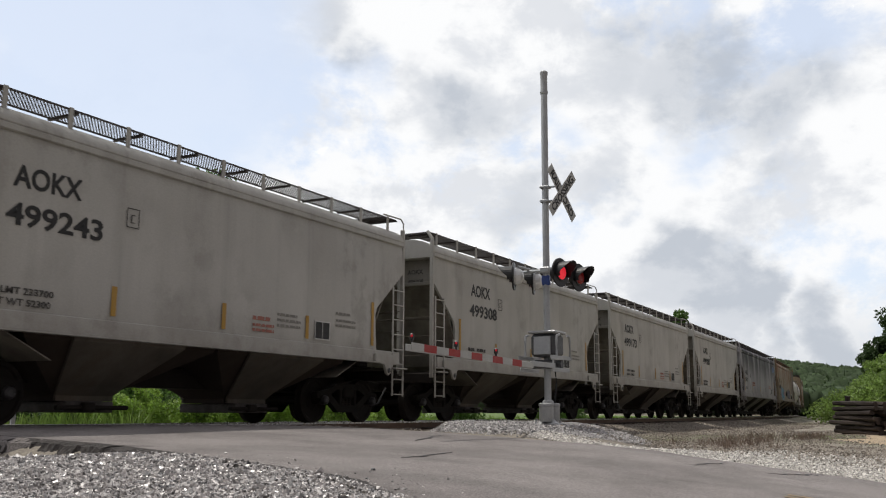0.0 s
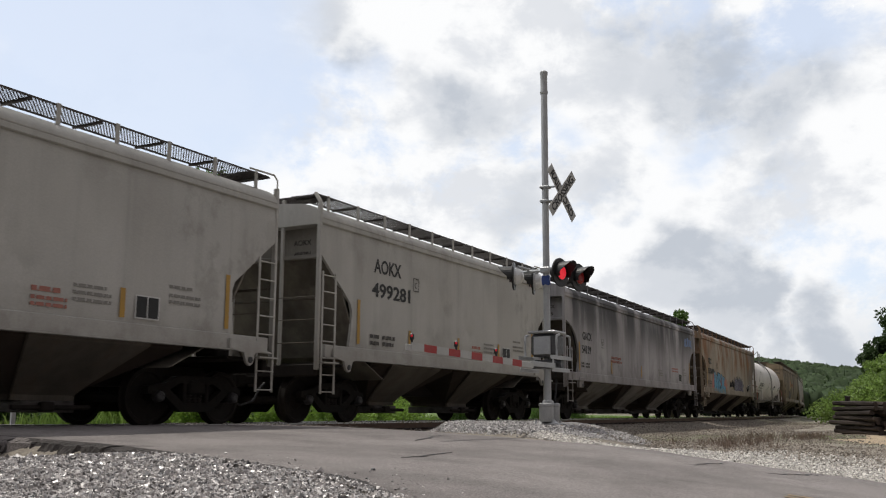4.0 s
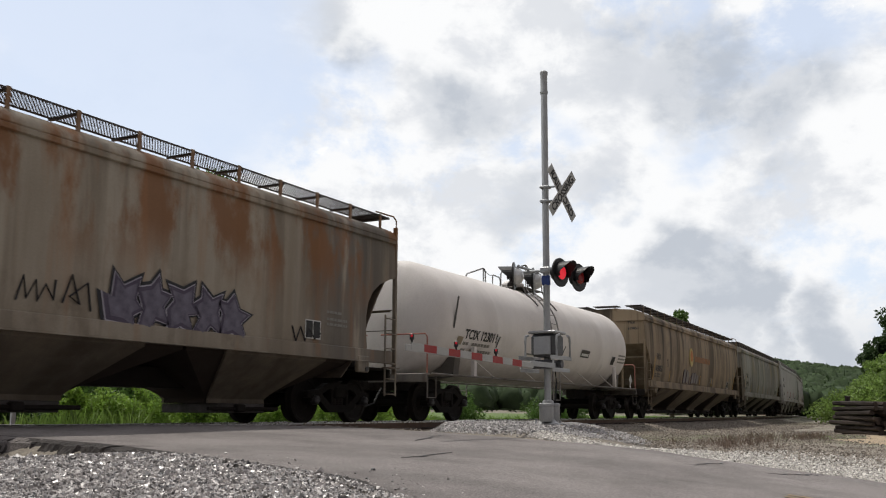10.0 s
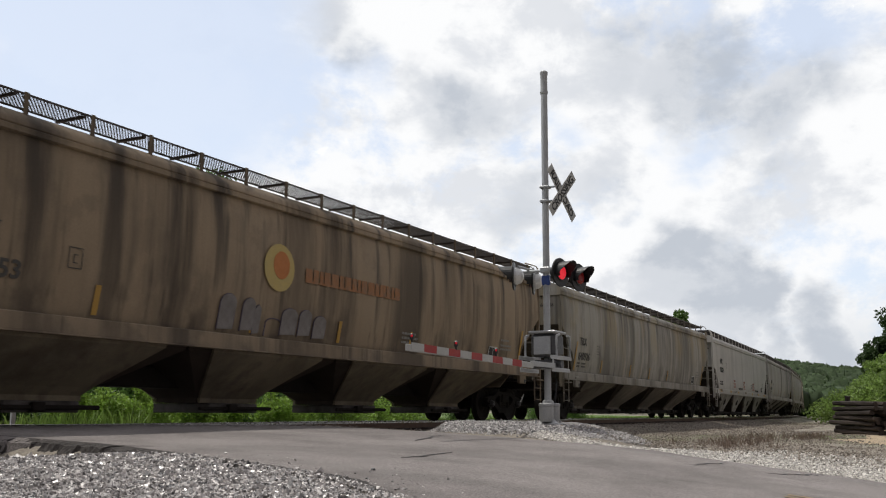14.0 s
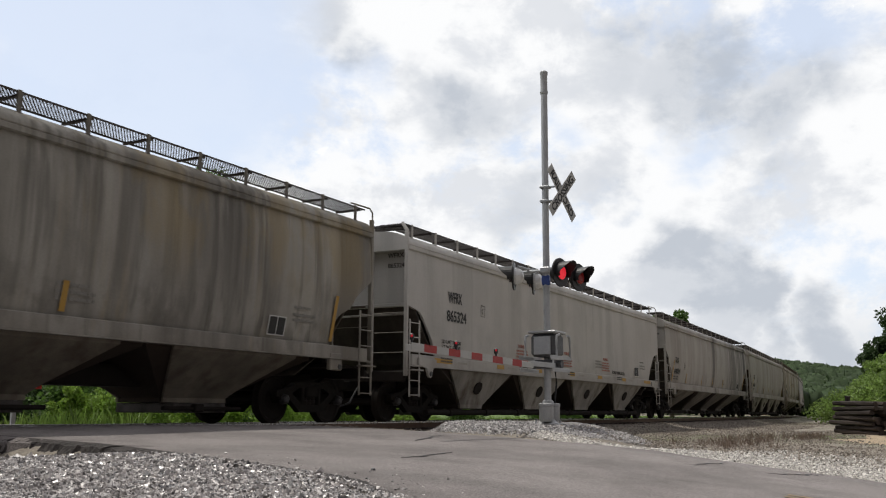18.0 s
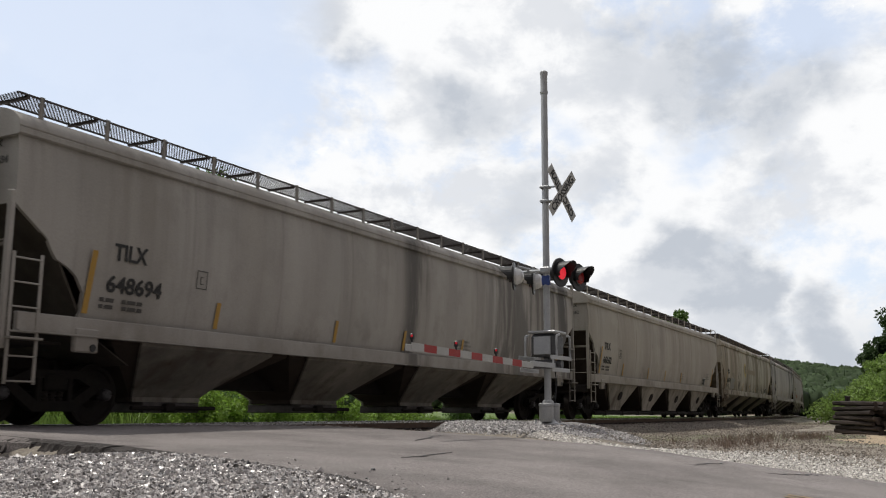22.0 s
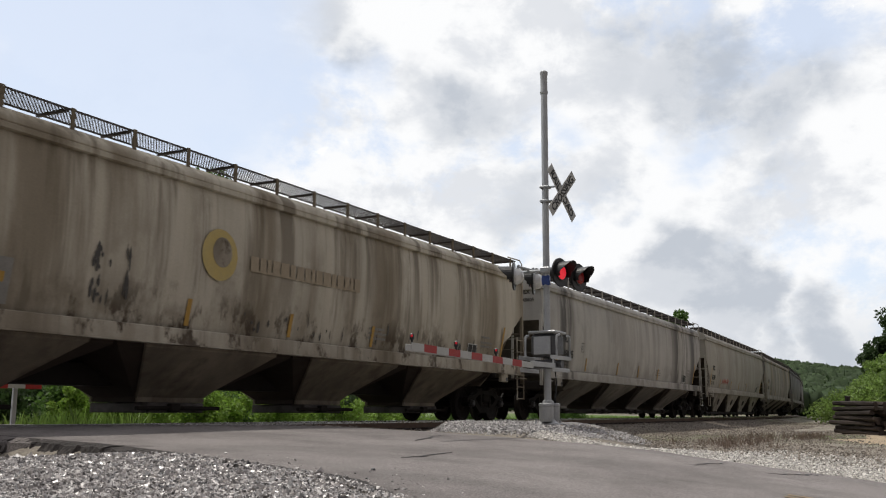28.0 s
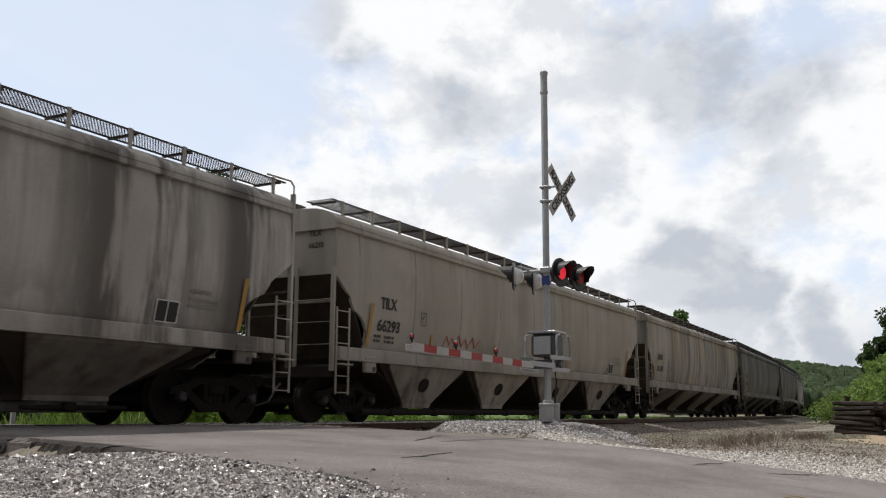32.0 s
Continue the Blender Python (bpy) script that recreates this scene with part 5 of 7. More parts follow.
def train():
    L = 11.75
    for k, number in enumerate(("499243", "499308", "499173", "499281")):
        c = hopper("short pale grey two-bay covered hopper car with black lettering", L, 2, 2.05, "straight", PAINT["white"])
        common_marks(c, L, "AOKX", number, (1.55, 1.9, 1.6, 1.85)[k], 3.22 if k == 2 else 3.18, 2.72 if k == 2 else 2.66, 0.30, 1.13, 1.62, capacity=False, box=3.6, box_z=2.95)
        if k == 0:
            a = -L / 2 + 1.3
            lettering(c, "LD LMT 233700", a, 1.74, 0.09, 1.08, MAT["letter_dark"])
            lettering(c, "LT WT 52300", a + 0.14, 1.59, 0.09, 0.9, MAT["letter_dark"])
        else:
            bars(c, -L / 2 + 1.8, 1.62, [(0, 0.14, 0.4, 0.08), (0.5, 0.14, 0.5, 0.08), (0, 0, 0.4, 0.08), (0.5, 0, 0.45, 0.08)], MAT["letter_dark"])
        yellow_bars(c, L, (3.4, 5.8, 8.15), (1.3, L - 1.3))
        bars(c, -L / 2 + 6.6, 1.62, [(0, 0.0, 0.6, 0.05), (0, 0.09, 0.6, 0.05), (0, 0.2, 0.5, 0.07)], MAT["letter_red"], label="small red stencil")
        end_marks(c, L, "AOKX", number)
        place(c, 8.75 + 13.2 * k, L)
    L = 17.7
    c = hopper("soot-streaked grey three-bay covered hopper car with black lettering", L, 3, 1.75, "round", PAINT["soot"])
    common_marks(c, L, "GACX", "54119", 1.5, 2.62, 2.17, 0.26, 0.92, 0.90, box=3.55, box_z=2.45)
    yellow_bars(c, L, (4.6, 8.4), (1.2, L - 1.3))
    lettering(c, "OPEN HATCH COVERS", -L / 2 + 4.62, 2.13, 0.085, 1.15, MAT["letter_red"])
    lettering(c, "BEFORE UNLOADING CAR", -L / 2 + 4.56, 2.0, 0.085, 1.3, MAT["letter_red"])
    bars(c, -L / 2 + 13.2, 2.0, [(0, 0, 1.1, 0.06), (0, 0.11, 1.1, 0.06)], MAT["letter_red"], label="small red stencil")
    end_marks(c, L, "GACX", "54119")
    glyphs = ([(0, 0.06), (0.06, 0.40), (0.20, 0.52), (0.44, 0.46), (0.38, 0.30), (0.46, 0.08), (0.22, 0.0)], [(0, 0.0), (0.10, 0.26), (0.02, 0.50), (0.30, 0.56), (0.46, 0.40), (0.36, 0.20), (0.44, 0.02), (0.20, 0.08)],
              [(0, 0.10), (0.08, 0.54), (0.28, 0.44), (0.50, 0.52), (0.42, 0.24), (0.52, 0.0), (0.24, 0.10)])
    for k, o in enumerate(glyphs):
        patch("spray_paint", c, [(x, z * 0.8) for x, z in o], MAT["graffiti_sky"], L / 2 - 2.05 + 0.46 * k, 3.22 + 0.03 * (k % 2), label="pale blue spray painted tag")
    place(c, 61.55, L)
    L = 17.4
    c = hopper("rust-stained grey three-bay covered hopper car with blue graffiti", L, 3, 1.55, "round", PAINT["rusty"])
    common_marks(c, L, "TILX", "518699", 1.52, 2.72, 2.22, 0.29, 0.91, 1.60, box=3.85, box_z=2.56)
    yellow_bars(c, L, (6.2,), (1.2,))
    graffiti(c, L)
    place(c, 80.78, L)
    L = 16.72
    c, on_shell = tank_car("off-white tank car with top platform, ladder and black lettering", L)
    a = -L / 2
    lettering(c, "TCIX 123011", 0, 0, 0.25, 1.9, on=on_shell(a + 2.13, 2.09))
    for dz, rows in ((0.0, ((0.0, 0.34), (0.5, 1.1))), (-0.16, ((0.0, 0.3), (0.5, 1.3)))):
        s = Shape()
        for x0, w in rows:
            n = int(w / 0.16)
            for i in range(n):
                s.prism(rect(w / n * 0.8, 0.08, x0 + i * w / n, 0), 0.002)
        ob = tagged(part("lettering", s, MAT["faint"], c, "small unreadable stencil"), kind="stuff")
        ob.matrix_local = on_shell(a + 2.13, 1.93 + dz)
    for x, z, w, h, mat in ((1.75, 1.92, 0.30, 0.22, "tan_ink"), (10.7, 2.05, 0.8, 0.26, "letter_dark"), (13.9, 1.95, 0.36, 0.30, "letter"), (14.62, 2.28, 0.8, 0.06, "faint"), (14.62, 2.16, 0.8, 0.06, "faint"), (14.62, 2.04, 0.8, 0.06, "faint"),
                            (4.1, 1.95, 0.07, 0.34, "letter_dark"), (7.2, 2.0, 0.07, 0.5, "letter_dark"), (9.0, 1.9, 0.07, 0.45, "letter_dark"), (1.4, 2.3, 0.09, 0.8, "letter_dark"), (6.2, 1.9, 0.8, 0.05, "faint")):
        ob = part("document_panel" if w > 0.2 else "reflector_stripe", Shape().prism(rect(w, h), 0.002), MAT[mat], c)
        ob.matrix_local = on_shell(a + x, z)
    ob = part("document_panel", Shape().prism(rect(0.66, 0.16), 0.002), MAT["letter_white"], c)
    ob.matrix_local = on_shell(a + 10.77, 2.10, 0.010)
    ob = part("placard", Shape().prism([(0, -0.19), (0.19, 0), (0, 0.19), (-0.19, 0)], 0.006), MAT["white_sheet"], c, "white diamond placard")
    ob.matrix_local = Matrix.Translation((L / 2 - 0.75, -1.5, 1.45)) @ pose(0, 0, 0, 90)
    part("placard_holder", Shape().box((L / 2 - 0.75, -1.485, 1.30), (0.1, 0.015, 0.4), 0.003), PAINT["tank"], c)
    place(c, 99.75, L)
    # long four-bay cars
    rows = [
        ("tan", "wavy", 117.54, 20.56, "TILX", "639853", "dirt-streaked tan four-bay covered hopper car with faded orange emblem", False),
        ("mottled", "wavy", 139.9, 20.96, "TILX", "640926", "mottled grey four-bay covered hopper car with ochre stains", False),
        ("clean", "scoop", 162.41, 20.56, "WFRX", "865324", "clean light grey four-bay covered hopper car with yellow sill stripes", True),
        ("plain", "wavy", 184.36, 20.84, "TILX", "648694", "streaked grey four-bay covered hopper car with black lettering", False),
        ("olive", "wavy", 206.66, 20.94, "TILX", "66662", "warm grey four-bay covered hopper car with oval bay ports", True),
        ("worn", "wavy", 229.1, 20.95, "TILX", "636501", "stained cream four-bay covered hopper car with faded gold emblem", False),
        ("plain_b", "wavy", 251.5, 20.76, "TILX", "648605", "streaked grey four-bay covered hopper car with black lettering", False),
        ("olive", "wavy", 273.71, 20.5, "TILX", "66293", "warm grey four-bay covered hopper car with pink spray scrawl", True),
        ("mottled", "wavy", 295.6, 20.5, "", "", "dirty mottled grey four-bay covered hopper car", False),
        ("dark", "wavy", 317.6, 20.6, "", "", "dark grimy four-bay covered hopper car", False),
        ("dark", "wavy", 339.7, 20.6, "", "", "dark grimy four-bay covered hopper car", False),
        ("soot", "wavy", 361.8, 20.6, "", "", "sooty grey four-bay covered hopper car", False),
        ("dark", "wavy", 383.9, 20.6, "", "", "dark grimy four-bay covered hopper car", False),
    ]
    for k, (paint, cut, left, L, mark, number, label, oval) in enumerate(rows):
        c = hopper(label, L, 4, 1.9, cut, PAINT[paint], oval)
        a = -L / 2
        if mark == "WFRX":
            common_marks(c, L, "WFRX", number, 1.86, 2.88, 2.42, 0.27, 0.74, 1.05, capacity=False, box=3.75, box_z=2.68)
            lettering(c, "LD LMT 218000", a + 1.6, 1.86, 0.09, 1.0, MAT["letter_dark"])
            lettering(c, "LT WT 68000", a + 1.6, 1.73, 0.09, 0.96, MAT["letter_dark"])
            lettering(c, "DO NOT HAMMER ON CAR", a + 7.88, 1.60, 0.11, 1.42, MAT["letter_dark"])
            lettering(c, "DO NOT HAMMER ON CAR", a + 14.55, 1.60, 0.11, 1.42, MAT["letter_dark"])
            for x in (6.05, 9.65, 13.42):
                lettering(c, "WARNING", a + x + 0.12, 2.02, 0.10, 0.55, MAT["letter_red"])
                bars(c, a + x, 1.66, [(0, i * 0.085, 0.82 - 0.06 * (i % 2), 0.045) for i in range(4)], MAT["letter_red"], label="small red stencil")
            for x in (1.5, 6.2, 10.0, 15.0):
                bars(c, a + x, 1.40, [(0, 0.0, 0.6, 0.04), (0, 0.07, 0.6, 0.04)], MAT["letter_dark"], 0.034)
            for x in (1.2, 4.7, 7.4, 10.2, 12.9, 15.6, 18.4):
                w = 0.9 if x in (1.2, 18.4) else 0.45
                ob = part("reflector_stripe", Shape().prism(rect(w, 0.11), 0.003), MAT["yellow"], c, "yellow reflective stripe")
                ob.matrix_local = Matrix.Translation((a + x, -1.634, 1.37)) @ pose(0, 0, 0, 90)
            for x in (2.4, 5.4, 8.2, 11, 13.6, 16.4):
                ob = part("reflector_stripe", Shape().prism(rect(0.5, 0.05), 0.003), PAINT["white"], c, "pale sill patch")
                ob.matrix_local = Matrix.Translation((a + x, -1.634, 1.39)) @ pose(0, 0, 0, 90)
        elif mark:
            common_marks(c, L, mark, number, 1.66, 2.43, 1.95, 0.25, 0.66, 0.18 * len(number) + 0.02, MAT["letter_dark"] if paint in ("tan", "mottled") else None)
            yellow_bars(c, L, (4.05, 7.55, 10.25, 13.1), (1.3, L - 1.35))
        else:
            stencil_box(c, a + 3.5, 2.2, 0.25, MAT["letter_dark"])
            bars(c, a + 1.66, 1.95, [(0.08, 0.48, 0.66, 0.22), (0, 0, 1.0, 0.22)], MAT["letter_dark"])
            yellow_bars(c, L, (4.05, 7.55), (1.3,))
        if mark:
            end_marks(c, L, mark, number, y=-1.42, z=3.78, depth=0.036 if cut == "wavy" else 0.274)
        ink = {0: ("orange", "gold"), 5: ("tan_ink", "gold")}.get(k)
        if ink:
            ring = [(0.44 * math.cos(t), 0.44 * math.sin(t)) for t in np.linspace(0, math.tau, 29)[:-1]]
            patch("emblem", c, ring, MAT[ink[1]], a + 8.2, 2.83, label="faded gold round emblem")
            ring = [(0.05 + 0.24 * math.cos(t), 0.05 + 0.26 * math.sin(t)) for t in np.linspace(0, math.tau, 21)[:-1]]
            patch("emblem", c, ring, MAT[ink[0]] if k == 0 else PAINT["worn"], a + 8.2, 2.83, 0.010)
            ob = part("emblem_lettering", Shape().prism(comb(3.5, 0.27, 0, 0, (0.8, 0.6, 0.4, 0.75, 0.9, 0.55), 0.16), 0.002), MAT["orange_faint"] if k == 0 else MAT["tan_ink"], c, "faded emblem lettering band")
            ob.matrix_local = flat_on_side(a + 9.0, 2.66)
        if k == 0:
            for x, z, w, h in ((6.72, 1.60, 0.36, 0.62), (7.30, 1.62, 0.30, 0.58), (7.62, 1.58, 0.16, 0.52), (7.98, 1.58, 0.40, 0.32), (8.42, 1.62, 0.42, 0.50), (8.95, 1.64, 0.34, 0.50), (9.42, 1.62, 0.36, 0.44)):
                arch = [(w / 2 - w * 0.56 * math.cos(t), h * (0.72 + 0.28 * math.sin(t))) for t in np.linspace(0, math.pi, 11)]
                fill = [(-0.05 * w, 0.0), *arch, (w * 1.02, 0.02)]
                if x != 7.98:
                    patch("spray_paint", c, fill, SPRAY_GREY, a + x, z, 0.012, "pale grey spray fill")
                edge = Shape()
                edge.pipe([(px, pz, 0.0) for px, pz in ((-0.06 * w, -0.02), *arch, (w * 1.05, 0.05))], 0.011, 5)
                ob = part("spray_paint", edge, MAT["graffiti_violet"], c, "grey violet spray outline")
                ob.matrix_local = flat_on_side(a + x, z, 0.004)
        if k == 5:
            patch("paint_patch", c, rect(1.35, 0.62), MAT["faint"], a + 2.9, 1.60, label="grey painted-over patch")
            rng = random.Random(8)
            for i in range(60):
                x = a + rng.choice((5.5, 5.62, 5.75, 6.15)) + rng.uniform(0, 0.14) if i < 34 else a + rng.uniform(8.5, 19.0)
                z = 1.75 + rng.uniform(0, 0.75) if i < 34 else 1.55 + rng.uniform(0, 0.35)
                hgt, wid = rng.uniform(0.06, 0.30), rng.uniform(0.012, 0.045)
                ob = part("scuff", Shape().prism([(0, 0), (wid, 0.02), (wid * 1.2, hgt * 0.5), (wid * 0.5, hgt), (-wid * 0.4, hgt * 0.6)], 0.002), MAT["letter_dark"], c, "dark scuffed paint")
                ob.matrix_local = flat_on_side(x, z)
        if k == 7:
            pts = [(0, 0), (0.15, 0.25), (0.3, 0.05), (0.45, 0.22), (0.6, 0.0), (0.8, 0.3), (0.95, 0.05), (1.15, 0.24), (1.3, 0.02), (1.55, 0.3), (1.7, 0.05), (2.0, 0.25)]
            s = Shape().pipe([(x, z, 0) for x, z in pts], 0.022, 5)
            ob = part("spray_paint", s, MAT["graffiti_red"], c, "pink spray scrawl")
            ob.matrix_local = flat_on_side(a + 4.7, 1.80, 0.0)
        place(c, left, L)


def graffiti(c, L):
    """Blue angular blocks edged in black over a pink cloud, and a smaller violet piece."""
    a = -L / 2
    cloud = [(0, 0.05), (0.15, 0.45), (0.42, 0.62), (0.55, 0.9), (0.8, 0.72), (1.6, 0.8), (2.5, 0.78), (3.3, 0.66), (3.85, 0.62), (4.3, 0.70), (4.25, 0.45), (4.55, 0.40), (4.3, 0.22), (4.75, 0.02), (2.4, -0.05)]
    patch("spray_paint", c, cloud, MAT["graffiti_red"], a + 2.35, 1.40, 0.012, "faded pink spray paint")
    blocks = [
        [(0.0, 0.02), (0.12, 0.92), (0.40, 1.02), (0.62, 0.45), (0.70, 0.88), (1.0, 0.80), (1.08, -0.02), (0.74, -0.02), (0.45, 0.30), (0.40, 0.02)],
        [(1.16, -0.03), (1.12, 0.98), (1.75, 0.92), (1.92, 0.70), (1.72, 0.52), (2.05, 0.26), (2.10, -0.06)],
        [(2.16, -0.06), (2.12, 0.96), (2.40, 0.84), (2.52, 0.50), (2.72, 0.84), (3.05, 0.74), (2.80, 0.36), (3.25, 0.30), (3.30, -0.12), (2.90, -0.06), (2.55, 0.22), (2.50, -0.08)],
    ]
    for o in blocks:
        cx, cy = sum(p[0] for p in o) / len(o), sum(p[1] for p in o) / len(o)
        big = [(cx + (x - cx) * 1.12 + 0.05, cy + (y - cy) * 1.10) for x, y in o]
        patch("spray_paint", c, big, MAT["graffiti_black"], a + 2.92, 1.36, 0.018, "black spray outline")
        patch("spray_paint", c, o, MAT["graffiti_blue"], a + 2.92, 1.36, 0.024, "blue spray painted block")
    for o in ([(1.42, 0.58), (1.62, 0.72), (1.64, 0.50)], [(1.46, 0.18), (1.60, 0.34), (1.78, 0.22), (1.62, 0.12)]):
        patch("spray_paint", c, o, MAT["graffiti_black"], a + 2.92, 1.36, 0.030, "black spray outline")
    shards = ([(0.0, 0.10), (-0.10, 0.50), (0.08, 0.44), (0.12, 0.80), (0.30, 0.62), (0.62, 0.78), (0.54, 0.44), (0.70, 0.30), (0.50, 0.20), (0.56, -0.04), (0.30, 0.08)],
              [(0.0, -0.02), (0.10, 0.30), (-0.04, 0.60), (0.24, 0.66), (0.40, 0.84), (0.46, 0.60), (0.68, 0.56), (0.52, 0.36), (0.66, 0.10), (0.36, 0.16), (0.24, -0.06)],
              [(0.04, 0.0), (0.0, 0.36), (0.14, 0.50), (0.02, 0.74), (0.34, 0.68), (0.58, 0.80), (0.56, 0.52), (0.72, 0.34), (0.48, 0.30), (0.60, 0.02), (0.30, 0.12)],
              [(0.0, 0.06), (0.14, 0.26), (-0.02, 0.48), (0.16, 0.58), (0.18, 0.78), (0.42, 0.60), (0.66, 0.70), (0.58, 0.40), (0.68, 0.0), (0.40, 0.16), (0.20, -0.06)],
              [(0.0, 0.0), (0.08, 0.40), (-0.06, 0.62), (0.20, 0.60), (0.36, 0.76), (0.50, 0.50), (0.78, 0.44), (0.56, 0.28), (0.74, -0.06), (0.34, 0.10)])
    for k, o in enumerate(shards):
        cx, cy = sum(p[0] for p in o) / len(o), sum(p[1] for p in o) / len(o)
        at = a + 9.28 + 0.60 * k
        for grow, mat, lift, label in ((1.26, "graffiti_black", 0.012, "black spray outline"), (1.08, "graffiti_edge", 0.016, "pale spray edge"), (1.02, "graffiti_violet", 0.020, "violet spray outline"), (0.80, "graffiti_lilac", 0.024, "lilac grey spray fill")):
            patch("spray_paint", c, [(cx + (x - cx) * grow, cy + (y - cy) * grow) for x, y in o], MAT[mat], at, 1.44 + 0.02 * (k % 2), lift, label)
    for x, z, pts in ((7.75, 1.66, [(0, 0), (0.10, 0.34), (0.16, 0.04), (0.30, 0.30), (0.34, 0.02), (0.46, 0.26), (0.60, 0.06), (0.62, 0.34)]), (8.5, 1.60, [(0, 0.1), (0.14, 0.5), (0.3, 0.1), (0.12, 0.2), (0.42, 0.42), (0.5, 0.02)]),
                      (13.7, 1.50, [(0, 0.3), (0.12, 0.02), (0.26, 0.3), (0.40, 0.05), (0.52, 0.28), (0.7, 0.1), (0.9, 0.22)])):
        ob = part("spray_paint", Shape().pipe([(px, pz, 0.0) for px, pz in pts], 0.016, 5), MAT["graffiti_black"], c, "black spray scrawl")
        ob.matrix_local = flat_on_side(a + x, z, 0.006)


train()


# ---------------------------------------------------------------- the crossing signal


def crossing_signal():
    mx, my, z0 = 17.0, 6.88, -0.05
    sig = thing("crossing_signal", "galvanised level crossing signal mast with crossbuck, red lamps and lowered gate", "signal", at=Matrix.Translation((mx, my, z0)) @ pose(0, 0, 0, 0, 0.12, 0))
    S = lambda z: z - z0
    part("foundation", Shape().box((0, 0, -0.05), (0.95, 0.85, 0.12), 0.02), MAT["concrete"], sig, "low concrete footing")
    base = Shape().box((0, 0, S(0.015)), (0.56, 0.44, 0.035), 0.01).lathe([(0.20, S(0.03)), (0.15, S(0.07)), (0.105, S(0.12)), (0.105, S(0.44)), (0.09, S(0.46))], None, 18)
    part("mast_base", base, MAT["box_grey"], sig, smooth=True)
    for sx in (-0.185, 0.185):
        can = Shape().lathe([(0.02, S(0.06)), (0.115, S(0.06)), (0.125, S(0.09)), (0.125, S(0.34)), (0.135, S(0.35)), (0.135, S(0.385)), (0.11, S(0.405)), (0.02, S(0.41))], Matrix.Translation((sx, -0.03, 0)), 18)
        part("junction_box", can, MAT["box_grey"], sig, "round cast junction box", smooth=True)
    for sx in (-0.22, 0.22):
        for sy in (-0.16, 0.16):
            part("anchor_bolt", Shape().rod((sx, sy, S(0.03)), (sx, sy, S(0.09)), 0.016, 8), MAT["steel"], sig)
    part("conduit_cap", Shape().lathe([(0.05, S(0.38)), (0.05, S(0.44)), (0.03, S(0.47))], Matrix.Translation((-0.16, -0.1, 0)), 12), MAT["steel"], sig)
    part("mast", Shape().rod((0, 0, S(0.0)), (0, 0, S(6.55)), 0.066, 20), MAT["steel"], sig, smooth=True)
    part("mast_cap", Shape().lathe([(0.075, S(6.52)), (0.082, S(6.56)), (0.070, S(6.60)), (0.070, S(6.90)), (0.080, S(6.94)), (0.080, S(6.98)), (0.06, S(7.0))], None, 18), MAT["box_grey"], sig, smooth=True)
    turn = 5.0
    n = Vector((-math.sin(radians(turn)), -math.cos(radians(turn)), 0))
    d = Vector((-math.cos(radians(turn)), math.sin(radians(turn)), 0))
    face = Matrix.Rotation(radians(-turn), 4, "Z")       # local -y looks along n, local -x along d
    # crossbuck: two blades with lettering
    zc = S(4.45)
    cb = 10.0
    faceb = Matrix.Rotation(radians(-cb), 4, "Z")
    for k, (ang, body) in enumerate(((-45, "RAIL ROAD"), (45, "CROSSING"))):
        m = faceb @ Matrix.Translation((0.06, -0.34 - 0.012 * k, zc)) @ pose(0, 0, 0, 0, -ang, 0)
        blade = part("crossbuck_blade", Shape().box((0, 0, 0), (1.26, 0.008, 0.225), 0.003), MAT["white_sheet"], sig, "white blade with black capitals")
        blade.matrix_local = m
        w = 1.06
        me = text_mesh(body, 0.21, MAT["letter"])
        xs = [v.co.x for v in me.vertices]
        me = text_mesh(body, 0.21, MAT["letter"], round(w / (max(xs) - min(xs)), 3))
        ob = new("lettering", me)
        ob.parent = blade
        ob.matrix_local = Matrix.Translation((-w / 2, -0.007, -0.075)) @ pose(0, 0, 0, 90)
    for z in (4.32, 4.60):
        part("sign_bracket", Shape().box((0, 0, S(z)), (0.18, 0.18, 0.05), 0.01).rod((0, 0, S(z)), tuple(faceb @ Vector((0.06, -0.33, 0)) + Vector((0, 0, S(z)))), 0.02, 8), MAT["steel"], sig)
    # crossarm and four lamp units
    part("crossarm", Shape().rod(tuple(Vector((0, 0, S(2.95))) - n * 0.55), tuple(Vector((0, 0, S(2.95))) + n * 0.55), 0.03, 10).box((0, 0, S(2.95)), (0.2, 0.2, 0.12), 0.02), MAT["steel"], sig)
    for q, sgn in ((0.50, 1), (-0.50, -1)):
        part("lamp_crossarm", Shape().rod(tuple(n * q * 0.8 + d * 0.42 + Vector((0, 0, S(3.00)))), tuple(n * q * 0.8 - d * 0.42 + Vector((0, 0, S(3.00)))), 0.026, 10), MAT["steel"], sig)
        for e in (-0.40, 0.40):
            c = n * q - d * e + Vector((0, 0, S(2.82)))
            yaw = 12 if sgn > 0 else 163
            m = Matrix.Translation(c) @ Matrix.Rotation(radians(-yaw), 4, "Z")
            unit = part("lamp_unit", Shape().lathe([(0.02, -0.02), (0.27, -0.02), (0.275, 0.0), (0.27, 0.012), (0.165, 0.012), (0.16, 0.03), (0.02, 0.03)], pose(0, 0, 0, 90), 32), MAT["black"], sig, "black round background with hood")
            unit.matrix_local = m
            bell = Shape().lathe([(0.17, -0.02), (0.17, -0.06), (0.13, -0.15), (0.06, -0.19), (0.01, -0.20)], pose(0, 0, 0, 90), 24)
            part("lamp_housing", bell, MAT["silver"] if sgn < 0 else MAT["black"], unit, "domed lamp housing")
            hood = Shape()
            rings = []
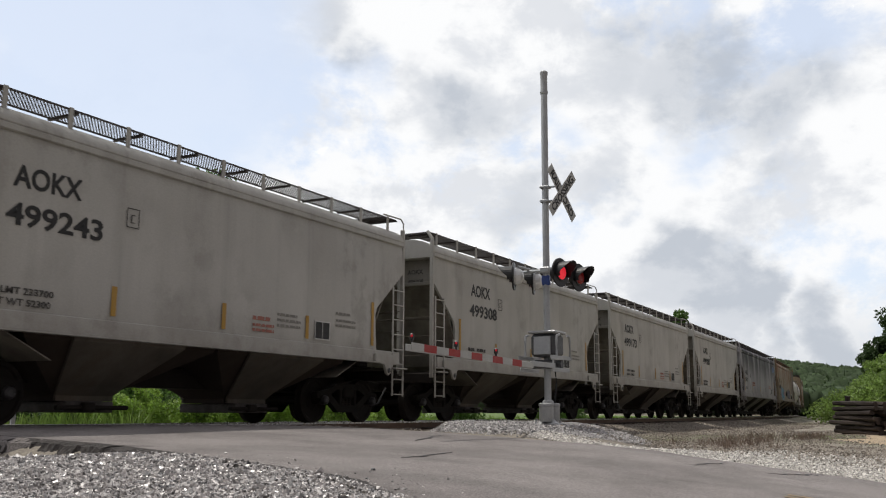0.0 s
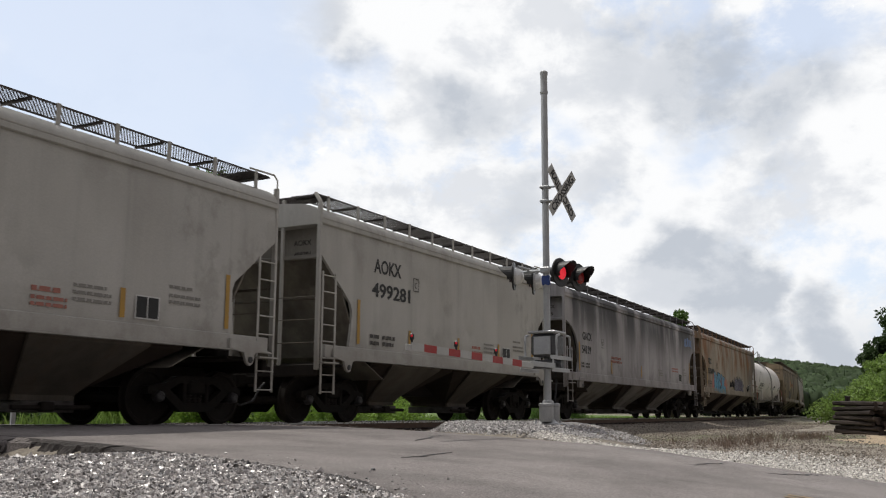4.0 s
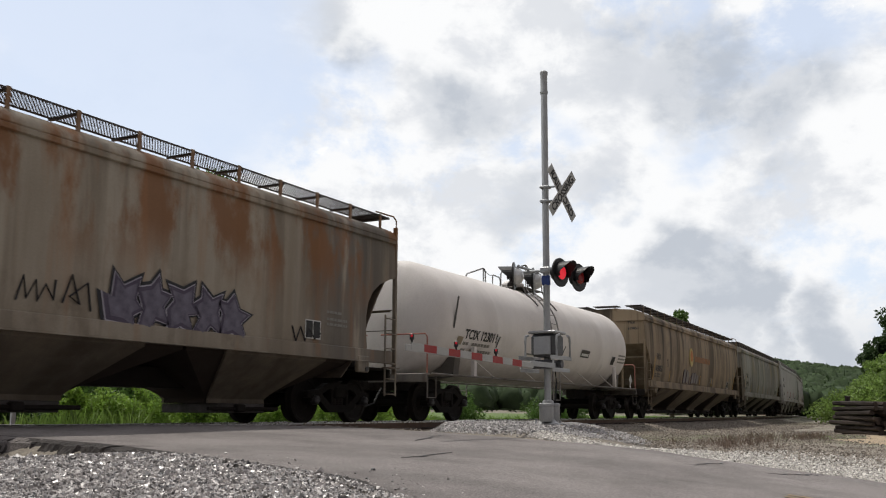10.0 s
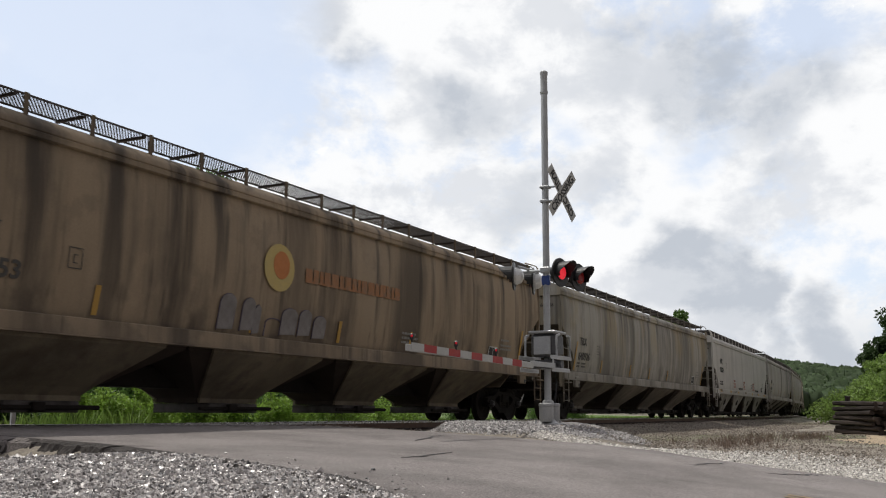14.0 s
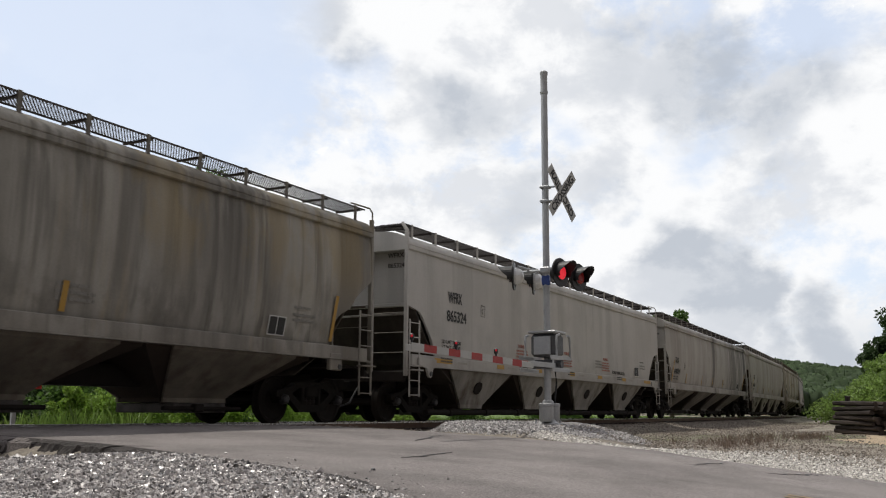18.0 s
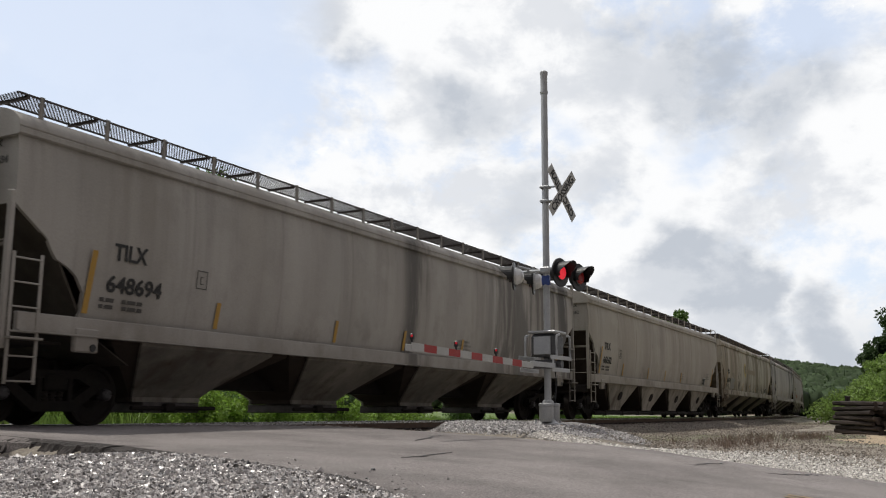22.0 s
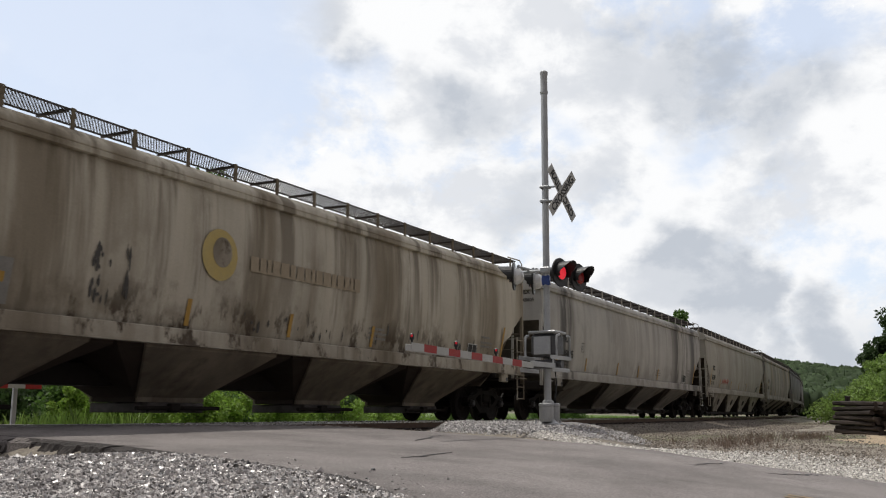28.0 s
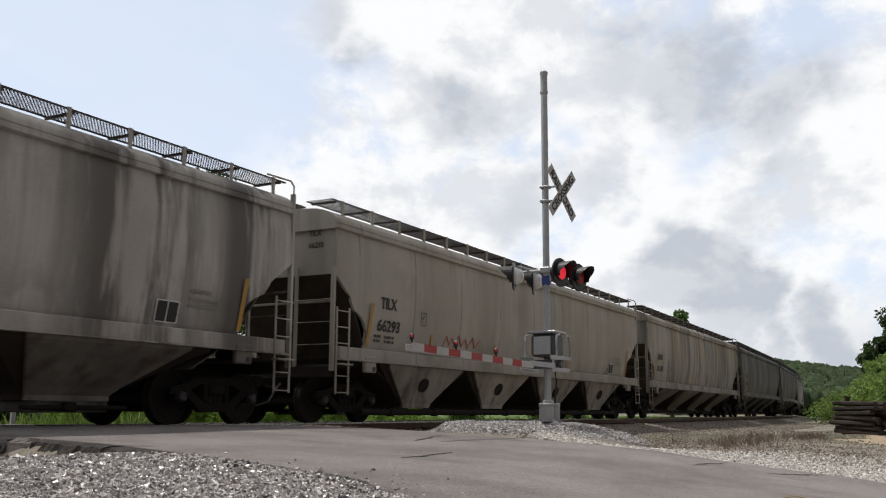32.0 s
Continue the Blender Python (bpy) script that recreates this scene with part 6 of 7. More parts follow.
            for k in range(17):
                a = radians(-25 + 230 * k / 16)
                ca, sa = math.cos(a), math.sin(a)
                deep = 0.30 - 0.19 * (1 - max(0, sa)) ** 1.5
                rings.append([(0.195 * ca, -0.01, 0.195 * sa), (0.200 * ca, -deep, 0.200 * sa), (0.193 * ca, -deep, 0.193 * sa), (0.188 * ca, -0.01, 0.188 * sa)])
            hood.loft(rings)
            part("hood", hood, MAT["black"], unit)
            lens = Shape().lathe([(0.135, 0.03), (0.12, 0.048), (0.075, 0.060), (0.01, 0.066)], pose(0, 0, 0, 90), 24)
            part("lens", lens, (MAT["lens_on"] if e < 0 else MAT["lens_dim"]) if sgn > 0 else MAT["lens_off"], unit, "red lens")
            part("drop_bracket", Shape().rod((0, 0.03, 0.0), (0, 0.10, 0.22), 0.02, 8), MAT["black"], unit)
    part("bell", Shape().box((-0.02, 0.0, S(2.75)), (0.10, 0.16, 0.20), 0.02), material("blue enamel tag", (0.03, 0.06, 0.22), 0.5), sig, "small blue plate")
    # gate mechanism: housing on the mast with its side arms
    mech = Shape().box((0.0, 0.0, S(1.49)), (0.50, 0.50, 0.44), 0.06)
    part("gate_mechanism", mech, MAT["mech"], sig, "dark grey gate machine housing")
    part("gate_mechanism_lid", Shape().box((0, 0, S(1.735)), (0.56, 0.56, 0.05), 0.02), MAT["box_grey"], sig)
    part("gate_mechanism_door", Shape().box((-0.262, 0, S(1.48)), (0.03, 0.34, 0.34), 0.01), MAT["steel"], sig)
    part("gear_case", Shape().box((0, 0, S(1.13)), (0.42, 0.42, 0.16), 0.03).rod((0, -0.30, S(1.13)), (0, 0.30, S(1.13)), 0.08, 12), MAT["mech"], sig)
    for q in (0.33, -0.33):
        o = n * q
        for e, bend in ((0.27, 1), (-0.30, -1)):
            s = Shape().pipe([tuple(o + d * (e - 0.12 * bend) + Vector((0, 0, S(1.68)))), tuple(o + d * (e - 0.02 * bend) + Vector((0, 0, S(1.66)))), tuple(o + d * e + Vector((0, 0, S(1.58)))), tuple(o + d * e + Vector((0, 0, S(1.26))))], 0.024, 8)
            part("mechanism_guard", s, MAT["steel"], sig)
        part("gate_support_arm", Shape().box(tuple(o + d * 0.09 + Vector((0, 0, S(1.245)))), (0.88, 0.02, 0.075), 0.006, face), MAT["steel"], sig)
        part("gate_support_arm", Shape().box(tuple(o + d * 0.10 + Vector((0, 0, S(1.015)))), (0.74, 0.02, 0.075), 0.006, face), MAT["steel"], sig)
        part("gate_link", Shape().box(tuple(o + d * 0.42 + Vector((0, 0, S(1.13)))), (0.05, 0.025, 0.22), 0.006, face), MAT["steel"], sig)
    part("arm_clamp", Shape().box(tuple(n * 0.35 + d * 0.86 + Vector((0, 0, S(1.085)))), (0.95, 0.025, 0.09), 0.006, face), MAT["steel"], sig)
    part("cable", Shape().pipe([(0.14, -0.1, S(1.0)), (0.2, -0.1, S(0.8)), (0.12, -0.1, S(0.5)), (0.12, -0.1, S(0.35))], 0.018, 6), MAT["black"], sig)
    # the arm, striped, with three lamps
    o = n * 0.35
    arm = part("gate_arm", Shape().box(tuple(o + d * 3.2 + Vector((0, 0, S(1.095)))), (3.9, 0.03, 0.10), 0.008, face @ pose(0, 0, 0, 0, 1.3, 0)), MAT["white_sheet"], sig, "gate arm with red and white reflective stripes")
    step = (5.04 - 1.70) / 10
    for i in range(10):
        l0 = 5.04 - step * (i + 0.5)
        z = S(1.062 + (l0 - 1.7) * 0.030)
        st = Shape().box(tuple(o + n * 0.018 + d * l0 + Vector((0, 0, z))), (step * 0.995, 0.006, 0.112), 0.001, face @ pose(0, 0, 0, 0, 1.6, 0))
        part("stripe", st, MAT["red_sheet"] if i % 2 else MAT["white_sheet"], arm, "red stripe" if i % 2 else "white stripe")
    for l0, zz in ((5.0, 1.30), (3.80, 1.27), (2.56, 1.23)):
        c = o + d * l0 + Vector((0, 0, S(zz)))
        lamp = part("gate_lamp", Shape().box(tuple(c - Vector((0, 0, 0.10))), (0.022, 0.03, 0.20), 0.005).box(tuple(c), (0.06, 0.065, 0.10), 0.02), MAT["black"], arm, "small lamp on the gate arm")
        part("gate_lamp_lens", Shape().lathe([(0.020, 0.0), (0.018, 0.008), (0.006, 0.012)], Matrix.Translation(c + Vector((-0.036, -0.02, 0.01))) @ pose(0, 0, 0, 0, -70, 0), 16), MAT["lens_small"], lamp, "lit red lens")


crossing_signal()


# ---------------------------------------------------------------- stones, weeds, ties


def scatter_stones(name, label, count, mat, pick, size, seed):
    """Broken stones, each an uneven block, joined as one heap."""
    rng = np.random.default_rng(seed)
    base = np.array([(1, 0, 0), (-1, 0, 0), (0, 0.9, 0), (0, -0.9, 0), (0.1, 0.1, 0.7), (-0.1, 0, -0.7)])
    tris = np.array([(0, 2, 4), (2, 1, 4), (1, 3, 4), (3, 0, 4), (2, 0, 5), (1, 2, 5), (3, 1, 5), (0, 3, 5)])
    P = pick(rng, count)
    n = len(P)
    Z = terrain(P[:, 0], P[:, 1])
    paved = (P[:, 0] > road_left(P[:, 1]) - 0.1) & (P[:, 0] < ROAD_R) & (P[:, 1] < 11)
    Z = np.where(paved, np.maximum(Z, road_z(P[:, 1])), Z)
    sz = size * np.exp(rng.normal(0, 0.30, n)) * 0.5
    pts = base[None] + rng.uniform(-0.35, 0.35, (n, 6, 3))
    pts = pts * sz[:, None, None] * rng.uniform(0.55, 1.25, (n, 1, 3))
    # random turns
    q = rng.normal(size=(n, 4))
    q /= np.linalg.norm(q, axis=1)[:, None]
    w, x, y, z = q.T
    R = np.stack([1 - 2 * (y * y + z * z), 2 * (x * y - z * w), 2 * (x * z + y * w), 2 * (x * y + z * w), 1 - 2 * (x * x + z * z), 2 * (y * z - x * w), 2 * (x * z - y * w), 2 * (y * z + x * w), 1 - 2 * (x * x + y * y)], -1).reshape(n, 3, 3)
    pts = np.einsum("nij,nkj->nki", R, pts)
    pts += np.stack([P[:, 0], P[:, 1], Z + sz * 0.25], -1)[:, None]
    faces = (tris[None] + (np.arange(n) * 6)[:, None, None]).reshape(-1, 3)
    me = bpy.data.meshes.new(name)
    me.from_pydata(pts.reshape(-1, 3).tolist(), [], faces.tolist())
    me.materials.append(mat)
    tagged(new(name, me), label, "gravel", kind="stuff")


def pick_shoulder(rng, n):
    """Shoulder on the camera's side of the road, thin towards its edge."""
    y = rng.uniform(3.3, 9.6, n * 4)
    x = rng.uniform(2.0, 7.6, n * 4)
    edge = road_left(y) - np.interp(y, (6.4, 7.2), (0.04, 0.24))
    ok = (x < edge + rng.normal(0, 0.10, n * 4) * np.where(y > 6.6, 0.4, 1.0) + np.where(rng.random(n * 4) < 0.02, rng.exponential(0.5, n * 4), 0) * (y < 6.4)) & (x > 0.72 * y - 0.3)
    return np.stack([x, y], -1)[ok][:n]


def pick_heap(rng, n):
    x = rng.uniform(14.25, 20.5, n * 2)
    y = rng.uniform(4.6, 10.6, n * 2)
    ok = (((x - 17.3) / 3.1) ** 2 + ((y - 7.5) / 2.15) ** 2 < 1.0 + rng.normal(0, 0.12, n * 2)) & (x > ROAD_R + 0.06 + rng.normal(0, 0.06, n * 2)) & (y < 0.545 * x + rng.normal(0, 0.12, n * 2))
    return np.stack([x, y], -1)[ok][:n]


def pick_strip(rng, n):
    """A thin line of stone up the road's edge that widens into a white patch."""
    y = np.where(rng.random(n) < 0.85, rng.uniform(-3, 3.9, n), rng.uniform(3.9, 6.2, n))
    x = ROAD_R + 0.12 + np.abs(rng.normal(0, 1.0, n)) * np.interp(y, (1, 3.4, 4.4), (2.2, 1.9, 0.35))
    return np.stack([x, y], -1)


def pick_bed(rng, n):
    s = rng.uniform(14.5, 75, n * 2)
    lat = np.where(rng.random(n * 2) < 0.75, rng.uniform(-6.0, -0.2, n * 2), rng.uniform(-0.2, 2.6, n * 2))
    u = np.maximum(s - BEND, 0) / RADIUS
    x = np.where(s < BEND, s, BEND + RADIUS * np.sin(u)) - lat * np.sin(u)
    y = TRACK_Y + RADIUS * (1 - np.cos(u)) + lat * np.cos(u)
    ok = (s > 19.5 + rng.normal(0, 0.3, n * 2)) | (lat > -1.9)
    return np.stack([x, y], -1)[ok][:n]


scatter_stones("gravel_shoulder", "loose pale grey crushed stone beside the road", 105000, MAT["stone"], pick_shoulder, 0.029, 11)
scatter_stones("gravel_heap", "heaped pale crushed stone round the signal footing", 45000, MAT["stone_grey"], pick_heap, 0.030, 12)
scatter_stones("gravel_strip", "white crushed stone strip along the road edge", 40000, MAT["stone_white"], pick_strip, 0.034, 13)
def pick_yard(rng, n):
    return np.stack([rng.uniform(16.5, 44, n), rng.uniform(-3, 6.5, n)], -1)


scatter_stones("loose_gravel", "scattered brown and grey pebbles on the dirt", 22000, MAT["ballast"], pick_yard, 0.045, 15)
scatter_stones("ballast", "grey brown track ballast stones", 46000, MAT["ballast"], pick_bed, 0.042, 14)


def tie_stack():
    """Old crossties piled up rough and uneven, two leaning on the pile."""
    rng = random.Random(3)
    bx, by = 35.9, 3.05
    z0 = float(terrain(np.array([bx]), np.array([by]))[0]) - 0.03
    def worn_tie(length, seed):
        r = random.Random(seed)
        rings = []
        for k in range(7):
            x = -length / 2 + length * k / 6
            ring = []
            for c in range(8):
                a = math.tau * (c + 0.5) / 8
                f = 1.0 + r.uniform(-0.16, 0.10)
                ring.append((x + r.uniform(-0.015, 0.015), 0.118 * f * max(-0.86, min(0.86, math.cos(a) * 1.1)), 0.088 * f * max(-0.86, min(0.86, math.sin(a) * 1.1))))
            rings.append(ring)
        return Shape().loft(rings).mesh("crosstie", MAT["tie"])
    logs = [worn_tie(1.86 - 0.07 * i, 30 + i) for i in range(4)]
    stub = worn_tie(1.42, 41)
    heading = 52
    z = z0
    for layer in range(7):
        wide = 0.0 if layer < 5 else 0.06
        for k in range(3):
            ob = new("crosstie", logs[rng.randrange(4)])
            off = (k - 1) * 0.27
            m = Matrix.Translation((bx, by, z + 0.09)) @ pose(0, 0, 0, 0, 0, heading)
            ob.matrix_world = m @ pose(rng.uniform(-0.10, 0.10) - wide, off + rng.uniform(-0.04, 0.04), rng.uniform(-0.012, 0.012), rng.uniform(-14, 14), rng.uniform(-3.2, 3.2), rng.uniform(-6, 6))
            tagged(ob, "dark weathered wooden crosstie in a stack on dirt", "railway tie", "stack of old crossties")
        z += 0.164
    m = Matrix.Translation((bx, by, z0)) @ pose(0, 0, 0, 0, 0, heading)
    for along, across, tip, up in ((-1.10, -0.50, 76, 0.64), (1.02, -0.47, 97, 0.64)):
        ob = new("crosstie", stub)
        ob.matrix_world = m @ Matrix.Translation((along, across, up)) @ pose(0, 0, 0, 0, -tip, 0)
        tagged(ob, "short dark crosstie standing against a stack", "railway tie", "stack of old crossties")


tie_stack()


def dirt_patch():
    sh = Shape()
    rings = []
    for i in range(40):
        x = 22 + i * 1.0
        lo, hi = -6.0 + 0.4 * math.sin(x * 1.7), 3.2 - max(0, 27 - x) * 0.9 + 0.5 * math.sin(x * 0.9) + 0.3 * math.sin(x * 2.3) + (x - 22) * 0.03
        ys = np.linspace(lo, hi, 14)
        zs = terrain(np.full(14, x), ys) + 0.025
        zs[0] -= 0.06
        zs[-1] -= 0.06
        if i < 5:
            zs -= 0.012 * (5 - i)
        rings.append([(x, float(a), float(b)) for a, b in zip(ys, zs)])
    sh.loft(rings, False)
    tagged(part("dirt_yard", sh, MAT["dirt"], None, smooth=True), "bare sandy dirt yard beside the track", "ground", kind="structure")


dirt_patch()


def meadow():
    """Turf beyond the track, from the ballast's far toe outwards."""
    for name, s0, s1, steps in (("meadow", 16.5, 170, 90), ("meadow", -60, 2.5, 30)):
        sh = Shape()
        rings = []
        for s in np.linspace(s0, s1, steps):
            ring = []
            for lat in (2.9, 3.3, 4, 5, 6.5, 8.5, 11, 14, 18, 24, 32, 44, 60):
                p, _ = on_track(float(s), lat + 0.25 * math.sin(s * 1.3) * (lat < 4))
                ring.append((p.x, p.y, float(terrain(np.array([p.x]), np.array([p.y]))[0]) + (0.05 if lat > 3 else -0.05)))
            rings.append(ring)
        sh.loft(rings, False)
        tagged(part(name, sh, MAT["turf"], None, smooth=True), "green meadow turf beyond the railway", "ground", kind="structure")


meadow()


def leaf_cloud(centres, radii, count, size, rng, flat=1.0):
    """Small leaves scattered through blobs of foliage: arrays of vertices and faces."""
    centres, radii = np.asarray(centres, float), np.asarray(radii, float)
    pick = rng.choice(len(centres), count, p=radii ** 2 / (radii ** 2).sum())
    d = rng.normal(size=(count, 3))
    d /= np.linalg.norm(d, axis=1)[:, None]
    r = radii[pick] * rng.uniform(0.35, 1.12, count) ** 0.6
    c = centres[pick] + d * r[:, None] * np.array([1, 1, flat])
    a = rng.normal(size=(count, 3))
    a /= np.linalg.norm(a, axis=1)[:, None]
    b = np.cross(a, rng.normal(size=(count, 3)))
    b /= np.linalg.norm(b, axis=1)[:, None]
    s = size * rng.uniform(0.6, 1.35, count)[:, None]
    v = np.stack([c - a * s, c + b * s * 0.55, c + a * s, c - b * s * 0.55], 1).reshape(-1, 3)
    f = np.arange(count * 4).reshape(-1, 4)
    return v, f


def mesh_of(name, v, f, mat):
    me = bpy.data.meshes.new(name)
    me.from_pydata(v.tolist(), [], f.tolist())
    me.materials.append(mat)
    if name == "far_woods":
        me.shade_smooth()
    return me


def tree(x, y, height, spread, leaves, mat, seed, label, bare=0.25, size=0.16):
    rng = np.random.default_rng(seed)
    z0 = float(terrain(np.array([x]), np.array([y]))[0])
    t = thing("tree", label, "tree", "trees behind the railway", at=Matrix.Translation((x, y, z0)))
    s = Shape()
    trunk = [(0.12 * math.sin(k * 1.3) * k / 6, 0.1 * math.cos(k * 1.7) * k / 6, height * 0.9 * k / 6) for k in range(7)]
    for k in range(6):
        s.rod(trunk[k], trunk[k + 1], 0.025 * height * (1 - k / 7), 9, 0.025 * height * (1 - (k + 1) / 7), False)
    part("trunk", s, MAT["bark"], t, smooth=True)
    cs, rs = [], []
    n = 24
    for k in range(n):
        f = bare + (1 - bare) * (k + 0.5) / n
        a = k * 2.4 + rng.uniform(-0.4, 0.4)
        reach = spread * math.sin(math.pi * min(1, 0.18 + 0.80 * (1 - f))) * rng.uniform(0.6, 1.1)
        p = Vector((0, 0, height * f * 0.88))
        q = p + Vector((math.cos(a) * reach, math.sin(a) * reach, height * 0.10 * rng.uniform(0.3, 1.3)))
        part("limb", Shape().rod(p, q, 0.007 * height * (1.2 - f), 6, 0.002 * height), MAT["bark"], t)
        for j in range(3):
            w = p.lerp(q, rng.uniform(0.5, 1.05)) + Vector(rng.normal(0, 0.22 * spread * 0.5, 3))
            cs.append(w)
            rs.append(spread * rng.uniform(0.16, 0.38))
    cs.append((0, 0, height * 0.95))
    rs.append(spread * 0.22)
    v, f = leaf_cloud(cs, rs, leaves, size, rng, 0.85)
    part("crown", mesh_of("crown", v, f, mat), None, t)


def bush(x, y, h, w, leaves, mat, seed, label="bright green leafy bush beside the railway", name="bush", size=0.075):
    rng = np.random.default_rng(seed)
    z0 = float(terrain(np.array([x]), np.array([y]))[0])
    t = thing(name, label, "bush", "bushes along the railway", at=Matrix.Translation((x, y, z0)))
    s = Shape()
    cs, rs = [], []
    for k in range(14):
        a, r = rng.uniform(0, math.tau), w * rng.uniform(0.05, 0.9)
        top = Vector((math.cos(a) * r, math.sin(a) * r, h * rng.uniform(0.35, 0.95) * (1 - 0.4 * r / w)))
        s.rod((math.cos(a) * r * 0.3, math.sin(a) * r * 0.3, -0.05), top, 0.015, 5, 0.004)
        for f in (0.45, 0.75, 1.0):
            cs.append(top * f)
            rs.append(w * rng.uniform(0.16, 0.30))
    part("stems", s, MAT["bark"], t)
    v, f = leaf_cloud(cs, rs, leaves, size, rng, 0.8)
    part("foliage", mesh_of("foliage", v, f, mat), None, t)


def tufts(name, label, pts, mat, height, blades, width, seed, lean=0.35, category="grass"):
    """Blades or stalks in tufts over a list of places."""
    rng = np.random.default_rng(seed)
    P = np.repeat(np.asarray(pts, float), blades, 0)
    n = len(P)
    P = P + rng.normal(0, 0.12, (n, 2))
    Z = terrain(P[:, 0], P[:, 1])
    h = height * rng.uniform(0.4, 1.2, n)
    a = rng.uniform(0, math.tau, n)
    d = np.stack([np.cos(a), np.sin(a)], -1)
    w = width * rng.uniform(0.6, 1.4, n)
    off = rng.normal(0, lean, (n, 2)) * h[:, None]
    base = np.stack([P[:, 0], P[:, 1], Z - 0.03], -1)
    side = np.concatenate([d * w[:, None], np.zeros((n, 1))], -1)
    mid = base + np.concatenate([off * 0.35, (h * 0.6)[:, None]], -1)
    tip = base + np.concatenate([off, h[:, None]], -1)
    v = np.stack([base - side, base + side, mid + side * 0.8, tip, mid - side * 0.8], 1).reshape(-1, 3)
    f = np.arange(n * 5).reshape(-1, 5)
    tagged(new(name, mesh_of(name, v, f, mat)), label, category, kind="stuff")


def greenery():
    rng = np.random.default_rng(21)
    # grass strip beyond the track
    s = np.concatenate([rng.uniform(-2, 60, 9000), rng.uniform(60, 120, 2500)])
    lat = 3.0 + np.abs(rng.normal(0, 7.5, 11500))
    pts = []
    for a, b in zip(s, lat):
        p, _ = on_track(float(a), float(b))
        if not (ROAD_L - 0.4 < p.x < ROAD_R + 0.4):
            pts.append((p.x, p.y))
    tufts("grass", "tall green grass and weeds beyond the track", pts, MAT["grass"], 0.46, 8, 0.018, 22)
    # bushes beyond the track
    spots = ((4.2, 18.5, 1.25, 1.2), (9.5, 21.0, 1.5, 1.3), (16.3, 19.3, 1.8, 0.7), (17.3, 19.0, 1.9, 0.95), (19.0, 19.3, 1.85, 1.0), (20.6, 18.8, 1.75, 1.0), (22.2, 19.2, 1.9, 1.1), (24.0, 18.9, 1.7, 1.1), (25.9, 19.6, 1.9, 1.2), (28.2, 19.3, 1.6, 1.2), (31, 20.0, 1.7, 1.3), (35, 21, 1.8, 1.8), (44, 22.5, 1.9, 2.0),
             (56, 23, 2.0, 2.2), (70, 26, 2.2, 2.6), (1.5, 22.5, 1.6, 1.5), (19.6, 23.2, 2.5, 1.8), (22.8, 23.8, 2.4, 1.9), (26.2, 23.6, 2.6, 2.0), (30, 24.5, 2.5, 2.1), (34, 26, 2.6, 2.2))
    for k, (x, y, h, w) in enumerate(spots):
        bush(x, y, h, w, 5200 if y < 20 else 4600, MAT["leaf_bright" if y < 22 else "leaf"], 40 + k, size=0.050 if y < 22 else 0.065)
    for k, (x, y, h, w) in enumerate(((15.2, 22.0, 2.6, 1.5), (17.0, 23.8, 3.0, 1.6), (14.0, 24.5, 3.2, 2.0), (19, 27.5, 3.6, 2.2), (23, 28.5, 3.6, 2.4), (27, 29.5, 3.8, 2.4), (31, 30, 3.8, 2.6), (35.5, 31, 3.8, 2.6), (40, 32, 4.0, 2.8), (37, 25.5, 2.8, 2.2), (42, 26, 3.0, 2.4), (46, 31, 4.0, 2.8), (52, 33, 4.0, 2.8), (59, 34, 4.2, 3.0))):
        bush(x, y, h, w, 5200, MAT["leaf_dark"], 400 + k, "dark leafy thicket behind the hedge", size=0.08)
    # trees behind: bearings and heights as they clear the train
    for k, (b, dist, top, spread, mat, leaves) in enumerate(((43.4, 46, 12.3, 3.0, "leaf", 5200), (41.3, 47, 10.4, 2.4, "leaf", 3200), (47.5, 52, 12.2, 3.0, "leaf_dark", 3600), (45.9, 54, 11.9, 2.6, "leaf_dark", 2800), (53.2, 48, 12.4, 3.0, "leaf_dark", 3200),
                                                             (14.9, 102, 10.7, 3.2, "leaf", 10000), (51.0, 60, 12.6, 3.4, "leaf_dark", 2600))):
        x, y = dist * math.cos(radians(b)), dist * math.sin(radians(b))
        tree(x, y, top, spread, leaves * 3, MAT[mat], 70 + k, "leafy green tree beyond the railway", size=0.105 if dist < 80 else 0.17)
    # trees and scrub on the bank at the right of the line
    for k, (b, dist, top, spread) in enumerate(((2.5, 120, 7.0, 3.0), (1.9, 116, 9.4, 3.6), (3.2, 114, 6.0, 2.7), (4.0, 117, 3.0, 2.0), (0.9, 112, 10.0, 4.0), (-0.3, 108, 10.0, 4.4), (-1.8, 104, 10.0, 4.6))):
        x, y = dist * math.cos(radians(b)), dist * math.sin(radians(b))
        tree(x, y, top, spread, 15000, MAT["leaf_dark"], 90 + k, "dark broad-leaved tree on the bank", bare=0.10, size=0.20)
    for k in range(46):
        b = rng.uniform(-2.5, 6.9)
        dist = rng.uniform(58, 112)
        x, y = dist * math.cos(radians(b)), dist * math.sin(radians(b))
        if float(lateral(np.array([x]), np.array([y]))[0]) > -5.5:
            continue
        bush(x, y, rng.uniform(1.3, 2.9), rng.uniform(1.6, 3.0), 3600, MAT["leaf_bank"], 120 + k, "lush green scrub on the bank", size=0.10)
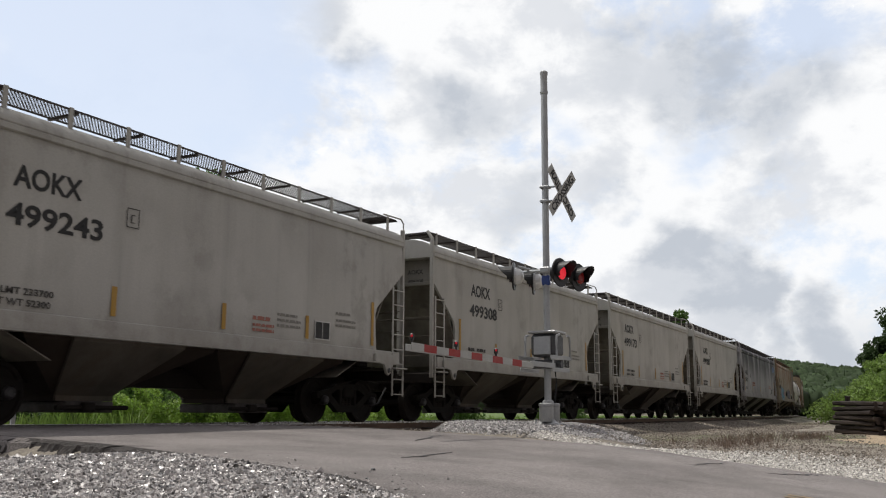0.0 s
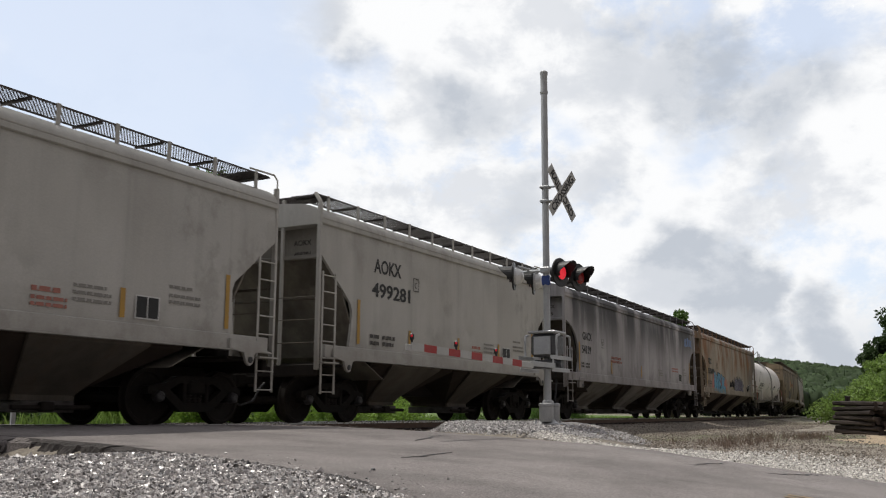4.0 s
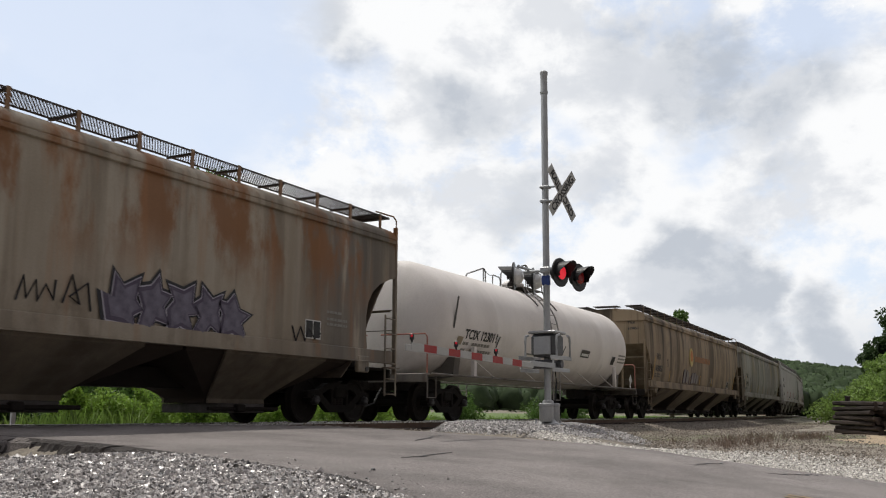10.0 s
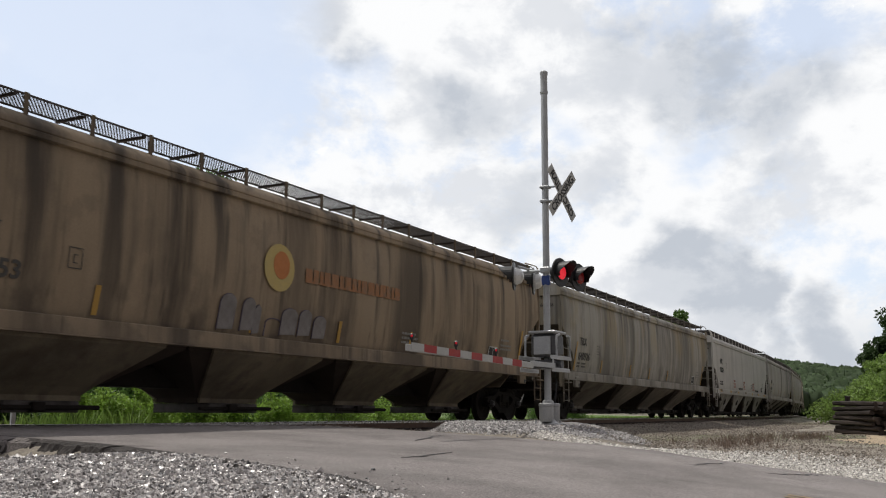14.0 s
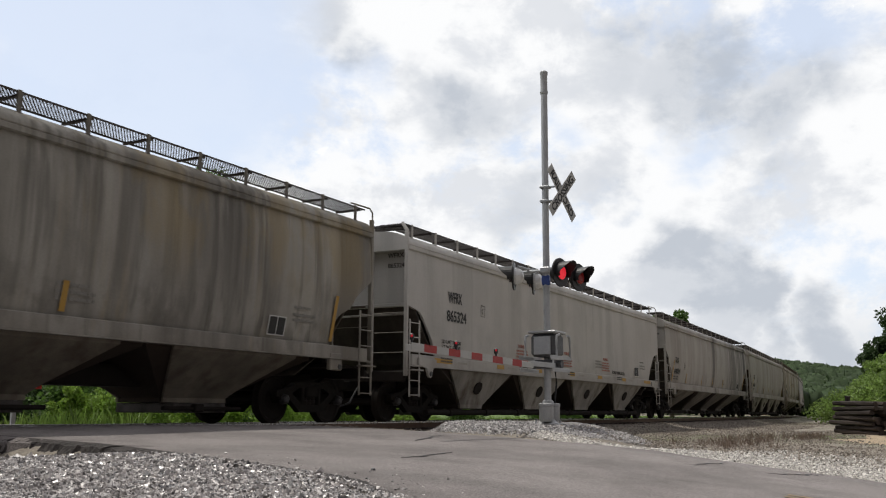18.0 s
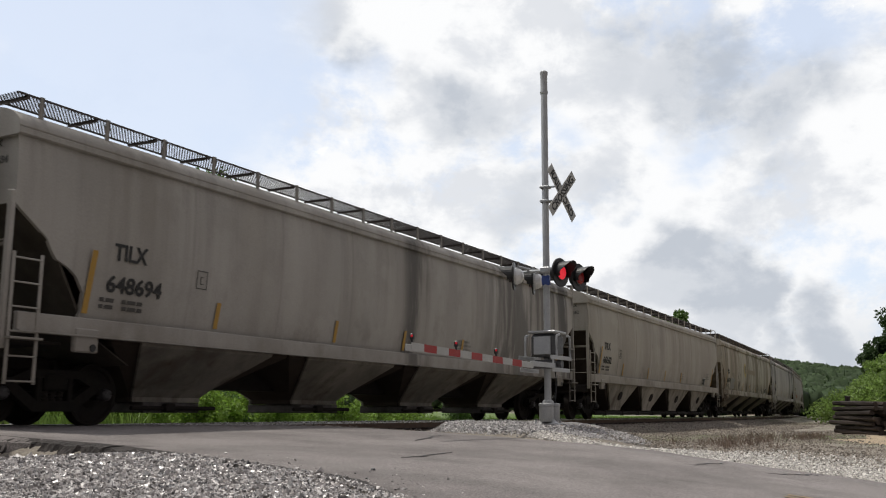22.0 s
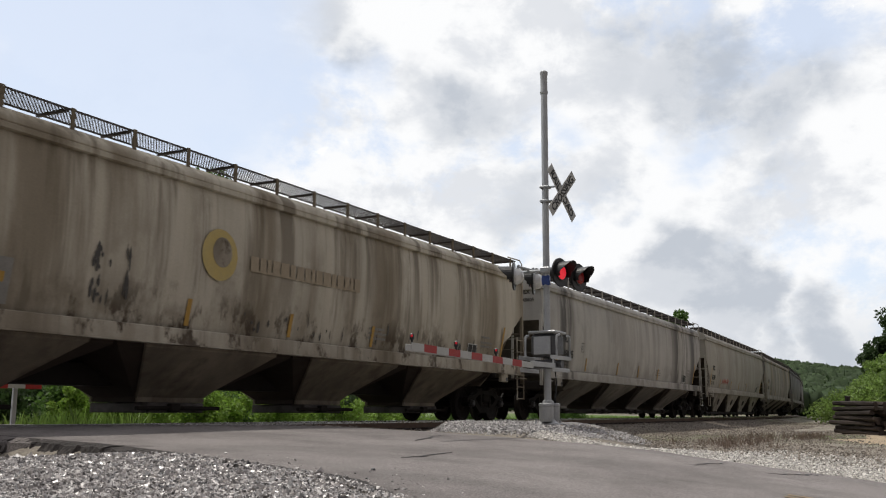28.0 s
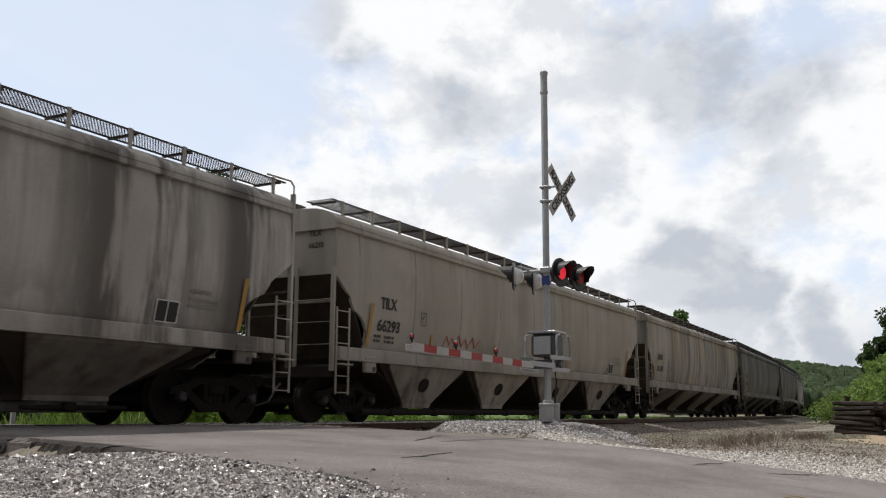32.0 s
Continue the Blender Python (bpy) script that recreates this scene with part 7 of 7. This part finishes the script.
    for k in range(34):
        b = rng.uniform(2.4, 5.7)
        dist = rng.uniform(56, 84)
        x, y = dist * math.cos(radians(b)), dist * math.sin(radians(b))
        z = float(terrain(np.array([x]), np.array([y]))[0])
        top = 0.236 + dist * math.tan(radians(2.95 - (b - 3.3) * 1.2)) - z
        h = max(0.7, top * rng.uniform(0.55, 1.0))
        bush(x, y, h, h * rng.uniform(0.7, 1.0), 4600, MAT["leaf_bank"], 220 + k, "lush green scrub on the bank", size=0.085)
    for k in range(14):
        b = 0.9 + 3.0 * (k + 0.5) / 14
        dist = 96 + 6 * (k % 3)
        x, y = dist * math.cos(radians(b)), dist * math.sin(radians(b))
        z = float(terrain(np.array([x]), np.array([y]))[0])
        top = 0.236 + dist * math.tan(radians(np.interp(b, (0.9, 2.2, 3.9), (5.6, 4.5, 3.2)))) - z
        bush(x, y, top * rng.uniform(0.85, 1.05), 2.4, 4200, MAT["leaf_bank"], 320 + k, "lush green scrub on the bank", size=0.15)
    # dry weeds by the ballast toe
    pts = [(rng.uniform(21, 34), rng.uniform(3.6, 6.4)) for _ in range(40)]
    for cx, cy, n in ((22.6, 4.9, 9), (23.6, 4.8, 11), (24.6, 4.55, 7), (26.0, 4.6, 10), (29.5, 4.2, 8), (31.0, 4.0, 13), (32.5, 4.2, 9)):
        pts += [(cx + rng.normal(0, 0.28), cy + rng.normal(0, 0.28)) for _ in range(n)]
    tufts("dry_weeds", "dry brown weed stalks at the foot of the ballast", pts, MAT["dry"], 0.24, 14, 0.005, 23, 0.30, "weeds")
    # far woods over the hills
    v, f, n0 = [], [], 0
    cs, rs = [], []
    while len(cs) < 4600:
        close = rng.random() < 0.75
        b, dist = radians(rng.uniform(1.5, 13) if close else rng.uniform(13, 66)), rng.uniform(300, 780) if close else rng.uniform(260, 620)
        x, y = dist * math.cos(b), dist * math.sin(b)
        r = rng.uniform(2.4, 4.4) * (0.8 + dist / 1000)
        cs.append((x, y, float(terrain(np.array([x]), np.array([y]))[0]) + r * 0.8))
        rs.append(r)
    # each crown a lumpy dome
    vs, fs, base = [], [], 0
    seg, rows = 9, 5
    for (x, y, z), r in zip(cs, rs):
        lump = rng.uniform(0.72, 1.22, (rows, seg))
        for i in range(rows):
            a = -0.5 + (math.pi / 2 + 0.42) * i / (rows - 1)
            for k in range(seg):
                t = math.tau * (k + 0.5 * (i % 2)) / seg
                q = r * lump[i, k]
                vs.append((x + q * math.cos(a) * math.cos(t), y + q * math.cos(a) * math.sin(t), z + q * 1.15 * math.sin(a)))
        for i in range(rows - 1):
            for k in range(seg):
                fs.append((base + i * seg + k, base + i * seg + (k + 1) % seg, base + (i + 1) * seg + (k + 1) % seg, base + (i + 1) * seg + k))
        base += rows * seg
    lv, lf = leaf_cloud(cs, rs, 110000, 0.55, rng, 1.1)
    v, f = np.concatenate([np.array(vs), lv]), np.concatenate([np.array(fs), lf + base])
    tagged(new("far_woods", mesh_of("far_woods", v, f, MAT["far_leaf"])), "distant green wooded hills", "woods", kind="stuff")


greenery()


def cable_fence():
    """A low guard fence of pale cables between short posts, in the grass beyond the crossing."""
    fe = thing("cable_fence", "low guard fence of pale steel cables on short posts", "fence")
    n = 7
    pts = [Vector((12.6 + 1.2 * i, 18.2 + 1.25 * i, -0.02 - 0.045 * i)) for i in range(n)]
    for p in pts:
        low = float(terrain(np.array([p.x]), np.array([p.y]))[0])
        part("post", Shape().box((p.x, p.y, (p.z + 0.20 + low - 0.1) / 2), (0.07, 0.07, p.z + 0.30 - low), 0.008), MAT["fence"], fe)
    for h in (0.16, 0.06, -0.05):
        for a, b in zip(pts, pts[1:]):
            mid = (a + b) / 2 + Vector((0, 0, h - 0.015))
            part("cable", Shape().pipe([a + Vector((0, 0, h)), mid, b + Vector((0, 0, h))], 0.014, 6), MAT["white_sheet"], fe)


cable_fence()


def far_gate():
    """The lowered gate on the other side of the line: its tip, stripes and lamp, on a plain mast."""
    mx, my = 6.0, 17.5
    z0 = float(road_z(my)) - 0.02
    gate = thing("crossing_gate", "lowered red and white crossing gate beyond the railway", "signal", at=Matrix.Translation((mx, my, z0)))
    part("mast", Shape().rod((0, 0, 0), (0, 0, 3.4), 0.06, 14), MAT["steel"], gate, smooth=True)
    part("foundation", Shape().box((0, 0, -0.1), (0.8, 0.8, 0.3), 0.03), MAT["concrete"], gate)
    part("gate_mechanism", Shape().box((0, 0, 0.88), (0.5, 0.45, 0.5), 0.05), MAT["mech"], gate)
    arm = part("gate_arm", Shape().box((4.15, -0.3, 0.87), (7.5, 0.03, 0.10), 0.008), MAT["white_sheet"], gate, "gate arm with red and white stripes")
    for k in range(8):
        part("stripe", Shape().box((7.72 - 0.82 * k, -0.318, 0.87), (0.40, 0.006, 0.112), 0.001), MAT["red_sheet"], arm, "red stripe")
    for x in (7.85, 5.6, 3.4):
        lamp = part("gate_lamp", Shape().box((x, -0.3, 0.97), (0.03, 0.03, 0.14), 0.005).box((x, -0.3, 1.03), (0.09, 0.09, 0.11), 0.02), MAT["black"], arm, "small lamp on the gate arm")
        part("gate_lamp_lens", Shape().lathe([(0.038, 0.0), (0.034, 0.01), (0.012, 0.018)], Matrix.Translation((x - 0.02, -0.348, 1.03)) @ pose(0, 0, 0, 90), 14), MAT["lens_small"], lamp, "lit red lens")
    part("arm_rest", Shape().box((7.35, -0.22, 0.45), (0.10, 0.06, 0.95), 0.008), MAT["steel"], gate, "grey rest post under the arm")


far_gate()

# ---------------------------------------------------------------- movement
SPEED, GAIN = 7.995, 0.0089


def run_of(t):
    """Metres that the train has come by t seconds."""
    return SPEED * t + GAIN * (t - 16.0) ** 2


def motions():
    """The train rolls by towards the camera's left; its wheels turn as they pass."""
    for car, middle, L in CARS:
        rows = []
        for k in range(65):
            t = k * 0.5
            s = middle - run_of(t)
            a, _ = on_track(s - L / 2 + 1.3)
            b, _ = on_track(s + L / 2 - 1.3)
            d = b - a
            m = (a + b) / 2
            rows.append((t, pose(m.x, m.y, 0.0, 0, 0, math.degrees(math.atan2(d.y, d.x)))))
        walk(car, rows)
    for car, wheel, x in WHEELSETS:
        middle = next(m for c, m, _ in CARS if c == car)
        rows, angle, seen = [], 0.0, None
        times_near = [k * 0.075 for k in range(427) if 5.0 < middle + x - run_of(k * 0.075) < 40.0]
        for t in [0.0, *[t for t in times_near if 0.0 < t < 32.0], 32.0]:
            if seen is not None and t - seen < 0.08:
                angle -= (run_of(t) - run_of(seen)) / 0.457
            seen = t
            rows.append((t, Matrix.Translation(wheel.location) @ Matrix.Rotation(angle, 4, "Y")))
        walk(wheel, rows)


motions()
